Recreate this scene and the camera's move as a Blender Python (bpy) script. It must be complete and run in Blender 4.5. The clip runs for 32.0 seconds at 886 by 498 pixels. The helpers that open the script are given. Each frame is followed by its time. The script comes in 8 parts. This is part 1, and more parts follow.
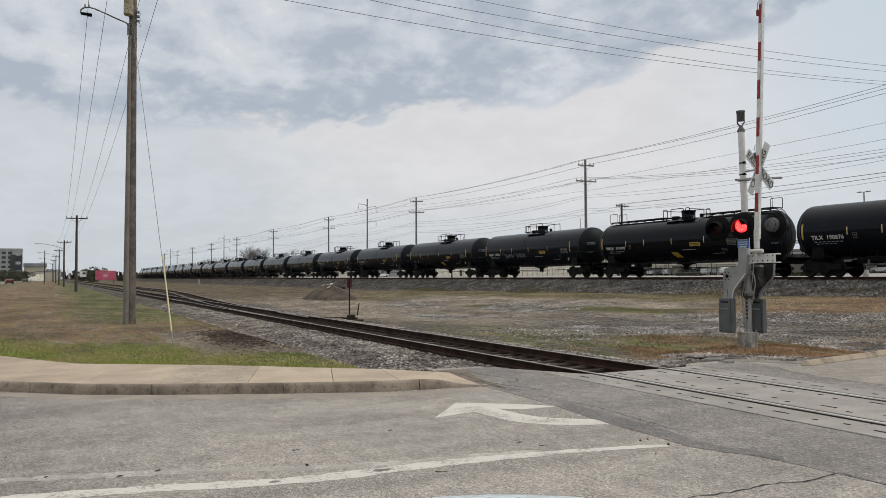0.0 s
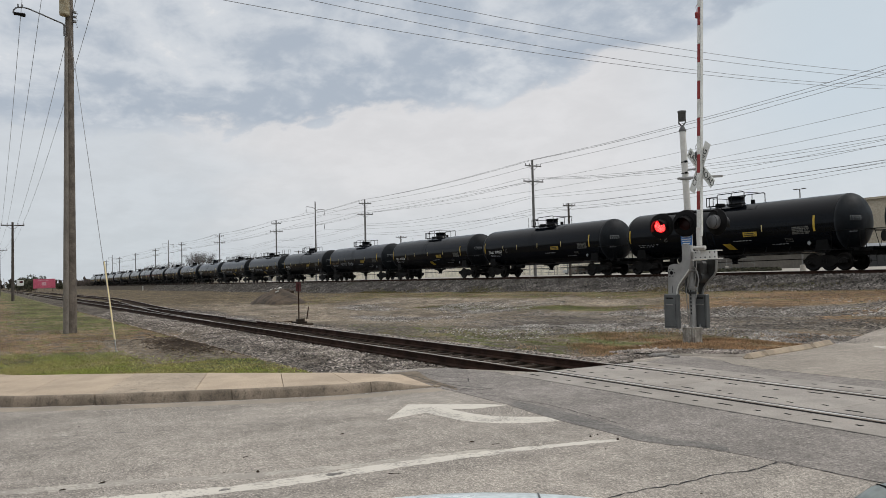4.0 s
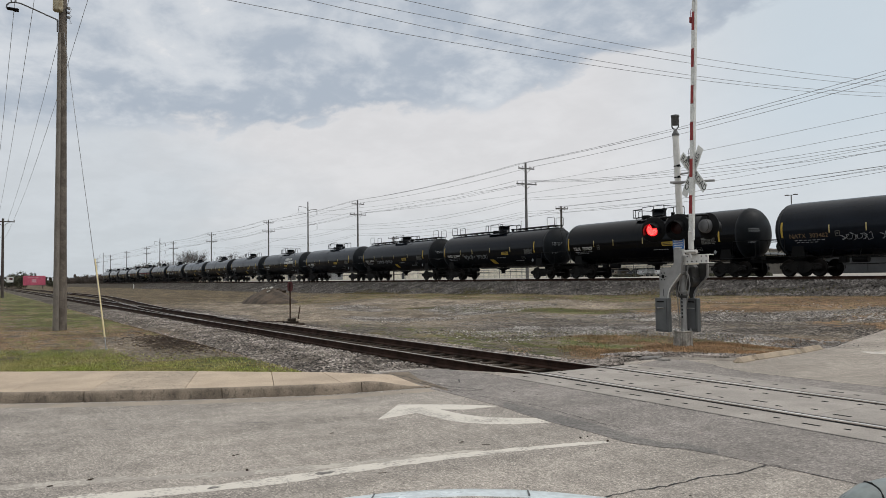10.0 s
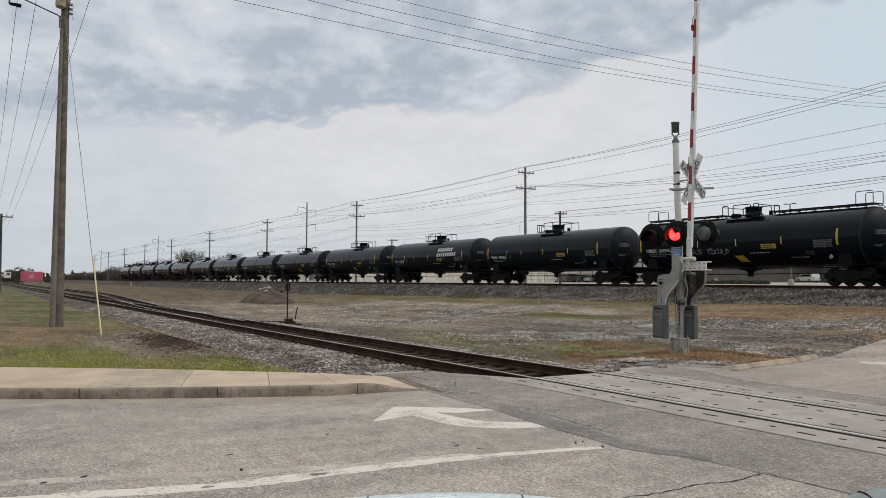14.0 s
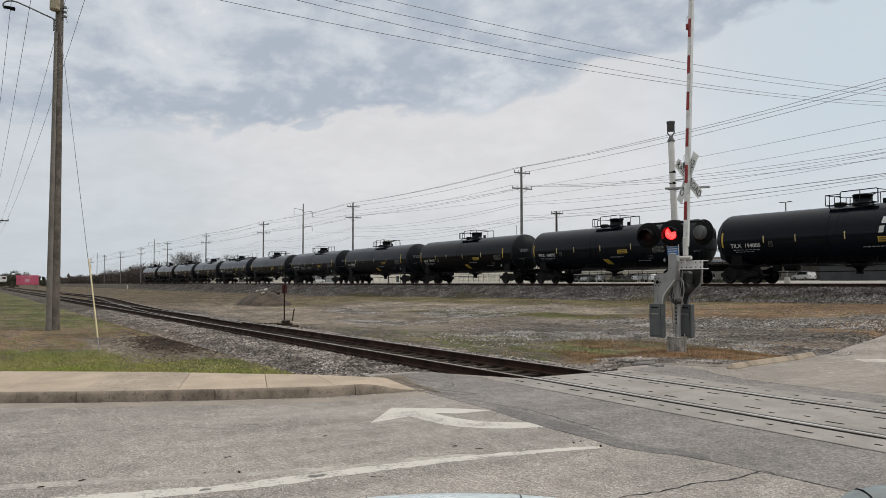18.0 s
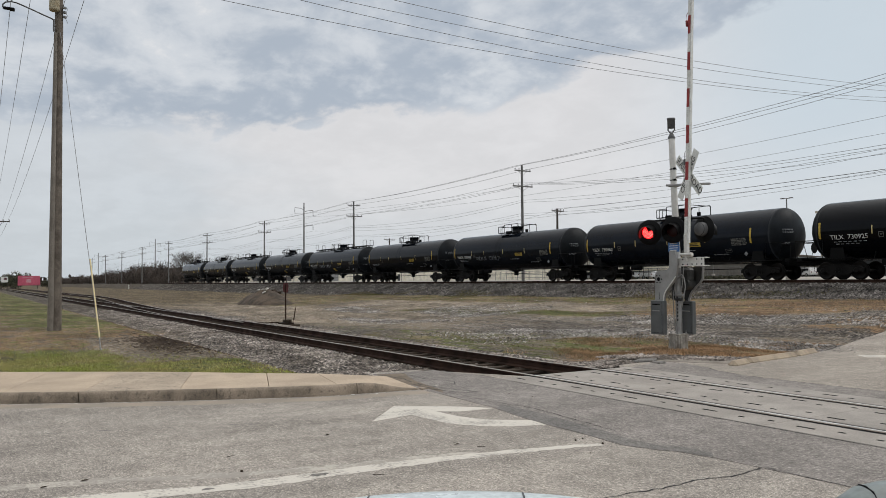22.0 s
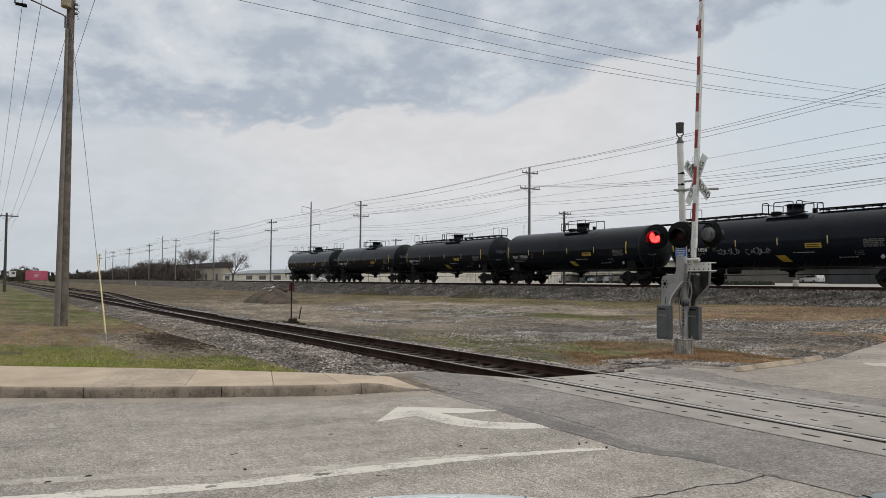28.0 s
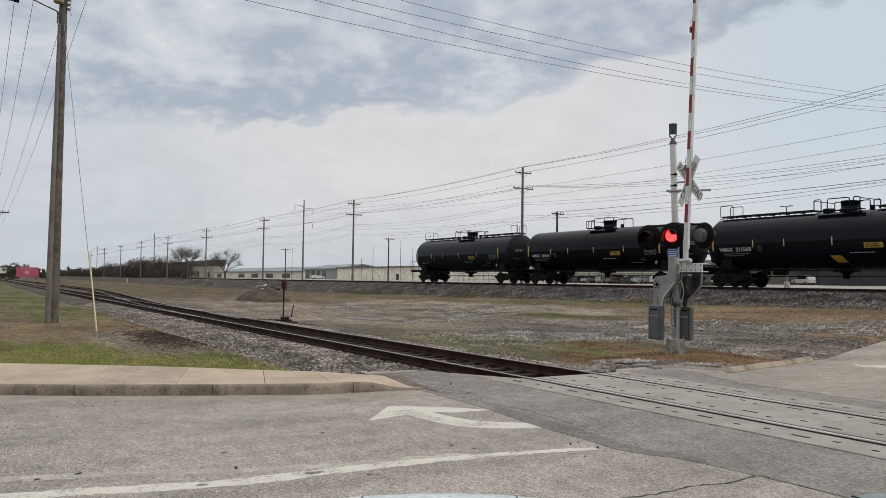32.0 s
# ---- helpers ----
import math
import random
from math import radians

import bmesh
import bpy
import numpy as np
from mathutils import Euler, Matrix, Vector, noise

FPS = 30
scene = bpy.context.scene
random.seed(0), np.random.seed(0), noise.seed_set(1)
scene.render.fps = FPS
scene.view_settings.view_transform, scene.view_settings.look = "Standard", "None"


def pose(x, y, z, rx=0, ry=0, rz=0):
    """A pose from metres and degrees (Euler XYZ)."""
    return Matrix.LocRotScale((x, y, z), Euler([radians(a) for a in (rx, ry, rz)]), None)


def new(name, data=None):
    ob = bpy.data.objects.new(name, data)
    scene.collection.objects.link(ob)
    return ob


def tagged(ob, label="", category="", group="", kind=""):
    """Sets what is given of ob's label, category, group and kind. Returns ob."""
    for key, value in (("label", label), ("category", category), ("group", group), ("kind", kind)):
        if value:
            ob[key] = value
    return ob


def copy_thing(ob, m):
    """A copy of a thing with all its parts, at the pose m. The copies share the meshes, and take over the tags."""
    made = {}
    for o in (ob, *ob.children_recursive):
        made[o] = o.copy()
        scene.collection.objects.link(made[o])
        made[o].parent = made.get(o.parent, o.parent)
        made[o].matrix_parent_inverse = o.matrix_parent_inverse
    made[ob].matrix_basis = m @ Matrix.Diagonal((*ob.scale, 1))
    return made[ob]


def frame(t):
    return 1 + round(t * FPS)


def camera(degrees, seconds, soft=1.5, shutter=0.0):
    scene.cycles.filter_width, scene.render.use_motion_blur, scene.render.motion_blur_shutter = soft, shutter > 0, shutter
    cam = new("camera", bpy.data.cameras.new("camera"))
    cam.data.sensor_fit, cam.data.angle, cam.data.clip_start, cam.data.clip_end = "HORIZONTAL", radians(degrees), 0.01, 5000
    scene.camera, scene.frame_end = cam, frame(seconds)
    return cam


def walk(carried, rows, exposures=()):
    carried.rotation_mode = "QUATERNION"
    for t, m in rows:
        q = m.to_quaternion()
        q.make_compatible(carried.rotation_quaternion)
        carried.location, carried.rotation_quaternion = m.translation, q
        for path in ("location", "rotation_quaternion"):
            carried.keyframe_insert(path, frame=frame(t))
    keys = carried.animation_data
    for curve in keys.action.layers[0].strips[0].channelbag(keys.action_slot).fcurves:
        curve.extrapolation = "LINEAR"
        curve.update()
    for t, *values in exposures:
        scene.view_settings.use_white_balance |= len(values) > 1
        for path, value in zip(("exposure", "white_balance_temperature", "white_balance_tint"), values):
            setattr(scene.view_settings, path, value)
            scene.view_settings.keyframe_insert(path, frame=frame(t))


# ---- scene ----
cam = camera(59.56, 32.0, soft=0.6)


def aim(yaw, pitch, roll, rise=0.0):
    """Hand-held beside the road at eye height; yaw to the left of +y."""
    return pose(0, 0, 1.6 + rise, 0, 0, yaw) @ pose(0, 0, 0, 90 + pitch) @ pose(0, 0, 0, 0, 0, roll)


walk(cam, [(t, aim(yaw, pitch, roll, float(np.interp(t, (3.5, 5.5, 9, 10, 22, 23, 25.5, 27.5), (0.026, 0, 0, 0.007, 0.007, 0, 0, 0.011))))) for t, yaw, pitch, roll in (
    (0, 63.23, 2.03, -0.29), (0.5, 63.19, 2.01, -0.46), (1, 63.10, 1.99, -0.64), (1.5, 62.82, 2.01, -0.80),
    (2, 62.30, 2.07, -0.91), (2.5, 61.57, 2.13, -1.02), (3, 60.75, 2.16, -1.13), (3.5, 59.96, 2.17, -1.23),
    (5.5, 59.09, 1.93, -1.49), (6, 59.13, 1.84, -1.62), (6.5, 59.17, 1.76, -1.71), (7, 59.18, 1.72, -1.76),
    (7.5, 59.15, 1.72, -1.73), (8, 59.11, 1.78, -1.63), (8.5, 59.06, 1.86, -1.47), (9, 59.01, 1.96, -1.24),
    (9.5, 58.98, 2.08, -0.98), (10, 58.93, 2.20, -0.69), (10.5, 58.87, 2.30, -0.44), (11, 58.81, 2.37, -0.27),
    (11.5, 58.77, 2.41, -0.14), (12, 58.75, 2.43, -0.03), (12.5, 58.75, 2.44, 0.08), (13, 58.76, 2.44, 0.19),
    (13.5, 58.79, 2.43, 0.27), (14, 58.81, 2.41, 0.30), (14.5, 58.82, 2.38, 0.28), (16.5, 58.75, 2.42, 0.16),
    (17, 58.68, 2.43, 0.05), (17.5, 58.61, 2.44, -0.05), (18, 58.56, 2.46, -0.12), (18.5, 58.53, 2.46, -0.14),
    (19, 58.53, 2.45, -0.09), (19.5, 58.56, 2.41, -0.04), (20, 58.59, 2.39, -0.03), (20.5, 58.60, 2.38, -0.07),
    (21, 58.61, 2.39, -0.18), (21.5, 58.61, 2.38, -0.32), (22, 58.63, 2.33, -0.45), (22.5, 58.64, 2.25, -0.54),
    (23, 58.64, 2.17, -0.58), (23.5, 58.64, 2.10, -0.62), (24, 58.64, 2.06, -0.62), (24.5, 58.66, 2.06, -0.59),
    (25, 58.70, 2.08, -0.53), (25.5, 58.76, 2.11, -0.44), (27.5, 59.15, 2.29, 0.15), (28, 59.10, 2.41, 0.44),
    (28.5, 59.02, 2.54, 0.75), (29, 58.91, 2.65, 1.04), (29.5, 58.81, 2.71, 1.24), (30, 58.75, 2.69, 1.28),
    (30.5, 58.69, 2.62, 1.19), (31, 58.65, 2.52, 1.03), (31.5, 58.61, 2.43, 0.90), (32, 58.57, 2.36, 0.80),
)], ((0, -0.04), (18, -0.03), (25.5, -0.04), (28, -0.07), (32, -0.07)))

# ---- light ----
SUN_YAW, SUN_EL = 150, 48


def shader(tree, kind, **values):
    n = tree.nodes.new(kind)
    for key, value in values.items():
        if key in n.inputs:
            n.inputs[key].default_value = value
    return n


def calc(tree, op, a, b=None, c=None, clamp=False):
    n = tree.nodes.new("ShaderNodeMath")
    n.operation, n.use_clamp = op, clamp
    for i, v in enumerate((a, b, c)):
        if v is None:
            continue
        if isinstance(v, (int, float)):
            n.inputs[i].default_value = v
        else:
            tree.links.new(v, n.inputs[i])
    return n.outputs[0]


def blend(tree, fac, a, b, kind="MIX"):
    n = tree.nodes.new("ShaderNodeMix")
    n.data_type, n.blend_type = "RGBA", kind
    for i, v in ((0, fac), (6, a), (7, b)):
        if isinstance(v, (int, float)):
            n.inputs[i].default_value = v
        elif isinstance(v, tuple):
            n.inputs[i].default_value = (*v, 1) if len(v) == 3 else v
        else:
            tree.links.new(v, n.inputs[i])
    return n.outputs[2]


def fbm(tree, vector, scale, detail=5.0, rough=0.55, distortion=0.0):
    n = shader(tree, "ShaderNodeTexNoise", Scale=scale, Detail=detail, Roughness=rough, Distortion=distortion)
    if vector is not None:
        tree.links.new(vector, n.inputs["Vector"])
    return n.outputs["Fac"]


def ramp(tree, value, lo, hi, to_lo=0.0, to_hi=1.0, smooth=True):
    n = tree.nodes.new("ShaderNodeMapRange")
    n.interpolation_type = "SMOOTHSTEP" if smooth else "LINEAR"
    for i, v in enumerate((value, lo, hi, to_lo, to_hi)):
        if isinstance(v, (int, float)):
            n.inputs[i].default_value = v
        else:
            tree.links.new(v, n.inputs[i])
    return n.outputs[0]


def make_world():
    """An overcast sky: ragged grey cloud above a paler band, brighter towards the zenith."""
    w = bpy.data.worlds.new("overcast_sky")
    scene.world = w
    w.use_nodes = True
    t = w.node_tree
    t.nodes.clear()
    out, bg = t.nodes.new("ShaderNodeOutputWorld"), t.nodes.new("ShaderNodeBackground")
    t.links.new(bg.outputs[0], out.inputs[0])
    sky = t.nodes.new("ShaderNodeTexSky")
    sky.sky_type, sky.sun_disc = "NISHITA", False
    sky.sun_elevation, sky.sun_rotation = radians(SUN_EL), radians(SUN_YAW)
    co = t.nodes.new("ShaderNodeTexCoord").outputs["Generated"]
    sep = t.nodes.new("ShaderNodeSeparateXYZ")
    t.links.new(co, sep.inputs[0])
    x, y, z = sep.outputs
    el = calc(t, "MULTIPLY", calc(t, "ARCSINE", z), 57.2958)
    az = calc(t, "MULTIPLY", calc(t, "ARCTAN2", calc(t, "MULTIPLY", x, -1), y), 57.2958)
    # cloud plane coordinates, so that the clouds flatten towards the horizon
    zz = calc(t, "ADD", calc(t, "MAXIMUM", z, 0.0), 0.30)
    comb = t.nodes.new("ShaderNodeCombineXYZ")
    t.links.new(calc(t, "DIVIDE", x, zz), comb.inputs[0])
    t.links.new(calc(t, "DIVIDE", y, zz), comb.inputs[1])
    p = comb.outputs[0]
    big, mid, small = fbm(t, p, 1.5, 4, 0.5, 0.2), fbm(t, p, 4.2, 9, 0.55, 0.3), fbm(t, p, 12.0, 7, 0.6, 0.3)
    # lower edge of the dark cloud deck rises from the west to the north
    edge = calc(t, "ADD", 10.6, calc(t, "MULTIPLY", calc(t, "MAXIMUM", calc(t, "SUBTRACT", 71.0, az), 0.0), 0.195))
    edge = calc(t, "MINIMUM", edge, 30.0)
    rag = calc(t, "ADD", calc(t, "MULTIPLY", calc(t, "SUBTRACT", mid, 0.5), 6.4), calc(t, "MULTIPLY", calc(t, "SUBTRACT", big, 0.5), 4.0))
    rag = calc(t, "ADD", rag, calc(t, "MULTIPLY", calc(t, "SUBTRACT", small, 0.5), 2.6))
    above = calc(t, "ADD", calc(t, "SUBTRACT", el, edge), rag)
    deck = ramp(t, above, -0.5, 0.7)
    # dark flat cloud base along the lower edge, paler billows further up and to the west
    tone = calc(t, "ADD", calc(t, "MULTIPLY", mid, 0.62), calc(t, "ADD", calc(t, "MULTIPLY", small, 0.26), calc(t, "MULTIPLY", big, 0.12)))
    tone = calc(t, "ADD", tone, ramp(t, above, 0.0, 5.0, -0.06, 0.012))
    tone = calc(t, "ADD", tone, ramp(t, az, 62.0, 82.0, -0.012, 0.014))
    shade = ramp(t, tone, 0.40, 0.60)
    cloud = blend(t, shade, (0.462, 0.520, 0.598), (0.715, 0.748, 0.788))
    cloud = blend(t, ramp(t, tone, 0.585, 0.66), cloud, (0.86, 0.86, 0.865))
    haze = blend(t, ramp(t, el, -1.0, 8.0), (0.59, 0.643, 0.70), (0.79, 0.782, 0.79))
    haze = blend(t, ramp(t, calc(t, "ADD", az, calc(t, "MULTIPLY", calc(t, "SUBTRACT", big, 0.5), 30.0)), 68.0, 82.0, 0.0, 0.75), haze, (0.632, 0.683, 0.730))
    haze = blend(t, 1.0, haze, ramp(t, calc(t, "ADD", calc(t, "MULTIPLY", mid, 0.6), calc(t, "MULTIPLY", small, 0.4)), 0.36, 0.64, 0.955, 1.03), "MULTIPLY")
    # thin blue-grey veil to the north
    veil = calc(t, "MULTIPLY", ramp(t, az, 49.0, 32.0), ramp(t, el, 2.0, 12.0, 0.3, 0.85))
    haze = blend(t, veil, haze, (0.628, 0.722, 0.795))
    col = blend(t, deck, haze, cloud)
    col = blend(t, ramp(t, el, 21.0, 36.0), col, (0.598, 0.602, 0.602))
    rise = ramp(t, el, 22.0, 70.0, 1.0, 2.2)
    col = blend(t, 1.0, col, rise, "MULTIPLY")
    n = t.nodes.new("ShaderNodeVectorMath")
    n.operation = "SCALE"
    n.inputs["Scale"].default_value = 0.06
    t.links.new(sky.outputs[0], n.inputs[0])
    t.links.new(blend(t, 0.9, n.outputs[0], col), bg.inputs[0])
    bg.inputs[1].default_value = 1.0


make_world()
sun = new("sun", bpy.data.lights.new("sun", "SUN"))
sun.data.energy, sun.data.angle, sun.data.color = 1.3, radians(25), (1.0, 0.97, 0.93)
sun.matrix_world = pose(0, 0, 60, 90 - SUN_EL, 0, SUN_YAW)
scene.view_settings.exposure = 0.0


# ---- materials ----
def material(name, base, var=None, rough=0.8, metal=0.0, scale=3.0, fine=40.0, bump=0.15, depth=0.01, spread=0.0, spec=0.5, dirt=None, grain=0.2, speck=None):
    """A procedural surface: two scales of colour variation, fine relief, optional dirt blotches and a tone per object."""
    m = bpy.data.materials.new(name)
    m.use_nodes = True
    t = m.node_tree
    b = t.nodes["Principled BSDF"]
    co = t.nodes.new("ShaderNodeTexCoord").outputs["Object"]
    var = var or tuple(c * 0.75 for c in base)
    big, small = fbm(t, co, scale, 4), fbm(t, co, fine, 3, 0.6)
    col = blend(t, ramp(t, big, 0.35, 0.65), base, var)
    col = blend(t, 1.0, col, ramp(t, small, 0.25, 0.75, 1 - grain, 1 + grain), "MULTIPLY")
    if dirt:
        col = blend(t, ramp(t, fbm(t, co, scale * 0.45, 6, 0.65), 0.52, 0.75, 0, 0.8), col, dirt)
    if speck:
        col = blend(t, ramp(t, fbm(t, co, 11, 6, 0.78), 0.50, 0.66, 0, 0.75), col, speck)
    if spread:
        info = t.nodes.new("ShaderNodeObjectInfo")
        col = blend(t, 1.0, col, ramp(t, info.outputs["Random"], 0, 1, 1 - spread, 1 + spread, False), "MULTIPLY")
    t.links.new(col, b.inputs["Base Color"])
    t.links.new(ramp(t, big, 0.3, 0.7, max(rough - 0.08, 0.02), min(rough + 0.08, 1)), b.inputs["Roughness"])
    b.inputs["Metallic"].default_value = metal
    b.inputs["Specular IOR Level"].default_value = spec
    if bump:
        n = shader(t, "ShaderNodeBump", Strength=bump, Distance=depth)
        t.links.new(small, n.inputs["Height"])
        t.links.new(n.outputs[0], b.inputs["Normal"])
    return m


def glow(name, color, strength):
    m = bpy.data.materials.new(name)
    m.use_nodes = True
    b = m.node_tree.nodes["Principled BSDF"]
    b.inputs["Base Color"].default_value = (*color, 1)
    b.inputs["Emission Color"].default_value = (*color, 1)
    b.inputs["Emission Strength"].default_value = strength
    return m


def ground_material():
    m = bpy.data.materials.new("ground")
    m.use_nodes = True
    t = m.node_tree
    b = t.nodes["Principled BSDF"]
    co = t.nodes.new("ShaderNodeTexCoord").outputs["Object"]
    zone = t.nodes.new("ShaderNodeAttribute")
    zone.attribute_name = "zone"
    sep = t.nodes.new("ShaderNodeSeparateColor")
    t.links.new(zone.outputs["Color"], sep.inputs[0])
    mp = shader(t, "ShaderNodeMapping", Scale=(0.55, 1.0, 1.0))
    t.links.new(co, mp.inputs[0])
    n1, n2, n3, n4 = fbm(t, mp.outputs[0], 0.42, 6, 0.6), fbm(t, mp.outputs[0], 1.7, 6, 0.62), fbm(t, co, 14, 4), fbm(t, co, 55, 3, 0.7)
    n5, n6 = fbm(t, mp.outputs[0], 5.0, 5, 0.65), fbm(t, mp.outputs[0], 0.9, 5, 0.6)
    stone = shader(t, "ShaderNodeTexVoronoi", Scale=17.0)
    t.links.new(co, stone.inputs["Vector"])
    sv = t.nodes.new("ShaderNodeSeparateColor")
    t.links.new(stone.outputs["Color"], sv.inputs[0])
    pebble = sv.outputs[0]
    dirt = blend(t, n2, (0.108, 0.084, 0.059), (0.215, 0.173, 0.127))
    dirt = blend(t, ramp(t, pebble, 0.72, 0.85, 0, 0.55), dirt, (0.34, 0.31, 0.27))
    pale = blend(t, n5, (0.178, 0.143, 0.105), (0.322, 0.266, 0.200))
    pale = blend(t, ramp(t, pebble, 0.7, 0.8, 0, 0.6), pale, (0.16, 0.15, 0.14))
    grass = blend(t, n5, (0.058, 0.068, 0.024), (0.128, 0.128, 0.046))
    grass = blend(t, ramp(t, n6, 0.46, 0.62, 0, 0.7), grass, (0.16, 0.122, 0.072))
    dry = blend(t, n5, (0.100, 0.066, 0.040), (0.275, 0.178, 0.104))
    dry = blend(t, ramp(t, n6, 0.50, 0.66, 0, 0.7), dry, (0.13, 0.115, 0.055))
    gravel = blend(t, ramp(t, pebble, 0.25, 0.95), (0.040, 0.034, 0.029), (0.262, 0.230, 0.198))
    gravel = blend(t, ramp(t, n6, 0.54, 0.68, 0, 0.65), gravel, (0.185, 0.160, 0.130))

    def weight(w, off=0.0):
        mix = calc(t, "ADD", calc(t, "MULTIPLY", n2, 0.55), calc(t, "MULTIPLY", n5, 0.45))
        return ramp(t, calc(t, "ADD", w, calc(t, "MULTIPLY", calc(t, "SUBTRACT", mix, 0.5 + off), 3.0)), 0.42, 0.58)
    col = blend(t, weight(zone.outputs["Alpha"]), dirt, pale)
    col = blend(t, weight(sep.outputs[1], 0.03), col, gravel)
    col = blend(t, weight(sep.outputs[2]), col, dry)
    col = blend(t, weight(sep.outputs[0], -0.02), col, grass)
    # matted brown thatch over the far end of the field, dark old ballast along the siding
    where = t.nodes.new("ShaderNodeSeparateXYZ")
    t.links.new(co, where.inputs[0])
    wander = calc(t, "MULTIPLY", calc(t, "SUBTRACT", n6, 0.5), 70.0)
    field = calc(t, "MULTIPLY", ramp(t, calc(t, "ADD", where.outputs[0], wander), -52.0, -85.0, 0, 0.8), ramp(t, where.outputs[1], 11.5, 13.0))
    col = blend(t, field, col, blend(t, ramp(t, n5, 0.38, 0.62), (0.040, 0.034, 0.021), (0.145, 0.105, 0.064)))
    verge = calc(t, "MULTIPLY", ramp(t, where.outputs[1], 4.6, 6.2), ramp(t, where.outputs[1], 12.5, 11.8))
    old = calc(t, "MULTIPLY", verge, ramp(t, where.outputs[0], -24.0, -42.0, 0, 0.85))
    col = blend(t, old, col, blend(t, ramp(t, pebble, 0.3, 0.95), (0.040, 0.034, 0.028), (0.150, 0.130, 0.110)))
    col = blend(t, 1.0, col, ramp(t, calc(t, "ADD", calc(t, "MULTIPLY", n3, 0.5), calc(t, "MULTIPLY", n4, 0.5)), 0.36, 0.64, 0.34, 1.62), "MULTIPLY")
    col = blend(t, 1.0, col, ramp(t, n5, 0.32, 0.68, 0.75, 1.22), "MULTIPLY")
    col = blend(t, 1.0, col, ramp(t, n1, 0.36, 0.64, 0.72, 1.26), "MULTIPLY")
    long = shader(t, "ShaderNodeMapping", Scale=(0.07, 1.0, 1.0))
    t.links.new(co, long.inputs[0])
    col = blend(t, 1.0, col, ramp(t, fbm(t, long.outputs[0], 2.6, 6, 0.7), 0.36, 0.60, 0.86, 1.07), "MULTIPLY")
    t.links.new(col, b.inputs["Base Color"])
    b.inputs["Roughness"].default_value = 0.95
    b.inputs["Specular IOR Level"].default_value = 0.15
    n = shader(t, "ShaderNodeBump", Strength=0.7, Distance=0.05)
    t.links.new(calc(t, "ADD", calc(t, "MULTIPLY", n3, 0.5), calc(t, "MULTIPLY", n4, 0.5)), n.inputs["Height"])
    t.links.new(n.outputs[0], b.inputs["Normal"])
    return m


def asphalt(name, dark, light, stone=0.5):
    """Worn asphalt: pale stones in a grey binder, long stains along the road (y)."""
    m = bpy.data.materials.new(name)
    m.use_nodes = True
    t = m.node_tree
    b = t.nodes["Principled BSDF"]
    co = t.nodes.new("ShaderNodeTexCoord").outputs["Object"]
    mp = shader(t, "ShaderNodeMapping", Scale=(0.9, 0.16, 1))
    t.links.new(co, mp.inputs[0])
    streak, patch, grain, speck = fbm(t, mp.outputs[0], 1.3, 5), fbm(t, co, 0.5, 5), fbm(t, co, 24, 4, 0.75), fbm(t, co, 62, 3, 0.75)
    col = blend(t, ramp(t, calc(t, "ADD", calc(t, "MULTIPLY", streak, 0.6), calc(t, "MULTIPLY", patch, 0.4)), 0.38, 0.62), dark, light)
    col = blend(t, ramp(t, speck, 0.53, 0.64, 0, stone), col, tuple(min(c * 1.75, 0.6) for c in light))
    col = blend(t, ramp(t, speck, 0.47, 0.36, 0, stone), col, tuple(c * 0.45 for c in dark))
    col = blend(t, 1.0, col, ramp(t, grain, 0.3, 0.7, 0.64, 1.36), "MULTIPLY")
    col = blend(t, 1.0, col, ramp(t, fbm(t, co, 120, 2, 0.7), 0.3, 0.7, 0.74, 1.26), "MULTIPLY")
    col = blend(t, 1.0, col, ramp(t, fbm(t, co, 4.5, 5, 0.65), 0.34, 0.66, 0.86, 1.13), "MULTIPLY")
    t.links.new(col, b.inputs["Base Color"])
    b.inputs["Roughness"].default_value = 0.9
    b.inputs["Specular IOR Level"].default_value = 0.25
    n = shader(t, "ShaderNodeBump", Strength=0.5, Distance=0.008)
    t.links.new(calc(t, "ADD", grain, speck), n.inputs["Height"])
    t.links.new(n.outputs[0], b.inputs["Normal"])
    return m


def worn_paint(name, paint, under, keep):
    """Road paint with chips through which the asphalt shows."""
    m = bpy.data.materials.new(name)
    m.use_nodes = True
    t = m.node_tree
    b = t.nodes["Principled BSDF"]
    co = t.nodes.new("ShaderNodeTexCoord").outputs["Object"]
    n1, n2, n3 = fbm(t, co, 2.5, 6, 0.7), fbm(t, co, 30, 4, 0.7), fbm(t, co, 110, 2, 0.6)
    mix = calc(t, "ADD", calc(t, "MULTIPLY", n1, 0.5), calc(t, "MULTIPLY", n2, 0.5))
    col = blend(t, n3, tuple(c * 0.9 for c in paint), paint)
    col = blend(t, ramp(t, mix, keep, keep + 0.09), col, under)
    t.links.new(col, b.inputs["Base Color"])
    b.inputs["Roughness"].default_value = 0.8
    return m


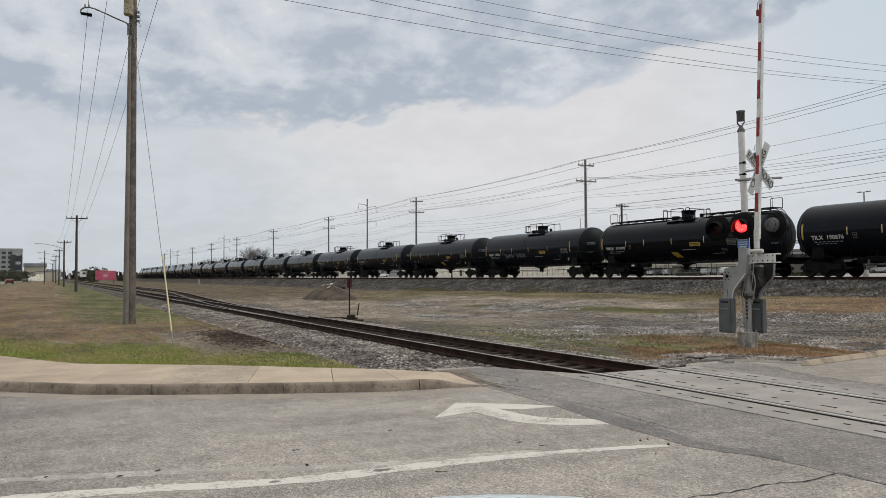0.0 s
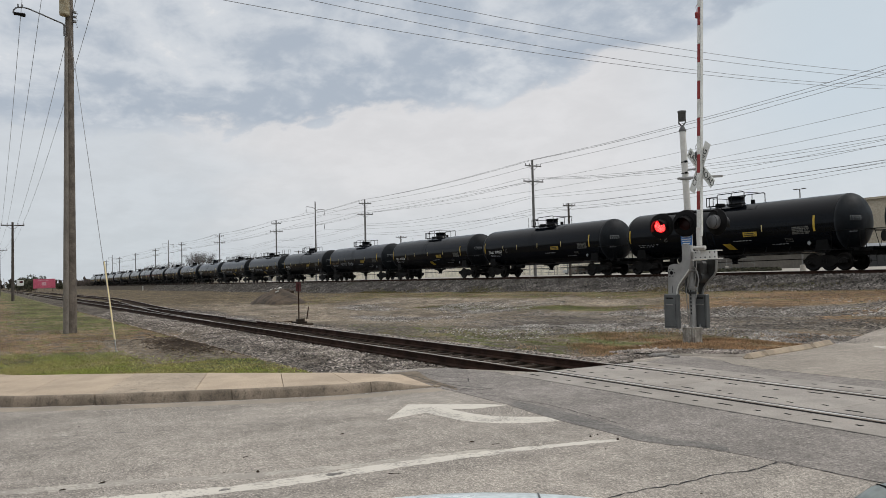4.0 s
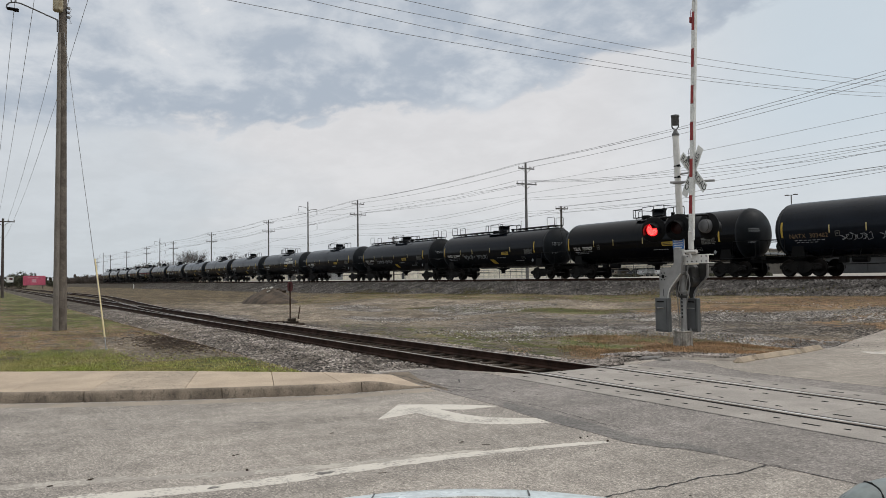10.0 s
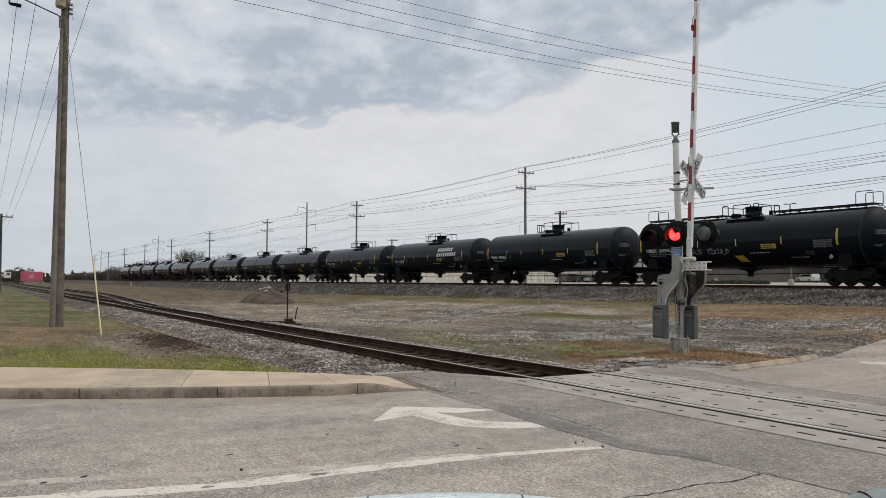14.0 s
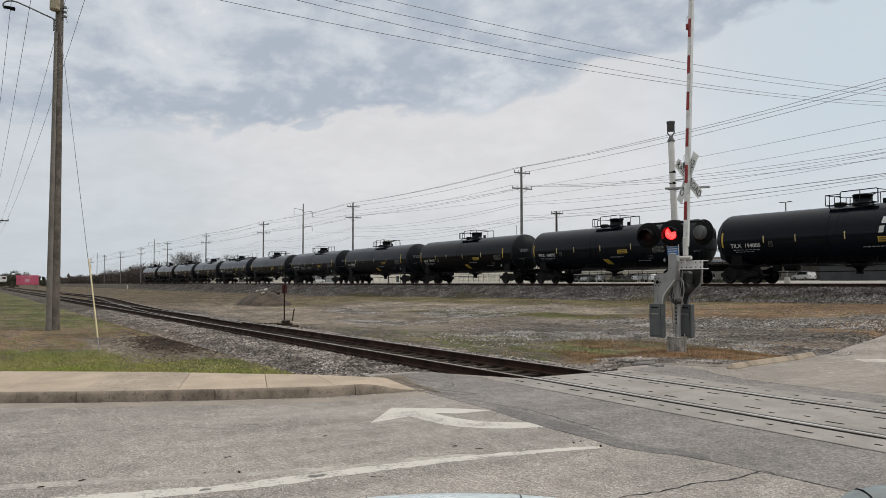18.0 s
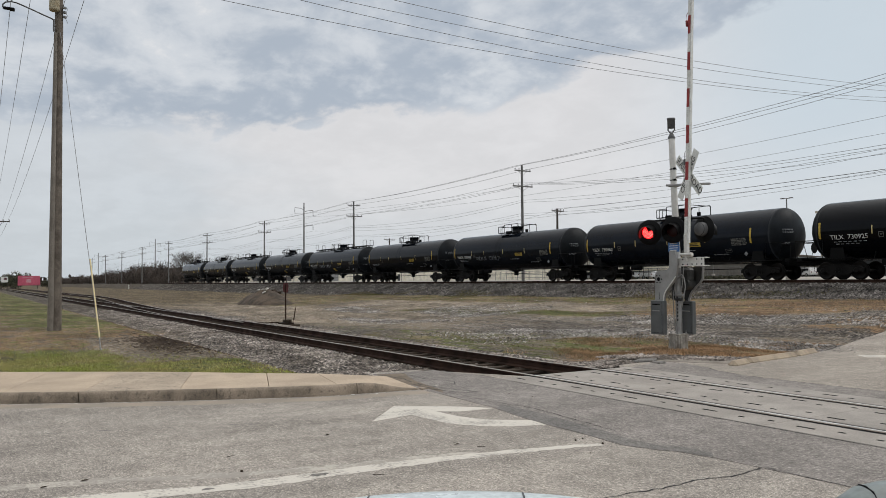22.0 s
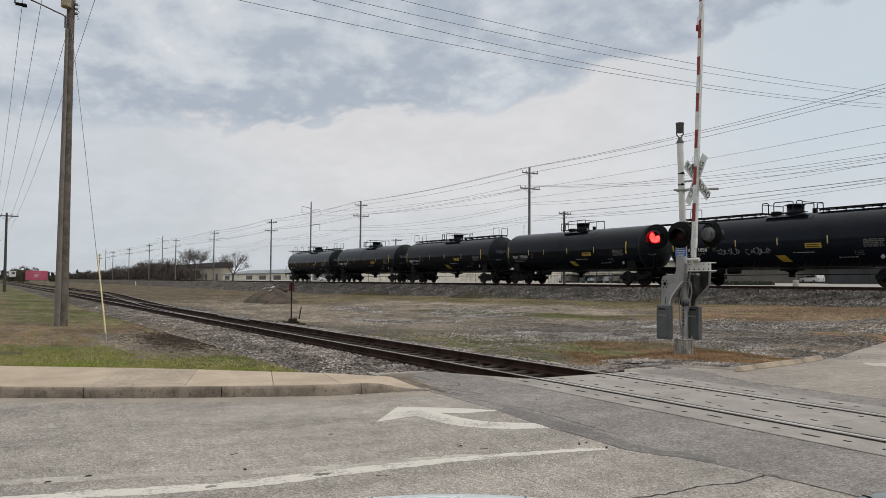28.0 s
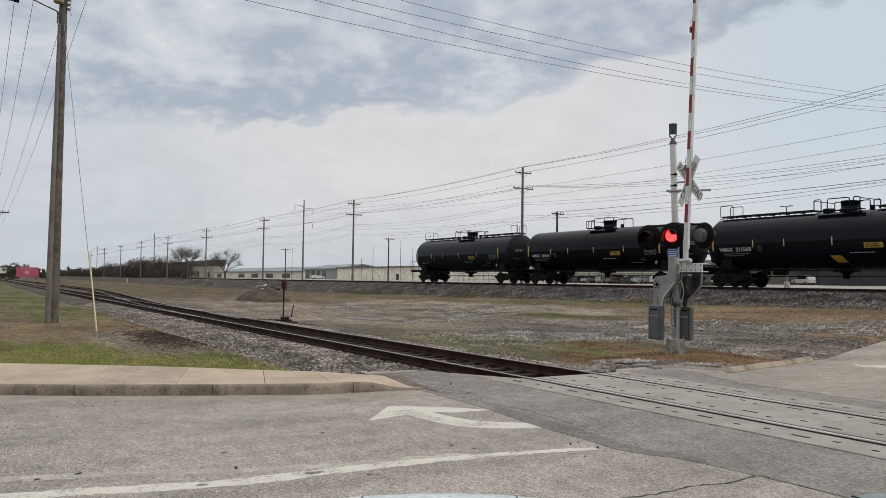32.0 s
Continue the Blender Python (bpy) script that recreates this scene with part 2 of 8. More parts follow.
GROUND = ground_material()
ASPHALT = asphalt("old_asphalt", (0.222, 0.200, 0.176), (0.342, 0.307, 0.268), 0.85)
APRON = asphalt("dusty_asphalt", (0.238, 0.210, 0.180), (0.335, 0.296, 0.253), 0.6)
OVERLAY = asphalt("newer_asphalt", (0.179, 0.162, 0.147), (0.246, 0.222, 0.203), 0.55)
TAR = asphalt("tar_stain", (0.135, 0.126, 0.118), (0.185, 0.172, 0.158), 0.35)
# cracks lie flat; the shade inside the gap is put into this colour
CRACK = material("crack_shade", (0.03, 0.028, 0.026), rough=0.95, bump=0)
PAINT = worn_paint("road_paint", (0.60, 0.558, 0.490), (0.30, 0.275, 0.243), 0.50)
PAINT_FADED = worn_paint("faded_road_paint", (0.475, 0.435, 0.375), (0.295, 0.266, 0.232), 0.435)
CONCRETE = material("sidewalk_concrete", (0.445, 0.352, 0.257), (0.37, 0.293, 0.216), 0.9, scale=1.6, fine=70, bump=0.2, depth=0.004, spread=0.08, dirt=(0.28, 0.225, 0.168))
CONCRETE_STAINED = material("stained_sidewalk_concrete", (0.42, 0.335, 0.25), (0.34, 0.275, 0.208), 0.9, scale=1.6, fine=70, bump=0.2, depth=0.004, dirt=(0.20, 0.175, 0.135), speck=(0.15, 0.13, 0.10))
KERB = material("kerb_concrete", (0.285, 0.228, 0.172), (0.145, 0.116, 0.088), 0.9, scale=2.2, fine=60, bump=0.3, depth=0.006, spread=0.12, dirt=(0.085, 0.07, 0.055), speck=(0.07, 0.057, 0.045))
PANEL = material("crossing_panel_concrete", (0.318, 0.288, 0.256), (0.258, 0.234, 0.208), 0.88, scale=1.5, fine=60, bump=0.2, depth=0.004, spread=0.05, dirt=(0.205, 0.178, 0.150))
RUBBER = material("rubber_seal", (0.004, 0.0038, 0.0036), rough=0.9, bump=0, spec=0.1)
RAIL_SIDE = material("rusted_rail", (0.044, 0.024, 0.017), (0.022, 0.013, 0.010), 0.9, 0.0, scale=2, fine=50, spec=0.12)
# tyre-polished steel; the pale colour also holds its bright sheen
RAIL_SHINE = material("polished_rail_head_sheen", (0.74, 0.72, 0.69), (0.62, 0.60, 0.57), 0.42, 0.35, scale=1, fine=30, bump=0.02)
RAIL_TOP = material("worn_rail_head", (0.34, 0.30, 0.26), (0.24, 0.205, 0.175), 0.42, 0.7, scale=1, fine=30, bump=0.05)
LITTER = material("dark_leaf_litter", (0.07, 0.052, 0.038), (0.038, 0.029, 0.022), 0.95, scale=1.5, fine=30, bump=0.2, spec=0.1)
TIE = material("weathered_tie", (0.055, 0.040, 0.029), (0.032, 0.024, 0.018), 0.95, scale=2, fine=35, bump=0.5, spread=0.25, spec=0.2)
BALLAST = material("ballast_bed", (0.088, 0.079, 0.071), (0.040, 0.036, 0.032), 0.95, scale=0.7, fine=11, bump=1.0, depth=0.08, dirt=(0.062, 0.060, 0.030), spec=0.15)
def darker_stretch(mat, start, end, tone):
    """A darker stretch of paving that sets in raggedly along y."""
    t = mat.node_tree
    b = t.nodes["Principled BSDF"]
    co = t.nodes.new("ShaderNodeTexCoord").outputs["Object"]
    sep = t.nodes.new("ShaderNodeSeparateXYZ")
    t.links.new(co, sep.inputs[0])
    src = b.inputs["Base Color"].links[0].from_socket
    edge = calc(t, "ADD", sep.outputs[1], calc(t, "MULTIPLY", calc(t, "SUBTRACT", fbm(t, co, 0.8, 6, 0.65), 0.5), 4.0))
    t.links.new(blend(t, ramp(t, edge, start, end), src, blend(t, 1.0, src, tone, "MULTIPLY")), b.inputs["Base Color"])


darker_stretch(ASPHALT, 1.8, -1.6, (0.74, 0.74, 0.75))
darker_stretch(CONCRETE, 1.6, -1.8, (0.84, 0.82, 0.80))


def grass_over(mat, near, far, tones):
    """Brown winter grass that takes over a gravel slope between two stretches along the line."""
    t = mat.node_tree
    b = t.nodes["Principled BSDF"]
    co = t.nodes.new("ShaderNodeTexCoord").outputs["Object"]
    sep = t.nodes.new("ShaderNodeSeparateXYZ")
    t.links.new(co, sep.inputs[0])
    src = b.inputs["Base Color"].links[0].from_socket
    patch = calc(t, "ADD", sep.outputs[0], calc(t, "MULTIPLY", calc(t, "SUBTRACT", fbm(t, co, 0.22, 6, 0.65), 0.5), 130.0))
    grass = blend(t, ramp(t, fbm(t, co, 1.6, 7, 0.75), 0.36, 0.64), *tones)
    t.links.new(blend(t, ramp(t, patch, near, far, 0.0, 0.6), src, grass), b.inputs["Base Color"])


grass_over(BALLAST, -70.0, -190.0, ((0.030, 0.026, 0.018), (0.130, 0.104, 0.072)))
STONE = material("ballast_stone", (0.38, 0.335, 0.298), (0.13, 0.110, 0.094), 0.9, scale=1.5, fine=60, bump=0.2, spec=0.3)
DARK_STONE = material("embankment_stone", (0.195, 0.176, 0.161), (0.075, 0.067, 0.060), 0.9, scale=0.8, fine=40, bump=0.2, spec=0.2)
LOT_STONE = material("lot_stone", (0.37, 0.343, 0.316), (0.145, 0.131, 0.118), 0.9, scale=0.8, fine=40, bump=0.2, spec=0.25)
BLACK_PAINT = material("black_tank_paint", (0.0046, 0.0064, 0.0100), (0.0030, 0.0043, 0.0068), 0.14, scale=0.6, fine=8, bump=0.008, spread=0.6, spec=0.14, grain=0.1)
HEAD_PAINT = material("dusty_tank_end_paint", (0.0080, 0.0100, 0.0125), (0.0048, 0.0060, 0.0076), 0.5, scale=1.2, fine=12, bump=0.02, spread=0.5, spec=0.13, dirt=(0.017, 0.018, 0.020))
BLACK_STEEL = material("black_steel", (0.0045, 0.0046, 0.005), (0.003, 0.003, 0.003), 0.5, scale=1.5, fine=20, bump=0.03, spec=0.09)
TRUCK_STEEL = material("oily_truck_steel", (0.007, 0.006, 0.0054), (0.004, 0.0036, 0.0032), 0.65, 0.0, scale=2, fine=18, spec=0.14)
WHEEL_STEEL = material("wheel_steel", (0.010, 0.008, 0.0068), (0.006, 0.005, 0.0045), 0.5, 0.2, scale=3, fine=18, spec=0.2)
WHITE_MARK = material("white_stencil", (0.62, 0.62, 0.60), (0.50, 0.50, 0.48), 0.6, scale=6, bump=0)
DULL_MARK = material("dull_orange_stencil", (0.16, 0.10, 0.045), (0.10, 0.065, 0.03), 0.6, scale=6, bump=0)
GREY_MARK = material("grey_stencil", (0.13, 0.128, 0.115), (0.07, 0.07, 0.065), 0.6, scale=6, bump=0)
SCRAWL = material("sprayed_pale_paint", (0.34, 0.35, 0.36), (0.20, 0.21, 0.22), 0.6, scale=2, bump=0)
PALE_TICK = material("pale_reflective_strip", (0.50, 0.42, 0.19), (0.42, 0.34, 0.15), 0.5, scale=5, bump=0)
YELLOW = material("yellow_reflective", (0.46, 0.31, 0.03), (0.36, 0.24, 0.03), 0.5, scale=5, bump=0)
GALV = material("galvanised_steel", (0.31, 0.305, 0.295), (0.235, 0.23, 0.222), 0.5, 0.3, scale=2, fine=25, bump=0.02, dirt=(0.26, 0.24, 0.21), grain=0.05)
SILVER_PAINT = material("aluminium_paint", (0.66, 0.645, 0.61), (0.56, 0.545, 0.515), 0.5, 0.1, scale=2.5, fine=30, bump=0.02, dirt=(0.40, 0.37, 0.33), grain=0.05)
GREY_BOX = material("grey_box_paint", (0.092, 0.096, 0.097), (0.072, 0.076, 0.077), 0.5, scale=3, bump=0.02, grain=0.06)
SIGNAL_BLACK = material("signal_black", (0.006, 0.006, 0.0065), rough=0.6, bump=0.02, spec=0.12)
VISOR_BLACK = material("visor_black", (0.007, 0.007, 0.007), rough=0.3, bump=0.01, spec=0.15)
# weathered grey, darkened to carry the shade on the far counterweight arm
MOTOR_GREY = material("weathered_shaded_casing", (0.035, 0.034, 0.032), (0.020, 0.020, 0.019), 0.6, scale=4, bump=0.05, dirt=(0.10, 0.094, 0.085))
FOUNDATION = material("stained_cast_base", (0.40, 0.37, 0.325), (0.24, 0.22, 0.19), 0.8, 0.1, scale=5, fine=30, bump=0.1, dirt=(0.13, 0.11, 0.09))
LENS_DARK = material("unlit_red_lens", (0.020, 0.002, 0.002), rough=0.35, bump=0, spec=0.2)
LENS_LIT = glow("lit_red_lens", (0.95, 0.012, 0.018), 1.7)
LENS_CORE = glow("lit_red_diode", (1.0, 0.13, 0.11), 3.0)
WHITE_SIGN = material("white_sign_sheet", (0.70, 0.70, 0.67), (0.60, 0.60, 0.57), 0.5, scale=4, bump=0)
BELL_GREY = material("dark_bell_casting", (0.10, 0.10, 0.10), (0.07, 0.07, 0.07), 0.55, 0.2, scale=8, bump=0.03)
BLACK_INK = material("black_ink", (0.012, 0.012, 0.012), rough=0.6, bump=0)
BLUE_SIGN = material("blue_sign_sheet", (0.045, 0.16, 0.42), rough=0.5, bump=0)
RED_STRIPE = material("red_gate_stripe", (0.27, 0.018, 0.016), (0.21, 0.014, 0.013), 0.45, scale=5, bump=0)
WOOD_POLE = material("weathered_pole_wood", (0.145, 0.12, 0.097), (0.085, 0.07, 0.057), 0.9, scale=3.5, fine=28, bump=0.4, dirt=(0.075, 0.062, 0.05), grain=0.35)
DARK_POLE = material("dark_creosote_pole", (0.075, 0.062, 0.052), (0.05, 0.042, 0.036), 0.9, scale=1.5, fine=20)
GREY_POLE = material("grey_line_pole", (0.17, 0.165, 0.16), (0.12, 0.117, 0.112), 0.85, scale=1.0, fine=15)
WIRE = material("weathered_wire", (0.23, 0.23, 0.235), rough=0.6, metal=0.2, bump=0)
CABLE_GUARD = material("cable_guard_plastic", (0.190, 0.167, 0.141), (0.140, 0.122, 0.102), 0.75, scale=2.5, fine=28, bump=0.1, dirt=(0.13, 0.115, 0.10))
TRANSFORMER = material("rusty_cream_paint", (0.40, 0.355, 0.25), (0.27, 0.215, 0.13), 0.7, scale=4, fine=20, bump=0.05, dirt=(0.14, 0.07, 0.03))
INSULATOR = material("grey_insulator", (0.22, 0.22, 0.225), rough=0.35, bump=0)
YELLOW_GUARD = material("yellow_guy_guard", (0.56, 0.45, 0.23), (0.48, 0.40, 0.24), 0.6, scale=3, bump=0)
GRASS_BLADE = material("lawn_grass", (0.285, 0.318, 0.078), (0.375, 0.338, 0.138), 0.9, scale=0.9, fine=9, bump=0, spec=0.1)
WEED_BLADE = material("low_weed_grass", (0.100, 0.098, 0.040), (0.155, 0.120, 0.060), 0.9, scale=0.5, fine=9, bump=0, spec=0.1)
DRY_BLADE = material("dry_grass", (0.44, 0.278, 0.160), (0.23, 0.150, 0.088), 0.9, scale=1.3, fine=6, bump=0, spec=0.1)
TAN_BLADE = material("winter_grass", (0.25, 0.168, 0.096), (0.15, 0.110, 0.062), 0.9, scale=0.5, fine=9, bump=0, spec=0.1)
BARK = material("bare_branch", (0.085, 0.070, 0.060), (0.052, 0.044, 0.038), 0.9, scale=2, bump=0.2)
TWIG = material("brush_twig", (0.080, 0.061, 0.050), (0.048, 0.038, 0.031), 0.95, scale=0.6, bump=0)
EVERGREEN = material("dark_foliage", (0.045, 0.05, 0.028), (0.07, 0.065, 0.04), 0.9, scale=0.8, bump=0)
PINK = material("pink_banner", (0.50, 0.095, 0.15), (0.42, 0.075, 0.125), 0.7, scale=0.5, fine=4, bump=0.1)
PINK_PALE = material("pale_pink_print", (0.60, 0.32, 0.36), rough=0.7, bump=0)
CREAM_WALL = material("cream_metal_wall", (0.84, 0.775, 0.645), (0.80, 0.735, 0.61), 0.7, scale=0.05, fine=0.6, bump=0)
GREY_WALL = material("grey_wall", (0.34, 0.34, 0.33), (0.29, 0.29, 0.285), 0.8, scale=0.2, fine=2, bump=0)
TAN_WALL = material("tan_stucco", (0.42, 0.37, 0.29), (0.37, 0.325, 0.255), 0.85, scale=0.2, fine=3, bump=0.05)
DARK_GREY_WALL = material("dark_cladding", (0.038, 0.039, 0.041), rough=0.6, scale=0.3, bump=0)
BROWN_ROOF = material("brown_metal_roof", (0.17, 0.145, 0.125), (0.14, 0.12, 0.10), 0.7, scale=0.2, fine=2, bump=0)
DARK_ROOF = material("weathered_dark_roof", (0.075, 0.068, 0.063), (0.06, 0.055, 0.052), 0.8, scale=0.2, fine=2, bump=0)
SHED_DOOR = material("weathered_shed_door", (0.115, 0.108, 0.10), (0.09, 0.085, 0.08), 0.6, scale=0.3, bump=0)
GREY_ROOF = material("grey_metal_roof", (0.24, 0.255, 0.27), rough=0.6, scale=0.2, bump=0)
TAUPE_WALL = material("taupe_cladding", (0.085, 0.077, 0.067), (0.065, 0.06, 0.052), 0.8, scale=0.2, fine=2, bump=0)
CAR_GLASS = material("tinted_car_glass", (0.012, 0.014, 0.016), rough=0.3, bump=0, spec=0.25)
WINDOW_GLASS = material("dark_window_glass", (0.03, 0.035, 0.042), rough=0.12, bump=0)
FENCE_GREY = material("fence_steel", (0.13, 0.13, 0.128), rough=0.6, metal=0.4, bump=0)
WHITE_CAR = material("white_car_paint", (0.72, 0.72, 0.71), rough=0.25, bump=0)
TAN_CAR = material("tan_car_paint", (0.26, 0.22, 0.17), rough=0.3, bump=0)
RED_CAR = material("red_car_paint", (0.10, 0.012, 0.012), rough=0.25, bump=0)
DARK_CAR = material("dark_car_paint", (0.05, 0.055, 0.06), rough=0.25, bump=0)
TYRE = material("tyre_rubber", (0.018, 0.018, 0.018), rough=0.85, bump=0)
CONCRETE_LOT = material("pale_concrete_street", (0.33, 0.305, 0.265), (0.27, 0.25, 0.22), 0.9, scale=0.1, fine=2, bump=0)
DIRT_PILE = material("dirt_heap", (0.092, 0.064, 0.041), (0.040, 0.029, 0.020), 0.95, scale=1.2, fine=9, bump=0.8, depth=0.06)
PALE_RUBBLE = material("broken_concrete", (0.50, 0.48, 0.44), rough=0.9)
RUST_RED = material("red_target_paint", (0.075, 0.014, 0.014), (0.05, 0.012, 0.012), 0.8, scale=5)
CAR_SILVER = material("grey_green_car_paint", (0.20, 0.232, 0.224), (0.165, 0.192, 0.186), 0.35, 0.15, scale=6, fine=40, bump=0.02, dirt=(0.24, 0.25, 0.24))
# one hood in two colours: shading in the dark one, sky sheen in the pale
HOOD_GREY = material("shaded_hood_grey_green", (0.075, 0.09, 0.09), (0.05, 0.062, 0.062), 0.3, 0.1, scale=3, bump=0)
HOOD_SHEEN = material("hood_edge_sky_sheen", (0.56, 0.62, 0.63), (0.52, 0.58, 0.59), 0.28, 0.1, scale=3, bump=0)
LAMP_BACK = material("lamp_back_grey", (0.10, 0.10, 0.102), (0.07, 0.07, 0.072), 0.55, scale=4, bump=0.02, grain=0.08)


# ---- mesh tools ----
class Mesh:
    """Gathers vertices and faces of one part."""

    def __init__(self):
        self.v, self.f, self.s = [], [], []

    def add(self, verts, faces, smooth=False):
        k = len(self.v)
        self.v += [tuple(p) for p in verts]
        self.f += [tuple(k + i for i in f) for f in faces]
        self.s += [smooth] * len(faces)
        return self

    def box(self, c, size, bev=0.0, rot=None):
        """A block, with chamfered edges where bev is given."""
        h = [s / 2 for s in size]
        if bev <= 0:
            pts = [Vector((sx * h[0], sy * h[1], sz * h[2])) for sx in (-1, 1) for sy in (-1, 1) for sz in (-1, 1)]
            faces = [(0, 1, 3, 2), (4, 6, 7, 5), (0, 4, 5, 1), (2, 3, 7, 6), (0, 2, 6, 4), (1, 5, 7, 3)]
        else:
            pts, idx = [], {}
            for sx in (-1, 1):
                for sy in (-1, 1):
                    for sz in (-1, 1):
                        for a in range(3):
                            q = [sx * h[0], sy * h[1], sz * h[2]]
                            for o in range(3):
                                if o != a:
                                    q[o] -= math.copysign(bev, q[o])
                            idx[sx, sy, sz, a] = len(pts)
                            pts.append(Vector(q))
            faces = []
            for a in range(3):
                b, c2 = (a + 1) % 3, (a + 2) % 3
                for s in (-1, 1):
                    ring = []
                    for sb, sc in ((-1, -1), (1, -1), (1, 1), (-1, 1)):
                        k = [0, 0, 0]
                        k[a], k[b], k[c2] = s, sb, sc
                        ring.append(idx[(*k, a)])
                    faces.append(tuple(ring if s > 0 else ring[::-1]))
                for sb in (-1, 1):
                    for sc in (-1, 1):
                        e = []
                        for s, axis in ((-1, b), (1, b), (1, c2), (-1, c2)):
                            k = [0, 0, 0]
                            k[a], k[b], k[c2] = s, sb, sc
                            e.append(idx[(*k, axis)])
                        faces.append(tuple(e if sb * sc > 0 else e[::-1]))
            for sx in (-1, 1):
                for sy in (-1, 1):
                    for sz in (-1, 1):
                        tri = [idx[sx, sy, sz, a] for a in range(3)]
                        faces.append(tuple(tri if sx * sy * sz > 0 else tri[::-1]))
        if rot is not None:
            pts = [rot @ p for p in pts]
        return self.add([p + Vector(c) for p in pts], faces)

    def tube(self, pts, r, n=6, r1=None, caps=True):
        """A round bar along a polyline, tapering from r to r1."""
        pts = [Vector(p) for p in pts]
        r1 = r if r1 is None else r1
        verts, faces, side = [], [], None
        for i, p in enumerate(pts):
            d = (pts[min(i + 1, len(pts) - 1)] - pts[max(i - 1, 0)]).normalized()
            if side is None:
                side = d.orthogonal().normalized()
            else:
                side = (side - d * side.dot(d)).normalized()
            up = d.cross(side)
            rr = r + (r1 - r) * i / max(len(pts) - 1, 1)
            verts += [p + (side * math.cos(2 * math.pi * j / n) + up * math.sin(2 * math.pi * j / n)) * rr for j in range(n)]
        for i in range(len(pts) - 1):
            faces += [(i * n + j, i * n + (j + 1) % n, (i + 1) * n + (j + 1) % n, (i + 1) * n + j) for j in range(n)]
        self.add(verts, faces, True)
        if caps:
            self.add(verts[:n], [tuple(range(n))[::-1]])
            self.add(verts[-n:], [tuple(range(n))])
        return self

    def lathe(self, prof, c=(0, 0, 0), axis="z", n=24, smooth=True):
        """A turned form: profile of (radius, height along the axis)."""
        verts, faces = [], []
        for r, h in prof:
            for j in range(n):
                a = 2 * math.pi * j / n
                u, w = r * math.cos(a), r * math.sin(a)
                q = (u, w, h) if axis == "z" else (h, u, w) if axis == "x" else (w, h, u)
                verts.append(Vector(q) + Vector(c))
        for i in range(len(prof) - 1):
            faces += [(i * n + j, i * n + (j + 1) % n, (i + 1) * n + (j + 1) % n, (i + 1) * n + j) for j in range(n)]
        self.add(verts, faces, smooth)
        self.add(verts[:n], [tuple(range(n))[::-1]])
        self.add(verts[-n:], [tuple(range(n))])
        return self

    def prism(self, poly, lo, hi, at=lambda u, w, h: (u, w, h)):
        """A plate with the outline poly (u, w), from lo to hi along its third axis."""
        n = len(poly)
        verts = [at(u, w, lo) for u, w in poly] + [at(u, w, hi) for u, w in poly]
        faces = [tuple(range(n))[::-1], tuple(range(n, 2 * n))] + [(i, (i + 1) % n, n + (i + 1) % n, n + i) for i in range(n)]
        return self.add(verts, faces)


def part(name, m, mat, parent=None, label=""):
    """Links the gathered mesh as one object, under its thing where one is given."""
    me = bpy.data.meshes.new(name)
    me.from_pydata(m.v, [], m.f)
    me.polygons.foreach_set("use_smooth", m.s)
    me.materials.append(mat)
    me.update()
    ob = new(name, me)
    ob.parent = parent
    return tagged(ob, label) if label else ob


def thing(name, m, label, category, group="", kind=""):
    """An empty at its base that holds the parts of one thing."""
    e = new(name)
    e.empty_display_size = 0.2
    e.matrix_world = m
    return tagged(e, label, category, group, kind)


def lettering(name, words, size, mat, parent, m, depth=0.003, squeeze=1.0):
    """Raised letters in the built-in font, standing in the plane x-y of m."""
    cu = bpy.data.curves.new(name, "FONT")
    cu.body, cu.size, cu.extrude, cu.resolution_u, cu.offset = words, size, depth, 2, size * 0.004
    cu.align_x, cu.align_y = "CENTER", "CENTER"
    tmp = bpy.data.objects.new(name, cu)
    scene.collection.objects.link(tmp)
    bpy.context.view_layer.update()
    me = bpy.data.meshes.new_from_object(tmp)
    bpy.data.objects.remove(tmp)
    me.transform(Matrix.Diagonal((squeeze, 1, 1, 1)))
    me.materials.clear()
    me.materials.append(mat)
    ob = new(name, me)
    ob.parent = parent
    ob.matrix_basis = m
    return ob


def smooth01(a, lo, hi):
    k = min(max((a - lo) / (hi - lo), 0), 1)
    return k * k * (3 - 2 * k)


def lerp_line(pts, k):
    """The point at share k along the corner points."""
    k *= len(pts) - 1
    i = min(int(k), len(pts) - 2)
    f = k - i
    return tuple(a + (b - a) * f for a, b in zip(pts[i], pts[i + 1]))


# ---- ground ----
NEAR_RAIL, FAR_RAIL, MAIN_Y, MAIN_Z = 8.05, 9.55, 39.2, 1.5


FRONT = [(-30, -12), (-21, -6.5), (-15.6, -3), (-13.4, -1.2), (-12.02, 0.35), (-11.45, 1.35), (-10.71, 2.94), (-10.2, 4.2), (-10.02, 5.7)]
BACK = [(-31, -9.2), (-23, -4.2), (-18.4, -1.5), (-16.3, -0.4), (-14.9, 0.42), (-14.15, 1.6), (-13.0, 3.1), (-11.85, 4.4), (-11.0, 5.65)]


def kerb_back(y):
    i = np.interp(y, [p[1] for p in BACK], [p[0] for p in BACK])
    return float(i)


def toe(x):
    return min(max(0.2 + (x + 73) * 0.0075, 0.1), 0.6)


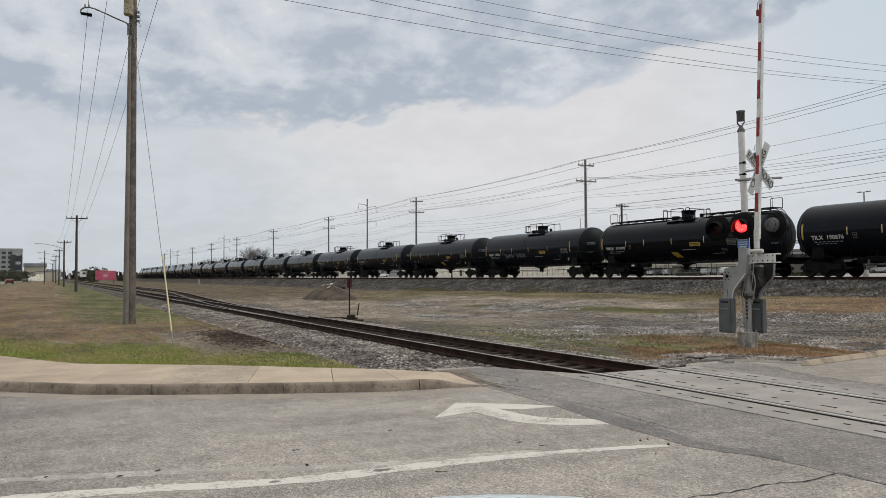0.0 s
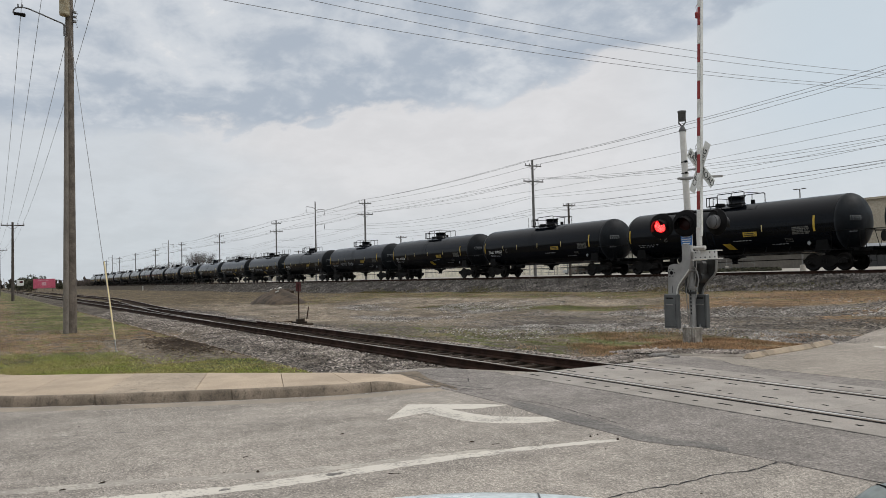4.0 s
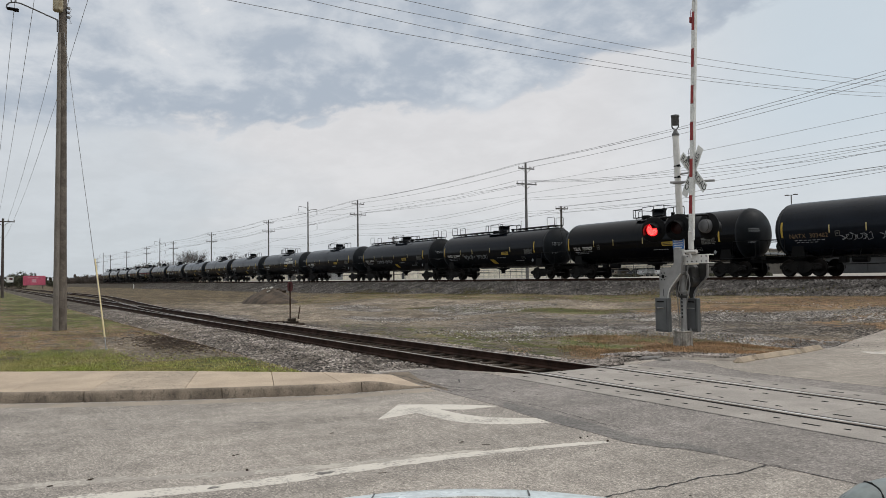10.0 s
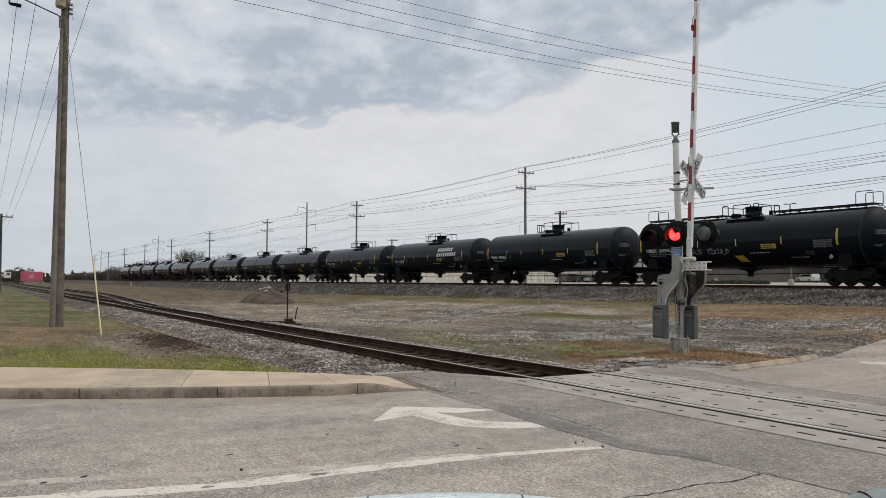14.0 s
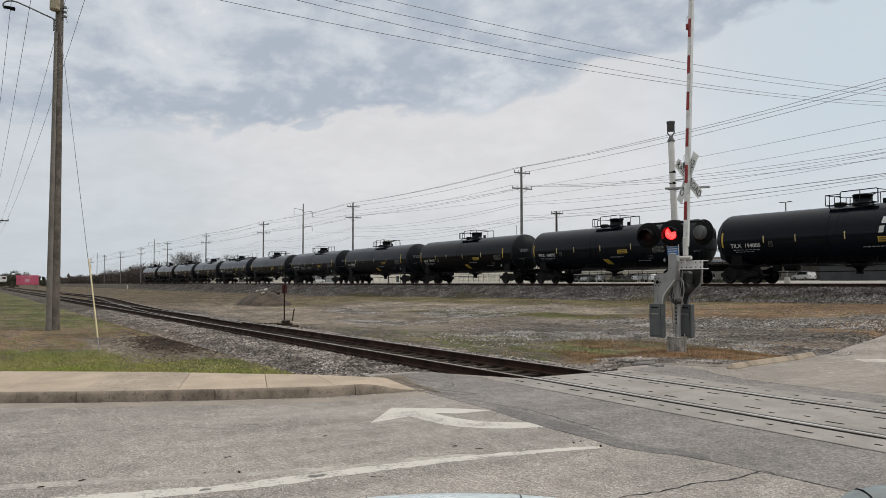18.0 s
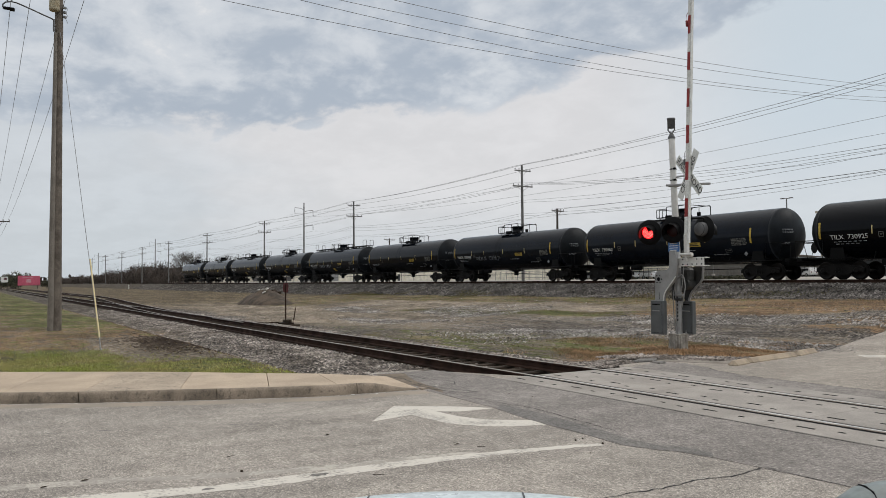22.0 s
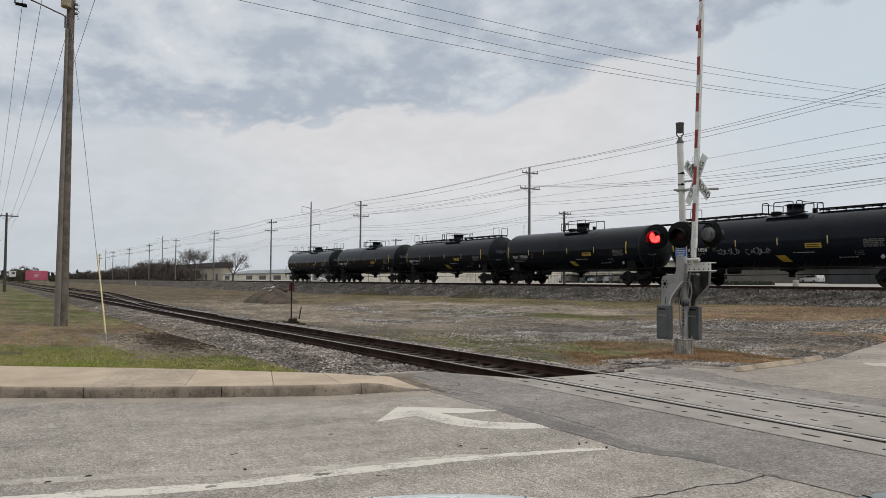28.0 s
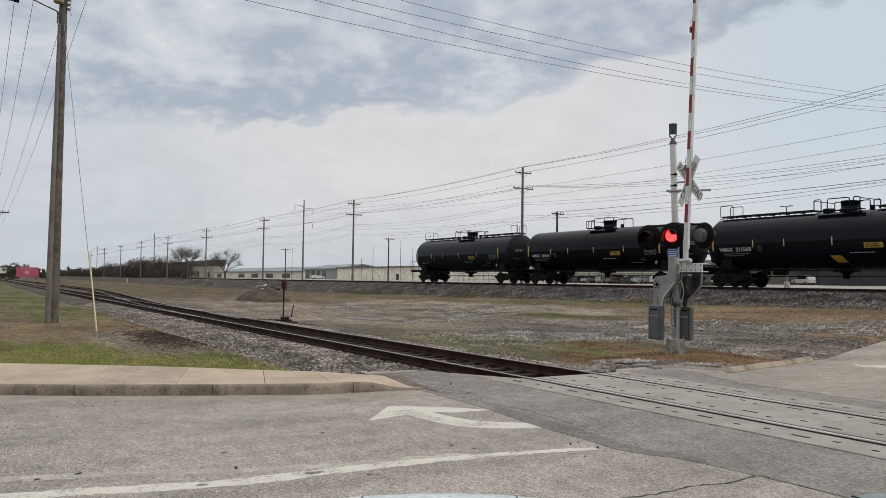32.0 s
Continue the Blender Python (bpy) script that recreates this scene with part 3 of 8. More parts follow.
def gz(x, y):
    """Height of the open ground."""
    wob = 0.05 * noise.noise((x * 0.25, y * 0.25, 0)) + 0.02 * noise.noise((x * 1.1, y * 1.1, 3))
    lawn = 0.10 + wob * 0.5
    mid = abs(y - 8.8)
    bed = -0.215 + 0.055 * smooth01(mid, 0.8, 1.0) - 0.255 * smooth01(mid, 2.0, 3.4)
    low = -0.36 + (toe(x) + 0.36) * smooth01(y, 16, 34) + wob * 1.6
    far = 1.12 + 0.63 * smooth01(y, 46, 140)
    if y < 8.8:
        z = lawn + (bed - lawn) * smooth01(y, 4.4, 6.2)
    elif y < 14:
        z = bed + (low - bed) * smooth01(y, 11.3, 13.5)
    else:
        z = low + (far - low) * smooth01(y, 36.5, 43)
    paved = smooth01(x, -13.4, -12.6) if 5.6 < y < 12.5 else smooth01(x, -11.2, -10.5) if 12.5 <= y < 16.5 else 0
    if -12.9 < x < -9.7 - 0.12 * (y - 12) and 12.4 < y < 15.4:
        z = max(z, -0.04 + 0.03 * smooth01(15.6 - y, 0, 1))
        paved = 0
    if 10.0 < y <= 12.4 and -12.9 < x < float(np.interp(y, (10.0, 10.5, 11.3, 11.9, 12.4), (-10.2, -10.65, -10.75, -10.65, -9.75))):
        z = max(z, -0.035 + 0.02 * smooth01(y, 11.3, 12.4) - 0.16 * smooth01(-x - 0.5 * (y - 10.2), 10.9, 12.2))
        paved = 0
    front = float(np.interp(y, [p[1] for p in FRONT], [p[0] for p in FRONT]))
    if y < 5.7:
        paved = smooth01(x, front - 1.3, front - 0.5) if y > -12 else 1.0 if x > -30 or y < -14 else 0
    if y >= 16.5:
        rim = max(-10.3 - (y - 16.4) * 0.39, -12.7)
        paved = smooth01(x, rim - 0.7, rim + 0.1)
        if y > 24:
            paved *= 0 if x < -10 else 1
    if y > 24 and x > -10.5:
        return min(z, 0.9) - 0.1
    return z + (-0.25 - z) * paved


def zones(x, y):
    """Shares of lawn, gravel, dry grass and pale dirt."""
    n = noise.noise((x * 0.12, y * 0.3, 5)) * 1.6 + noise.noise((x * 0.5, y * 0.9, 8)) * 0.9
    lawn = 1 - smooth01(y + n * 0.5, 4.2, 5.4)
    near = smooth01(x - kerb_back(y), -6.2 + n * 1.2, -3.6 + n * 1.2) if y > -9 else 0.5
    green = lawn * (0.30 + 0.76 * near + 0.45 * smooth01(-x, 26, 34) * smooth01(y + n, 0.4, 2.2)) * (1 - 0.45 * smooth01(-y, 1.0, 6.0) * (1 - near))
    dry, gravel = 0.0, 0.0
    if y < 6:
        dry = lawn * (0.60 - 0.60 * near)
        if -23 < x < -15.5 and 2.6 < y < 4.9:
            green *= 0.2
            dry = 0.1
    gravel = smooth01(y + n * 0.6, 4.7, 6.0) * (1 - smooth01(y + n, 12.0, 13.2))
    if 4.5 < y < 8:
        k = smooth01(-x, 21, 31)
        gravel *= 1 - 0.42 * k
        dry += 0.26 * k
    pale = 0.0
    if y > 10.8:
        right = smooth01(x, -28.5, -20.5)
        top = float(np.interp(x, (-34, -27, -24, -18, -12), (13.2, 16.5, 18.0, 19.9, 20.6)))
        bed = float(np.interp(x, (-60, -37, -28, -25, -21, -18, -13), (20.0, 21.6, 22.3, 23.0, 25.3, 27.0, 29.0)))
        isle = smooth01(y + n * 0.35, 11.3, 12.0) * (1 - smooth01(y + n * 0.8, top - 0.7, top + 0.5))
        dry += isle * (0.10 + 0.20 * smooth01(x, -25, -20) + 0.54 * smooth01(x + 0.55 * (y - 13.5), -17.5, -12.8))
        green += isle * (0.10 + 0.16 * smooth01(x, -36, -30) + 0.20 * smooth01(x, -27, -22.5) * (1 - smooth01(x, -16.5, -13)))
        gravel += isle * (0.35 + 0.25 * (1 - smooth01(x, -20, -16)))
        between = smooth01(y + n * 0.8, top - 0.6, top + 0.5) * (1 - smooth01(y + n * 0.6, bed - 0.5, bed + 0.5))
        gravel += between * (0.26 + 0.46 * smooth01(x, -34, -25))
        pale += between * (0.44 - 0.14 * smooth01(x, -33, -26))
        if 22.4 < y < 26.5 and x > -16.8:
            dry += 0.55 * smooth01(x, -16.8, -15.4) * smooth01(y, 22.4, 23.4)
        past = smooth01(y + n * 0.6, bed - 0.3, bed + 0.5)
        left = smooth01(-x, 23.5, 28.5) * (1 - smooth01(-x, 50, 58))
        strip = past * (1 - smooth01(y + n * 0.5, bed + 1.9, bed + 2.7)) * left
        band = smooth01(y + n * 0.5, bed + 1.9, bed + 2.6) * (1 - smooth01(y + n * 0.9, 27.2, 28.4)) * left
        green += 0.72 * strip * (1 - smooth01(-x, 39, 44))
        pale += 0.56 * band
        rest = past * max(0.0, 1 - strip - band)
        dry += rest * (0.58 + 0.14 * right) * (1 - smooth01(y, 33.4, 34.4))
        green += rest * (0.42 - 0.26 * right) * (1 - smooth01(y, 33.4, 34.4))
        gravel += smooth01(y + n * 0.4, 32.6, 34.2) * 0.8
        if x < -58:
            k = smooth01(-x, 58, 85)
            dry, gravel, green, pale = dry + (0.40 - dry) * k, gravel + (0.40 - gravel) * k, green + (0.34 - green) * k, pale * (1 - k)
    if y > 44:
        dry, gravel, green = 0.4, 0.3, 0.2
    return green, gravel, dry, pale


def build_ground():
    xs = [-4000, -2000, -1200, -800, -600, -480, -400, -350] + list(np.linspace(-310, -100, 56)) + list(np.arange(-98, -50, 1.2)) + list(np.arange(-50, 3, 0.45)) + [5, 9, 15, 25, 40, 70, 120, 200, 400, 900, 2000, 4000]
    ys = [-4000, -1500, -600, -250, -120, -60, -40] + list(np.arange(-30, -4, 1.5)) + list(np.arange(-4, 45, 0.45)) + list(np.arange(46, 150, 6)) + [170, 220, 320, 600, 1500, 4000]
    m = Mesh()
    verts = [(float(x), float(y), gz(x, y)) for y in ys for x in xs]
    w = len(xs)
    faces = [(j * w + i, j * w + i + 1, (j + 1) * w + i + 1, (j + 1) * w + i) for j in range(len(ys) - 1) for i in range(w - 1)]
    m.add(verts, faces, True)
    ob = tagged(part("ground", m, GROUND), "rough lawn, dirt and gravel beside the railway", "ground", kind="structure")
    bank = [(-12.6, 10.9), (-11.75, 10.95), (-11.2, 11.2), (-10.75, 11.38), (-10.4, 11.72), (-9.95, 12.0), (-9.62, 12.35), (-9.75, 13.2), (-10.7, 13.25), (-11.6, 12.75), (-12.5, 12.3)]
    rim = [(x, y, 0.004 - 0.3 * smooth01(-x, 11.0, 12.3)) for x, y in bank]
    part("island_soil", Mesh().add([(-10.75, 12.2, 0.05)] + rim + [(x, y, -0.5) for x, y in bank], [(0, i + 1, (i + 1) % len(rim) + 1) for i in range(len(rim))] + [(i + 1, i + 1 + len(rim), (i + 1) % len(rim) + 1 + len(rim), (i + 1) % len(rim) + 1) for i in range(len(rim))]), material("gritty_soil", (0.25, 0.22, 0.185), (0.16, 0.138, 0.112), 0.95, scale=2.0, fine=45, bump=0.6, depth=0.03, dirt=(0.12, 0.10, 0.08)), ob, "gritty soil at the asphalt edge")
    col = ob.data.color_attributes.new("zone", "FLOAT_COLOR", "POINT")
    col.data.foreach_set("color", [c for x, y, _ in verts for c in zones(x, y)])


build_ground()

# ---- road and pavement ----


def road_z(y):
    return 1.45 * smooth01(y, 21.5, 35) - 0.1 * smooth01(y, 44, 70)


HAIRLINES = [((-9.37, 0.69), (-9.31, 0.85)), ((-9.62, 1.03), (-9.55, 1.14)), ((-9.26, 1.19), (-9.17, 1.33)), ((-9.63, 1.29), (-9.58, 1.40)), ((-9.10, 1.43), (-9.09, 1.53)), ((-9.01, 1.80), (-8.98, 1.96)), ((-8.86, 2.15), (-8.78, 2.28)), ((-8.82, 2.51), (-8.68, 2.63)), ((-8.75, 2.67), (-8.65, 2.82))]


def build_road():
    m = Mesh()
    edge = [(x + 0.05, y) for x, y in FRONT] + [(-12.3, 5.95), (-12.25, 7.3)]
    m.prism([(16, -60), (16, 6.9), (-12.25, 6.9)] + [(-12.3, 5.9)] + [(x - 0.08, y) for x, y in FRONT[::-1]] + [(-60, -26), (-60, -60)], -0.3, 0.0)
    road = tagged(part("road", m, ASPHALT), "worn grey asphalt road with chipped white markings", "road", kind="structure")
    m = Mesh()
    left = [(6.9, -12.0), (7.25, -11.6), (7.6, -11.0), (7.9, -10.45), (10.0, -10.3), (10.4, -10.75), (11.3, -10.8), (11.9, -10.7), (12.4, -9.75), (15.4, -10.05), (16.4, -10.3), (18.7, -11.2), (20.5, -11.85), (23.3, -12.7), (24.5, -10.4), (40, -10.4), (60, -10.4), (130, -10.4)]
    a = [(x, y, road_z(y)) for y, x in left]
    b = [(16, y, road_z(y)) for y, x in left]
    n = len(a)
    m.add(a + b, [(i, n + i, n + i + 1, i + 1) for i in range(n - 1)])
    m.add([(x, y, z - 0.35) for x, y, z in a] + a, [(i, i + 1, n + i + 1, n + i) for i in range(n - 1)])
    part("road_beyond_track", m, APRON, road)
    m = Mesh()
    m.prism([(-12.1, 5.95), (-10.34, 5.74), (-9.3, 5.70), (-8.03, 5.64), (-7.4, 5.53), (-6.78, 5.47), (-6.17, 5.46), (-5.57, 5.40), (-5.24, 5.51), (-5.08, 5.62), (-4.7, 5.70), (-4.2, 5.74), (-3.6, 5.78), (16, 5.75), (16, 7.28), (-10.35, 7.34), (-11.0, 7.34), (-12.0, 7.1)], -0.05, 0.0045)
    m.prism([(-10.3, 10.25), (16, 10.25), (16, 11.0), (-3.0, 10.98), (-6.1, 10.95), (-7.4, 10.89), (-8.4, 10.92), (-9.1, 11.1), (-9.5, 11.32), (-10.3, 11.6), (-10.7, 11.4)], -0.05, 0.005)
    part("asphalt_patch", m, OVERLAY, road, "darker asphalt laid along the rails")

    def strip(name, pts, width, mat, z, label="", jag=0.0, wide=0.0, taper=0.0):
        m = Mesh()
        rnd = random.Random(len(pts) * 7 + int(width * 1000))
        dense = []
        for p, q in zip(pts[:-1], pts[1:]):
            k = max(1, int(math.dist(p, q) / 0.06)) if jag else max(1, int(math.dist(p, q) / 0.3))
            dense += [(p[0] + (q[0] - p[0]) * i / k + rnd.uniform(-jag, jag), p[1] + (q[1] - p[1]) * i / k + rnd.uniform(-jag, jag)) for i in range(k)]
        dense.append(pts[-1])
        ring = []
        for i, p in enumerate(dense):
            d = Vector(dense[min(i + 1, len(dense) - 1)]) - Vector(dense[max(i - 1, 0)])
            nrm = Vector((-d.y, d.x)).normalized() * (width / 2) * (1 + rnd.uniform(-wide, wide)) * (1 - taper * smooth01(i / len(dense), 0.75, 1.0))
            ring.append(((p[0] + nrm.x, p[1] + nrm.y, z), (p[0] - nrm.x, p[1] - nrm.y, z)))
        verts = [c for r in ring for c in r]
        m.add(verts, [(2 * i, 2 * i + 1, 2 * i + 3, 2 * i + 2) for i in range(len(ring) - 1)])
        return part(name, m, mat, road, label)

    strip("lane_line", [(-7.4, -6), (-6.62, -0.4), (-6.40, 0.73), (-6.255, 1.20), (-6.13, 1.69), (-6.10, 2.10), (-6.09, 2.68), (-6.05, 3.39), (-5.96, 4.11), (-5.87, 4.60), (-5.71, 5.27)], 0.21, PAINT, 0.002, "white lane line", 0.012, 0.2, 0.45)
    strip("faded_lane_line", [(-7.8, -2.5), (-7.11, 0.10), (-6.93, 0.79), (-6.69, 1.36), (-6.47, 1.95), (-6.27, 2.72), (-6.19, 3.38), (-6.09, 4.05)], 0.17, PAINT_FADED, 0.0015, "faded white lane line", 0.02, 0.4, 0.3)
    strip("stop_line", [(-9.1, 15.5), (-7.0, 18.2)], 0.5, PAINT, 0.002)
    strip("crack", [(-4.29, 3.6), (-4.31, 4.22), (-4.25, 4.6), (-4.29, 4.95), (-4.2, 5.36), (-4.27, 5.75)], 0.017, CRACK, 0.0025, "open crack in asphalt", 0.017, 0.7)
    strip("crack", [(-4.27, 5.77), (-3.7, 5.76), (-3.1, 5.8)], 0.008, CRACK, 0.0065, "", 0.008, 0.6)
    strip("crack", [(-9.6, 5.86), (-8.4, 5.90), (-7.73, 6.03), (-6.88, 5.93), (-6.09, 5.83)], 0.011, CRACK, 0.0065, "", 0.012, 0.8)
    strip("crack", [(-11.9, 6.4), (-11.0, 6.35), (-10.5, 6.6), (-10.2, 6.4), (-10.4, 6.1)], 0.016, CRACK, 0.0065, "", 0.01, 0.6)
    strip("crack", [(-11.9, 6.0), (-11.2, 6.05), (-10.4, 5.95), (-9.7, 6.1), (-9.3, 6.25), (-9.35, 6.0), (-9.9, 5.85)], 0.02, CRACK, 0.0065, "", 0.012, 0.6)
    strip("crack", [(-9.55, 11.36), (-9.1, 11.1), (-8.42, 10.91), (-7.4, 10.88), (-6.14, 10.95), (-3.0, 10.98)], 0.022, CRACK, 0.0065, "", 0.012, 0.6)
    strip("crack", [(-12.0, 6.0), (-11.3, 5.92), (-10.6, 5.88), (-9.9, 5.86), (-9.4, 5.78)], 0.012, CRACK, 0.0068, "", 0.012, 0.7)
    # broken hairline cracks along the lane
    for (xa, ya), (xb, yb) in HAIRLINES:
        strip("hairline_crack", [(xa, ya), ((xa + xb) / 2 + 0.03, (ya + yb) / 2), (xb, yb)], 0.02, TAR, 0.0014, "", 0.014, 0.7)
    # joints between the crossing panels and the asphalt
    strip("joint", [(-10.9, 7.36), (-9.1, 7.345), (-7.95, 7.335), (-6.6, 7.33), (-5.4, 7.33), (-2.0, 7.335)], 0.022, CRACK, 0.0068, "open joint along the crossing panels", 0.006, 0.8)
    strip("joint", [(-10.6, 10.235), (-8.0, 10.24), (-5.7, 10.235), (-2.0, 10.24)], 0.012, CRACK, 0.0068, "", 0.006, 0.9)
    m = Mesh()
    m.prism([(-8.2, 5.86), (-7.6, 5.88), (-6.88, 5.83), (-6.1, 5.74), (-5.7, 5.66), (-5.35, 5.68), (-5.2, 5.83), (-4.85, 5.84), (-4.75, 5.72), (-5.08, 5.625), (-5.24, 5.515), (-5.57, 5.405), (-6.17, 5.465), (-6.78, 5.475), (-7.4, 5.535), (-8.0, 5.65)], 0.0, 0.0055)
    part("tar_stain", m, TAR, road, "dark tar stain along the asphalt joint")
    m = Mesh().prism([(-12.0, 5.95), (-11.2, 5.84), (-10.6, 5.80), (-10.0, 5.82), (-9.5, 5.78), (-9.75, 5.92), (-10.2, 5.98), (-10.9, 6.10), (-11.5, 6.3), (-11.9, 6.45)], 0.0, 0.0056)
    part("dirt_wedge", m, material("packed_gutter_dirt", (0.19, 0.148, 0.105), (0.115, 0.09, 0.065), 0.95, scale=2.5, fine=40, bump=0.4, dirt=(0.06, 0.05, 0.04)), road, "packed brown dirt by the kerb end")
    for hx, hy, hl, hw in ((-6.16, 1.60, 0.05, 0.03), (-6.10, 2.49, 0.09, 0.045)):
        rnd = random.Random(int(hl * 1000))
        ring = [(hx + math.cos(a) * hw * rnd.uniform(0.6, 1.2), hy + math.sin(a) * hl * rnd.uniform(0.7, 1.15)) for a in np.linspace(0, 6.283, 13)[:-1]]
        part("chipped_spot", Mesh().prism(ring, 0.0, 0.0034), TAR, road)
    m = Mesh()
    m.prism([(-8.06, 3.95), (-8.195, 4.54), (-7.87, 4.565), (-7.56, 4.594), (-7.32, 4.683), (-7.10, 4.86), (-6.93, 5.10), (-6.80, 5.47), (-7.05, 5.585), (-7.25, 5.30), (-7.42, 5.12), (-7.60, 5.01), (-7.9, 4.93), (-8.24, 4.90), (-8.06, 5.14), (-8.04, 5.63), (-8.28, 5.43), (-8.51, 5.19), (-8.87, 4.645)], -0.01, 0.0022)
    part("turn_arrow", m, PAINT, road, "white painted turn arrow")
    # gutter dirt and bits on the asphalt
    m, rnd = Mesh(), random.Random(4)
    for _ in range(34):
        x, y = rnd.uniform(-10, -3.5), rnd.uniform(-1, 5.6)
        r = rnd.uniform(0.003, 0.008)
        m.box((x, y, 0.004 + r * 0.3), (r * rnd.uniform(1, 3), r, r * 0.6), 0, Matrix.Rotation(rnd.uniform(0, 3), 3, "Z"))
    tagged(part("road_debris", m, TIE), "scattered dark twigs and grit on asphalt", "debris", kind="stuff")
    m = Mesh()
    pts = [(x + 0.10, y) for x, y in FRONT]
    wid = [(x + 0.42, y - 0.06) for x, y in FRONT]
    n = len(pts)
    m.add([(x, y, 0.0012) for x, y in pts + wid], [(i, n + i, n + i + 1, i + 1) for i in range(n - 1)])
    part("gutter_silt", m, material("gutter_silt", (0.31, 0.26, 0.205), (0.25, 0.218, 0.18), 0.95, scale=1.6, fine=50, bump=0.3, dirt=(0.25, 0.24, 0.225)), road, "sandy silt along kerb")


build_road()


def build_sidewalk():
    walk_ob = tagged(new("sidewalk"), "tan concrete pavement with stained slabs and kerb", "pavement", kind="structure")
    kerb = part("kerb", Mesh().box((-10.03, 5.74, 0.008), (0.14, 0.09, 0.03), 0.008), KERB, walk_ob)
    # arc length along the kerb
    dense_f = [lerp_line(FRONT, i / 400) for i in range(401)]
    dense_b = [lerp_line(BACK, i / 400) for i in range(401)]
    run = [0.0]
    for p, q in zip(dense_f[:-1], dense_f[1:]):
        run.append(run[-1] + math.dist(p, q))
    total = run[-1]

    def at(s):
        i = min(max(int(np.searchsorted(run, s)), 1), 400)
        k = (s - run[i - 1]) / (run[i] - run[i - 1])
        return Vector(dense_f[i - 1]).lerp(Vector(dense_f[i]), k), Vector(dense_b[i - 1]).lerp(Vector(dense_b[i]), k)

    drop = lambda s: 0.145 - 0.13 * smooth01(s, total - 0.9, total)
    by_y = lambda y: float(np.interp(y, [q[1] for q in dense_f], run))
    share = lambda y: float(np.interp(y, [q[1] for q in dense_b], np.linspace(0, 1, 401)))
    cuts = [(total, 1.0)] + [(by_y(f), share(b)) for f, b in ((4.46, 4.73), (3.56, 4.07), (2.46, 3.11), (1.31, 2.10), (0.38, 1.14))]
    while cuts[-1][0] > total - 26:
        cuts.append((cuts[-1][0] - 1.15, cuts[-1][1] - 1.15 / total))
    back_at = lambda k: Vector(lerp_line(BACK, max(k, 0.0)))
    for (s1, k1), (s0, k0) in zip(cuts[:-1], cuts[1:]):
        f0, f1, b0, b1 = at(s0 + 0.003)[0], at(s1 - 0.003)[0], back_at(k0 + 0.0003), back_at(k1 - 0.0003)
        for f, b in ((f0, b0), (f1, b1)):
            f += (at((s0 if f is f0 else s1))[1] - f).normalized() * 0.078
        m = Mesh()
        ch = 0.006
        z0, z1 = drop(s0), drop(s1)
        c = (f0 + f1 + b0 + b1) / 4
        quad = ((f0, z0), (f1, z1), (b1, 0.145), (b0, 0.145)) if s1 < total else ((f0, z0), (f1, z1), (b1, 0.10), (b0, 0.145))
        verts = [(*(p + (c - p).normalized() * ch), z) for p, z in quad] + [(*p, z - ch) for p, z in quad] + [(*p, -0.1) for p, z in quad]
        m.add(verts, [(0, 1, 2, 3)] + [(i, 4 + i, 4 + (i + 1) % 4, (i + 1) % 4) for i in range(4)] + [(4 + i, 8 + i, 8 + (i + 1) % 4, 4 + (i + 1) % 4) for i in range(4)])
        part("slab", m, CONCRETE_STAINED if s1 == cuts[3][0] else CONCRETE, walk_ob)
    ends = [by_y(y) for y in (4.73, 2.9, 1.254)]
    s = total
    while s > total - 26:
        e = ends.pop(0) if ends else s - 1.87
        m = Mesh()
        k = 9
        rows = []
        for i in range(k + 1):
            ss = e + 0.006 + (s - e - 0.012) * i / k
            f, b = at(ss)
            d = (b - f).normalized()
            h = drop(ss)
            rows.append([(*f, -0.1), (*f, h * 0.10), (*(f + d * 0.014), h * 0.70), (*(f + d * 0.028), h * 0.93), (*(f + d * 0.05), h), (*(f + d * 0.075), h), (*(f + d * 0.075), -0.1)])
        w = len(rows[0])
        m.add([p for r in rows for p in r], [(i * w + j, (i + 1) * w + j, (i + 1) * w + j + 1, i * w + j + 1) for i in range(k) for j in range(w - 1)], True)
        m.add(rows[0], [tuple(range(w))])
        m.add(rows[-1], [tuple(range(w))[::-1]])
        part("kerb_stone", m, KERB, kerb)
        s = e
    # low kerb round the signal's island
    isl = tagged(new("island_kerb"), "broken tan concrete kerb beside dry grass", "kerb", kind="structure")
    for p, q in (((-9.46, 11.95), (-9.62, 12.6)), ((-9.625, 12.61), (-9.92, 14.5)), ((-9.922, 14.515), (-10.2, 15.6))):
        d = Vector(q) - Vector(p)
        ang = math.atan2(d.y, d.x)
        m = Mesh().box(((p[0] + q[0]) / 2, (p[1] + q[1]) / 2, -0.045), (d.length - 0.004, 0.20, 0.27), 0.075, Matrix.Rotation(ang, 3, "Z"))
        part("kerb_stone", m, material("island_kerb_concrete", (0.37, 0.295, 0.21), (0.26, 0.21, 0.155), 0.9, scale=3, dirt=(0.17, 0.14, 0.105)) if p[1] < 12 else bpy.data.materials["island_kerb_concrete"], isl)


build_sidewalk()


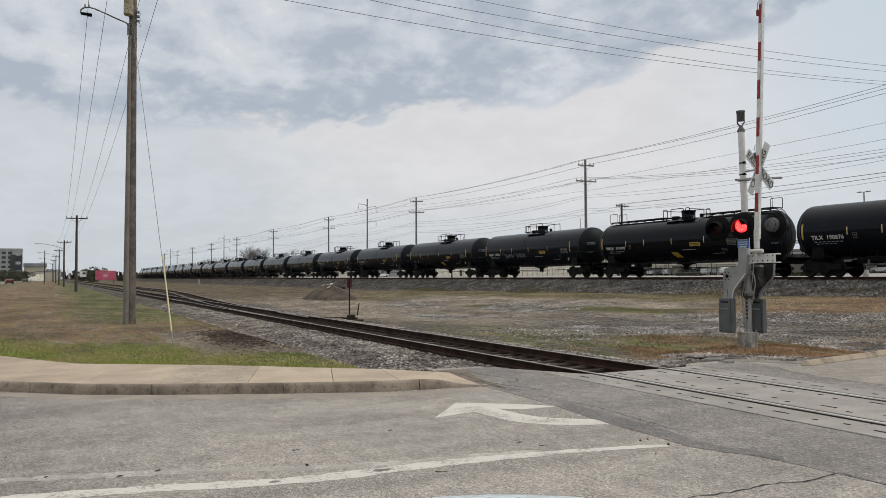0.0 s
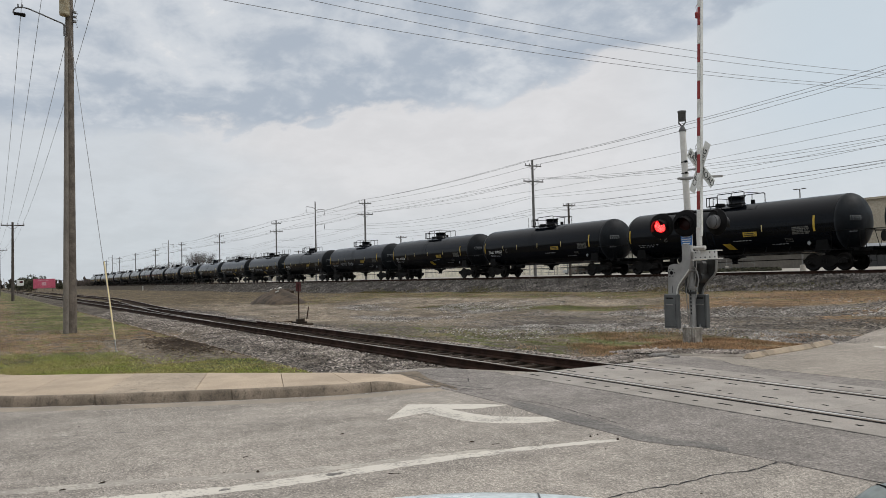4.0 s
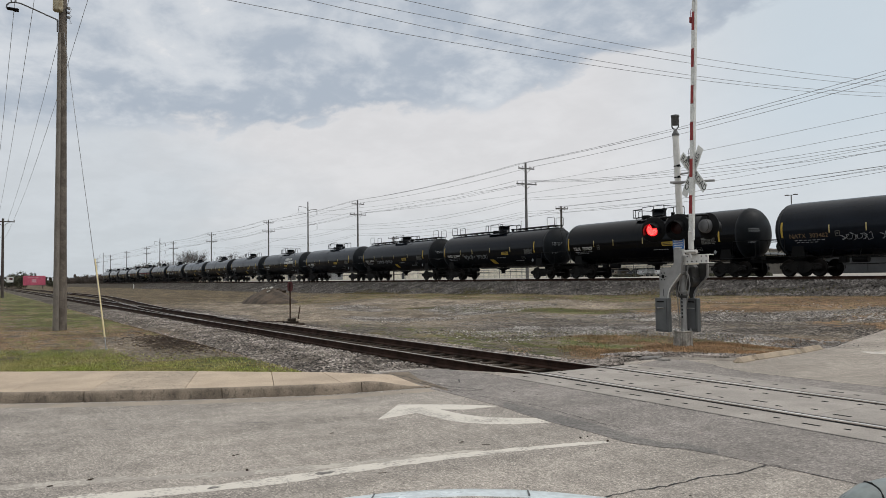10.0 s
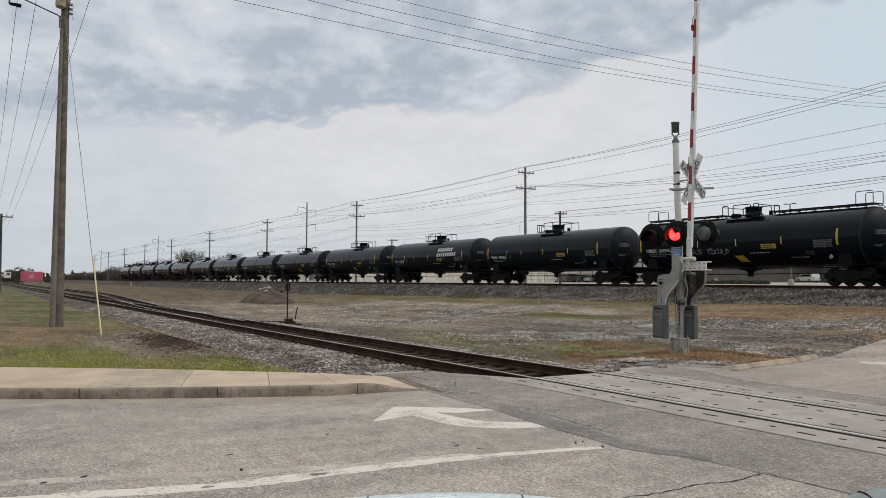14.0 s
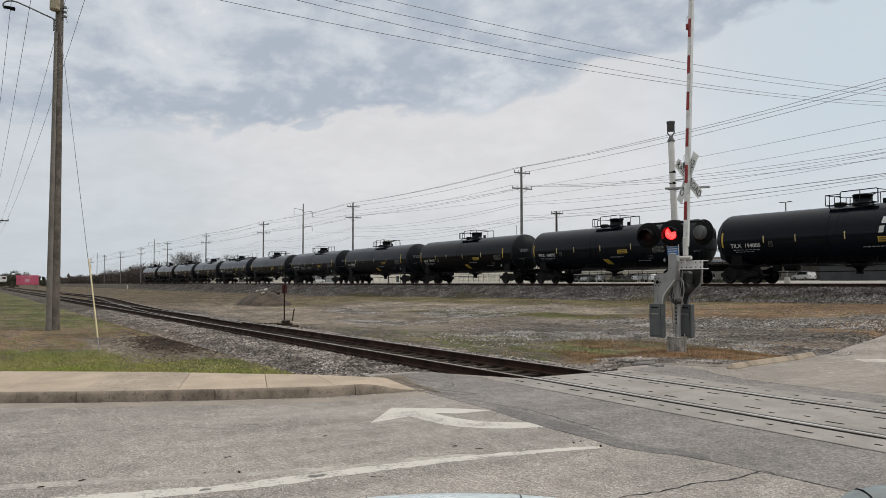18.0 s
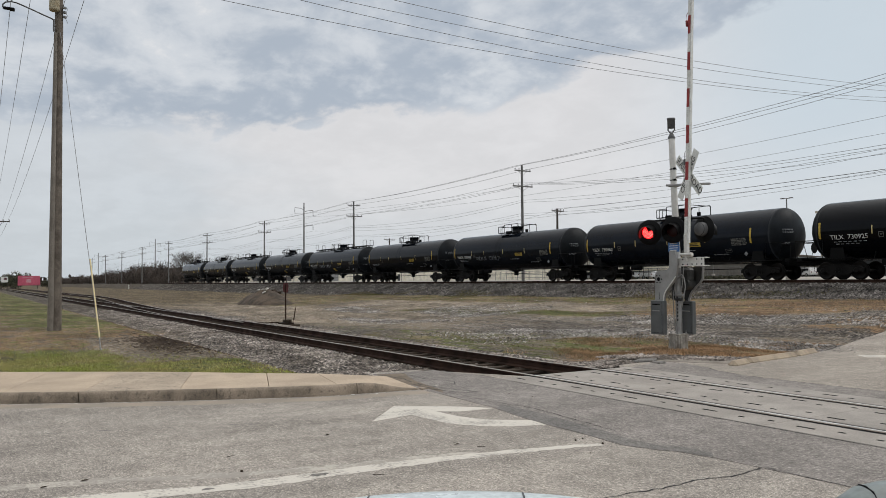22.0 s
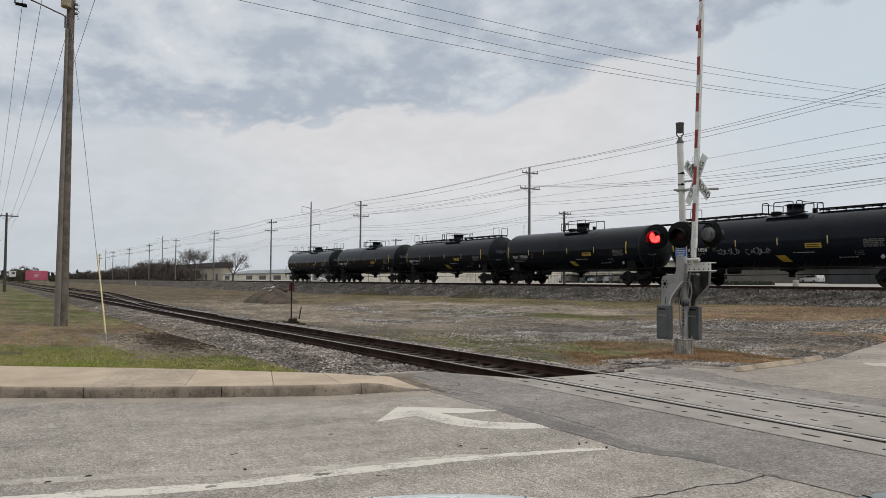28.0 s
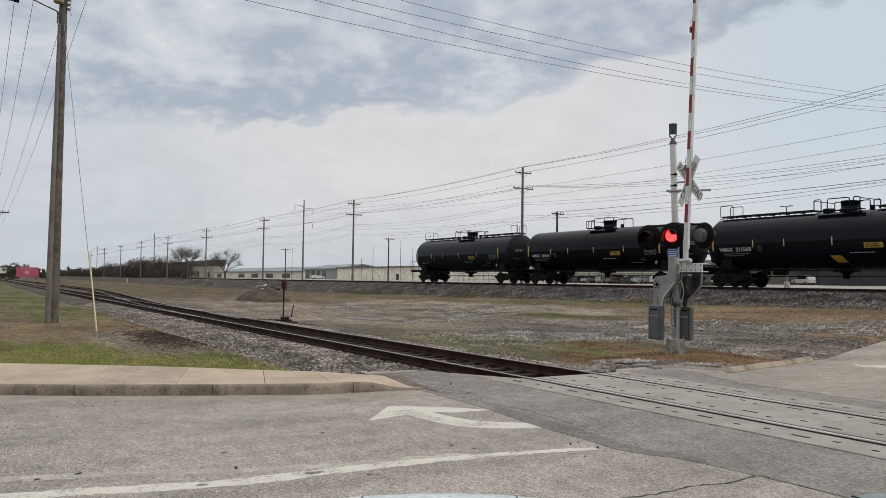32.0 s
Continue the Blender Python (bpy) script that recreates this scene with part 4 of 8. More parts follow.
# ---- railway ----
def rail_mesh(path, head=True):
    """Flat-bottomed rail swept along points whose z is the rail's top; returns the body and the polished head."""
    body, top = Mesh(), Mesh()
    prof = [(-0.07, -0.172), (-0.07, -0.160), (-0.012, -0.13), (-0.010, -0.045), (-0.036, -0.034), (-0.036, -0.006), (0.036, -0.006), (0.036, -0.034), (0.010, -0.045), (0.012, -0.13), (0.07, -0.160), (0.07, -0.172)]
    cap = [(-0.036, -0.006), (-0.026, 0.0), (0.026, 0.0), (0.036, -0.006)]
    for m, pr, closed in ((body, prof, True), (top, cap, False)):
        rows = []
        for i, p in enumerate(path):
            d = Vector(path[min(i + 1, len(path) - 1)]) - Vector(path[max(i - 1, 0)])
            side = Vector((-d.y, d.x, 0)).normalized()
            rows.append([Vector(p) + side * u + Vector((0, 0, z)) for u, z in pr])
        w = len(pr)
        m.add([p for r in rows for p in r], [(i * w + j, i * w + (j + 1) % w, (i + 1) * w + (j + 1) % w, (i + 1) * w + j) for i in range(len(rows) - 1) for j in range(w if closed else w - 1)])
        if closed:
            m.add(rows[0], [tuple(range(w))])
            m.add(rows[-1], [tuple(range(w))[::-1]])
    return body, top


def siding_z(x):
    return -0.02 * smooth01(-x, 60, 200)


def lay_rail(parent, path, label=""):
    b, t = rail_mesh(path)
    r = part("rail", b, RAIL_SIDE, parent, label)
    part("rail_head", t, RAIL_TOP, r)
    return r


def build_siding():
    track = tagged(new("siding_track"), "rusty siding track on timber ties crossing the road", "railway track", kind="structure")
    xs = [60, 20, 0, -10, -20, -40, -60, -90, -130, -200, -320, -500, -800]
    for y in (NEAR_RAIL, FAR_RAIL):
        r = lay_rail(track, [(x, y, 0.016 + siding_z(x)) for x in xs])
        part("polished_head", Mesh().box((1.9, y + 0.010, 0.0175), (24.4, 0.034, 0.006), 0.002), RAIL_SHINE, r, "rail head polished by tyres, with sheen put into its pale colour")
    # diverging route behind the switch
    div = lambda x: 4.3 * smooth01(-x, 31, 112)
    dx = list(np.linspace(-33, -118, 22)) + [-160, -250, -420]
    for y in (NEAR_RAIL + 0.09, FAR_RAIL - 0.02):
        lay_rail(track, [(x, y + div(x), 0.008 + siding_z(x)) for x in dx])
    rnd = random.Random(11)
    tie = Mesh().box((0, 0, 0), (0.22, 2.55, 0.16), 0.012).box((0, -0.75, 0.085), (0.18, 0.34, 0.012)).box((0, 0.75, 0.085), (0.18, 0.34, 0.012))
    base = part("tie", tie, TIE, track)
    x, first = -10.9, True
    while x > -95:
        o = base if first else new("tie", base.data)
        first = False
        o.parent = track
        k = div(x) if x < -50 else 0
        o.matrix_basis = pose(x, 8.8 + rnd.uniform(-0.04, 0.04), -0.248 + siding_z(x), 0, 0, rnd.uniform(-1, 1))
        if k > 1.2:
            p = new("tie", base.data)
            p.parent = track
            p.matrix_basis = pose(x + 0.2, 8.8 + k, -0.248 + siding_z(x), 0, 0, rnd.uniform(-2, 1))
        x -= 0.54 if x > -60 else 0.7
    # switch points and frog bars
    m = Mesh()
    for x0, y0, x1, y1 in ((-31, NEAR_RAIL + 0.06, -36, NEAR_RAIL + 0.11), (-31, FAR_RAIL - 0.14, -36, FAR_RAIL - 0.05), (-56, 9.38, -62, 9.42), (-56, 8.2, -62, 8.2)):
        m.tube([(x0, y0, -0.02), (x1, y1, -0.02)], 0.03, 4)
    part("switch_point", m, RAIL_TOP, track)
    # road crossing panels
    rs = random.Random(3)
    panels = tagged(new("level_crossing"), "grey concrete crossing panels between embedded rails", "crossing", kind="structure")
    for y0, y1 in ((7.34, NEAR_RAIL - 0.13), (NEAR_RAIL + 0.13, FAR_RAIL - 0.13), (FAR_RAIL + 0.13, 10.22)):
        x = -10.35
        while x < 14:
            l = 2.46
            m = Mesh().box((x + l / 2, (y0 + y1) / 2, -0.09), (l - 0.012, y1 - y0, 0.205), 0.008)
            pn = part("panel", m, PANEL, panels)
            sl = Mesh()
            for k in range(6):
                u, wd = 0.2 + k * 0.41 + rs.uniform(-0.06, 0.06), 0.21 if k % 3 == 0 else 0.075
                for vv in ((0.2, 0.8) if y1 - y0 > 1 else (0.5,)):
                    yy = y0 + (y1 - y0) * (vv + 0.10 * ((k % 2) - 0.5))
                    sl.box((x + u + 0.2 * vv, yy, 0.0145), (wd, 0.034, 0.003))
            part("bolt_slot", sl, RUBBER, pn)
            x += l
    for y in (NEAR_RAIL, FAR_RAIL):
        for dy in (-0.084, 0.084):
            part("rubber_seal", Mesh().box((1.85, y + dy, -0.044), (24.6, 0.092, 0.1)), RUBBER, panels)


build_siding()


def build_main():
    m = Mesh()
    xs = list(np.arange(-700, -120, 20.0)) + list(np.arange(-120, -10, 0.9)) + [0, 20, 60, 150, 300, 420]
    prof = [(33.2, None), (34.2, 0.25), (36.75, 1.24), (37.2, 1.30), (41.2, 1.30), (41.8, 1.24), (43.6, 0.7)]
    rows = []
    for x in xs:
        r = []
        for y, z in prof:
            zz = toe(x) - 0.12 if z is None else toe(x) + (1.30 - toe(x)) * (z - 0.05) / 1.25
            w = 0.05 * noise.noise((x * 0.9, y * 0.9, 1)) + 0.03 * noise.noise((x * 2.3, y * 2.3, 2))
            r.append((x, y + w * 3 + (1.3 * noise.noise((x * 0.16, 0, 7)) + 0.5 * noise.noise((x * 0.6, 0, 9)) if z is None else 0), zz + (w if z is None or z < 1.29 else 0)))
        rows.append(r)
    w = len(prof)
    m.add([p for r in rows for p in r], [(i * w + j, (i + 1) * w + j, (i + 1) * w + j + 1, i * w + j + 1) for i in range(len(rows) - 1) for j in range(w - 1)], True)
    tagged(part("embankment", m, BALLAST), "grey crushed-stone embankment of the main railway line", "embankment", kind="structure")
    track = tagged(new("main_track"), "main railway track on crushed stone", "railway track", kind="structure")
    for y in (MAIN_Y - 0.75, MAIN_Y + 0.75):
        lay_rail(track, [(x, y, MAIN_Z) for x in (420, 100, 0, -50, -100, -200, -400, -700)])
    m = Mesh()
    x = 20.0
    while x > -300:
        m.box((x, MAIN_Y, MAIN_Z - 0.25), (0.23, 2.6, 0.18), 0)
        x -= 0.55 if x > -130 else 1.1
    tagged(part("tie_row", m, TIE, track), kind="stuff")


build_main()


def scatter(name, mat, label, category, count, place, size, seed, flat=0.7):
    """Loose stones, each a cut octahedron, joined as one sheet of stuff."""
    rnd, m = random.Random(seed), Mesh()
    for _ in range(count):
        x, y, z = place(rnd)
        r = size * rnd.uniform(0.55, 1.5)
        a = rnd.uniform(0, 6.28)
        pts = []
        for k in range(4):
            rr = r * rnd.uniform(0.7, 1.25)
            pts.append((x + rr * math.cos(a + k * 1.571), y + rr * math.sin(a + k * 1.571), z + r * rnd.uniform(-0.1, 0.35)))
        q = r * rnd.uniform(0.5, 0.9)
        tx, ty = rnd.uniform(-0.3, 0.3) * r, rnd.uniform(-0.3, 0.3) * r
        pts += [(x + tx + q * math.cos(a + k * 1.571 + 0.5) * 0.6, y + ty + q * math.sin(a + k * 1.571 + 0.5) * 0.6, z + r * flat * rnd.uniform(0.7, 1.2)) for k in range(3)]
        m.add(pts, [(4, 5, 6), (0, 1, 4), (1, 5, 4), (1, 2, 5), (2, 3, 5), (3, 6, 5), (3, 0, 6), (0, 4, 6)])
    return tagged(part(name, m, mat), label, category, kind="stuff")


def island_material(mat, spread):
    """Tone by piece for joined stones and blades."""
    t = mat.node_tree
    b = t.nodes["Principled BSDF"]
    g = t.nodes.new("ShaderNodeNewGeometry")
    src = b.inputs["Base Color"].links[0].from_socket
    t.links.new(blend(t, 1.0, src, ramp(t, g.outputs["Random Per Island"], 0, 1, 1 - spread, 1 + spread, False), "MULTIPLY"), b.inputs["Base Color"])


for mt in (STONE, DARK_STONE, LOT_STONE, GRASS_BLADE, DRY_BLADE, TAN_BLADE, WEED_BLADE, TWIG, EVERGREEN):
    island_material(mt, 0.5 if "grass" in mt.name else 0.75)


def siding_spot(rnd):
    while True:
        x = -10.8 - 44 * rnd.random() ** 1.5
        y = rnd.choice((rnd.uniform(4.9, 7.9), rnd.uniform(8.2, 9.4), rnd.uniform(9.7, 11.9)))
        if rnd.random() < 0.25 and y < 8:
            y = rnd.uniform(5.4, 7.8)
        if x > -12.4 and y < 7.2:
            continue
        return x, y, gz(x, y) - 0.005


def slope_spot(rnd):
    x, y = -12 - 190 * rnd.random() ** 1.6, rnd.uniform(33.4, 37.2)
    z = toe(x) + (1.30 - toe(x)) * (np.interp(y, (33.2, 34.2, 36.75, 37.2), (-0.05, 0.2, 1.19, 1.25))) / 1.25
    return x, y, z - 0.02


def lot_spot(rnd):
    while True:
        x, y = -11 - 38 * rnd.random() ** 1.25, rnd.gauss(20.6, 3.4)
        if 12.5 < y < 30 and not (y < 16.6 and x > -12.8) and x < -10.3 - 0.4 * (y - 16.4) and x < (-13.1 if y > 21 else -11) and noise.noise((x * 0.1, y * 0.35, 6)) > (-0.1 if x > -25 else 0.08 + rnd.random() * 0.3):
            return x, y, gz(x, y) - 0.008


scatter("ballast_stones", STONE, "pale grey crushed stones beside the rails", "ballast", 42000, siding_spot, 0.030, 1)
scatter("embankment_stones", DARK_STONE, "grey crushed stones on the embankment slope", "ballast", 40000, slope_spot, 0.058, 2, 0.95)
scatter("lot_gravel", LOT_STONE, "loose grey gravel between the tracks", "gravel", 24000, lot_spot, 0.032, 3, 0.85)


def tufts(name, mat, label, count, place, height, width, seed, level=gz):
    rnd, m = random.Random(seed), Mesh()
    for _ in range(count):
        x, y = place(rnd)
        z = level(x, y) - 0.01
        h, a = height * rnd.uniform(0.4, 1.4), rnd.uniform(0, 3.14)
        dx, dy = math.cos(a) * width / 2, math.sin(a) * width / 2
        lx, ly = rnd.gauss(0, 0.4) * h, rnd.gauss(0, 0.4) * h
        m.add([(x - dx, y - dy, z), (x + dx, y + dy, z), (x + lx * 0.5 + dx * 0.6, y + ly * 0.5 + dy * 0.6, z + h * 0.6), (x + lx, y + ly, z + h)], [(0, 1, 2), (0, 2, 3)])
    return tagged(part(name, m, mat), label, "grass", kind="stuff")


def lawn_spot(rnd):
    while True:
        y = rnd.uniform(-2.5, 5.3)
        x = kerb_back(y) - 0.02 - abs(rnd.gauss(0, 2.2))
        thin = noise.noise((x * 0.8, y * 1.1, 31)) + 0.6 * noise.noise((x * 2.6, y * 2.6, 37))
        if not (-23 < x < -15.5 and 2.7 < y < 4.8 and rnd.random() < 0.75) and rnd.random() < 1.1 - smooth01(y, 2.6, 4.9) * 1.0 and thin > rnd.uniform(-0.75, 0.15):
            return x, y


def lawn_far(rnd):
    while True:
        y = rnd.uniform(-5, 5.4)
        x = -13.5 - 50 * rnd.random() ** 1.5 if y > 2 else -17 - 50 * rnd.random() ** 1.5
        g, v, d, p = zones(x, y)
        if d - g > rnd.uniform(-0.3, 0.5):
            return x, y


def island_spot(rnd):
    while True:
        x, y = -10.1 - 11 * rnd.random() ** 2.0, rnd.gauss(14.9, 2.2)
        if 11.5 < y < 20 and not (x > -11.2 and (y < 12.4 or y > 15.2)) and not (y > 15.2 and x > -11.5 - 0.4 * (y - 15.2)) and x < -9.75 - 0.11 * (y - 12) and noise.noise((x * 0.35, y * 0.7, 12)) > rnd.uniform(-0.15, 0.3) and x + 0.55 * (y - 13.5) > -16.5 - 2 * rnd.random() and math.hypot(x + 12.5, y - 13.97) > 0.26:
            return x, y


def strip_spot(rnd):
    while True:
        x, y = rnd.uniform(-75, -13), rnd.uniform(22, 33.6)
        g, v, d, p = zones(x, y)
        if max(g, d) > rnd.uniform(0.35, 0.8) and noise.noise((x * 0.3, y * 0.9, 2)) > rnd.uniform(-0.5, 0.4):
            return x, y


def green_spot(rnd):
    while True:
        x, y = rnd.uniform(-60, -14), rnd.choice((rnd.uniform(12, 18), rnd.uniform(21, 34.2)))
        if (zones(x, y)[0] > rnd.uniform(0.3, 0.7) or y > 32.4) and noise.noise((x * 0.25, y * 0.8, 22)) > rnd.uniform(-0.1, 0.35):
            return x, y


tufts("lawn_grass", GRASS_BLADE, "short green lawn grass behind the pavement", 38000, lawn_spot, 0.034, 0.018, 5)
tufts("straw_grass", TAN_BLADE, "straw-coloured dead blades in the green lawn", 7000, lawn_spot, 0.032, 0.016, 25)
tufts("winter_grass", TAN_BLADE, "thin brown-green winter grass on the verge", 16000, lawn_far, 0.035, 0.02, 6)
tufts("dry_grass", DRY_BLADE, "dry orange-brown grass round the crossing signal", 30000, island_spot, 0.052, 0.013, 7)
tufts("dry_grass", TAN_BLADE, "dry grass strip below the embankment", 11000, strip_spot, 0.055, 0.022, 8)
tufts("low_weeds", WEED_BLADE, "low olive-green weeds on dirt between the tracks", 6000, green_spot, 0.06, 0.024, 18)
def slope_z(x, y):
    return max(gz(x, y), toe(x) + (1.30 - toe(x)) * float(np.interp(y, (33.2, 34.2, 36.75, 37.2), (-0.05, 0.2, 1.19, 1.25))) / 1.25)


def toe_spot(rnd):
    while True:
        x, y = -14 - 60 * rnd.random() ** 1.2, rnd.gauss(33.6, 0.8)
        if 32 < y < 36 and noise.noise((x * 0.14, y * 0.4, 51)) > rnd.uniform(0.0, 0.3):
            return x, y


tufts("toe_weeds", WEED_BLADE, "green weeds along the embankment foot", 9000, toe_spot, 0.10, 0.03, 19, slope_z)
scatter("dead_leaves", LITTER, "dark dead leaves and twigs on bare soil", "leaf litter", 2400, lambda r: (lambda x, y: (x, y, gz(x, y)))(r.gauss(-20.2, 1.5), r.gauss(4.15, 0.36)), 0.03, 12, 0.35)
tufts("weeds", WEED_BLADE, "low green weeds among dry grass", 2600, lambda r: island_spot(r), 0.04, 0.014, 14)
scatter("kerb_end_gravel", LOT_STONE, "loose grit and dirt round the end of the island kerb", "gravel", 420, lambda r: (lambda x, y: (x, y, 0.0 if x > -10.6 else gz(x, y)))(r.gauss(-10.55, 0.3), r.gauss(16.2, 0.5)), 0.018, 16, 0.5)
def island_edge(r):
    x = r.uniform(-11.9, -10.0)
    y = 11.1 + (x + 11.6) * 0.76 + abs(r.gauss(0.1, 0.38))
    return x, y, max(gz(x, y), 0.018)


scatter("pebbles", STONE, "grey pebbles between the asphalt edge and the dry grass", "gravel", 5200, island_edge, 0.026, 27, 0.8)
scatter("edge_gravel", STONE, "crushed stones spilled along the asphalt edge", "gravel", 2600, lambda r: (lambda x, y: (x, y, max(gz(x, y), -0.02 if x > -11.5 else -1)))(r.gauss(-11.9, 0.9), r.choice((r.gauss(11.6, 0.4), r.gauss(5.9, 0.25)))), 0.024, 15)



# ---- leaves, twigs and scraps on the road ----
def small_bits():
    rnd = random.Random(61)
    for x, y, l in ((-6.9, 0.51, 0.06), (-6.95, 0.81, 0.07), (-7.15, -0.03, 0.04), (-7.6, 3.2, 0.05), (-6.46, 4.08, 0.06)):
        a = rnd.uniform(0.8, 2.2)
        c, sn = math.cos(a), math.sin(a)
        pts = [(-1, 0, 0.004), (-0.4, 0.32, 0.012), (0.4, 0.28, 0.015), (1, 0, 0.008), (0.4, -0.28, 0.013), (-0.4, -0.32, 0.008), (0, 0, 0.005)]
        m = Mesh().add([(x + (u * c - w * sn) * l / 2, y + (u * sn + w * c) * l / 2, z) for u, w, z in pts], [(6, i, (i + 1) % 6) for i in range(6)])
        tagged(part("dead_leaf", m, LITTER), "small curled brown dead leaf on asphalt", "leaf", "dead leaves on the road")
    for x, y, l, a in ((-7.16, 2.06, 0.08, 1.9), (-6.23, 4.21, 0.085, 1.2), (-5.8, 2.9, 0.1, 1.0)):
        d = Vector((math.cos(a), math.sin(a), 0)) * l / 2
        p = Vector((x, y, 0.008))
        tagged(part("twig", Mesh().tube([p - d, p + Vector((0.008, 0.004, 0.004)), p + d], 0.004, 5, 0.002), LITTER), "thin dark twig lying on asphalt", "twig", "twigs on the road")
    for x, y, r in ((-6.55, 1.98, 0.014), (-5.97, 5.17, 0.012), (-5.99, 5.28, 0.009), (-5.71, 5.29, 0.014), (-8.9, 6.5, 0.01), (-8.5, 6.6, 0.009)):
        tagged(part("dirt_clod", Mesh().lathe([(r * 0.5, 0), (r, r * 0.35), (r * 0.85, r * 0.9), (r * 0.3, r * 1.25)], (x, y, 0.001), "z", 7, False), LITTER), "small dark dirt clod on asphalt", "clod", "dirt clods on the road")
    for x, y, z, l in ((-10.06, 4.63, 0.004, 0.06), (-9.95, 4.95, 0.004, 0.04), (-31.4, -0.07, gz(-31.4, -0.07) + 0.03, 0.16)):
        m = Mesh().add([(x - l / 2, y - l / 3, z), (x + l / 2, y - l / 4, z + 0.006), (x + l / 2.3, y + l / 3, z + 0.015), (x - l / 2.2, y + l / 3.5, z + 0.004)], [(0, 1, 2, 3)])
        m.add([(a, b, c - 0.002) for a, b, c in m.v], [(3, 2, 1, 0)])
        tagged(part("paper_scrap", m, WHITE_SIGN), "small crumpled white paper scrap", "litter", "paper scraps")
    for x, y, sx, sy, a in ((-11.0, 11.35, 0.42, 0.22, 0.3), (-11.4, 11.6, 0.3, 0.2, 1.0), (-10.55, 11.2, 0.34, 0.16, -0.2)):
        tagged(part("asphalt_chunk", Mesh().box((x, y, max(gz(x, y), -0.03) + 0.025), (sx, sy, 0.07), 0.02, Euler((0.12, -0.1, a)).to_matrix()), TAR), "broken dark asphalt chunk beside the crossing", "rubble", "asphalt chunks")


small_bits()

# ---- the train ----
R_TANK, Z_TANK, HALF = 1.53, 2.53, 8.22


def tank_patch(x0, x1, z0, z1, off=0.006, slant=0.0):
    """A thin sheet laid on the tank's near side between two heights."""
    m = Mesh()
    n = 5
    r = R_TANK + off
    rows = []
    for i in range(n + 1):
        z = z0 + (z1 - z0) * i / n
        h = z - Z_TANK
        y = -math.sqrt(max(r * r - h * h, 0.01))
        s = slant * i / n
        rows += [(x0 + s, y, z), (x1 + s, y, z)]
    m.add(rows, [(2 * i, 2 * i + 1, 2 * i + 3, 2 * i + 2) for i in range(n)], True)
    return m


def build_truck(parent, x):
    """A two-axle truck with side frames, springs and turning wheelsets."""
    tr = part("truck", Mesh().box((0, 0, 0.62), (0.42, 2.1, 0.26), 0.04).box((0, 0, 0.80), (0.7, 0.7, 0.14), 0.03), TRUCK_STEEL, parent)
    tr.matrix_basis = pose(x, 0, 0)
    frame_poly = [(-1.25, 0.40), (-1.25, 0.58), (-1.05, 0.66), (-0.55, 0.72), (-0.3, 0.82), (0.3, 0.82), (0.55, 0.72), (1.05, 0.66), (1.25, 0.58), (1.25, 0.40), (0.72, 0.40), (0.42, 0.22), (-0.42, 0.22), (-0.72, 0.40)]
    for s in (-1, 1):
        m = Mesh().prism(frame_poly, s * 1.0 - 0.08, s * 1.0 + 0.08, lambda u, w, h: (u, h, w))
        for ax in (-0.89, 0.89):
            m.lathe([(0.10, -0.06), (0.15, -0.02), (0.15, 0.05), (0.09, 0.10)], (ax, s * 1.06, 0.457), "y", 12)
        part("side_frame", m, TRUCK_STEEL, tr)
        sp = Mesh()
        for dx in (-0.16, 0.0, 0.16):
            for k in range(4):
                sp.lathe([(0.055, 0), (0.07, 0.015), (0.055, 0.03)], (dx, s * 1.06, 0.34 + k * 0.07), "z", 8)
        part("spring", sp, BLACK_STEEL, tr)
    for ax in (-0.89, 0.89):
        m = Mesh().tube([(0, -1.0, 0), (0, 1.0, 0)], 0.075, 10)
        for s in (-1, 1):
            prof = [(0.10, s * 0.64), (0.14, s * 0.66), (0.20, s * 0.70), (0.36, s * 0.73), (0.42, s * 0.70), (0.485, s * 0.685), (0.487, s * 0.715), (0.458, s * 0.73), (0.455, s * 0.81), (0.40, s * 0.82), (0.36, s * 0.79), (0.22, s * 0.78), (0.13, s * 0.84), (0.09, s * 0.84)]
            m.lathe(prof if s > 0 else prof[::-1], (0, 0, 0), "y", 28)
        w = part("wheelset", m, WHEEL_STEEL, tr)
        w.matrix_parent_inverse = Matrix.Translation((ax, 0, 0.457))
    return tr


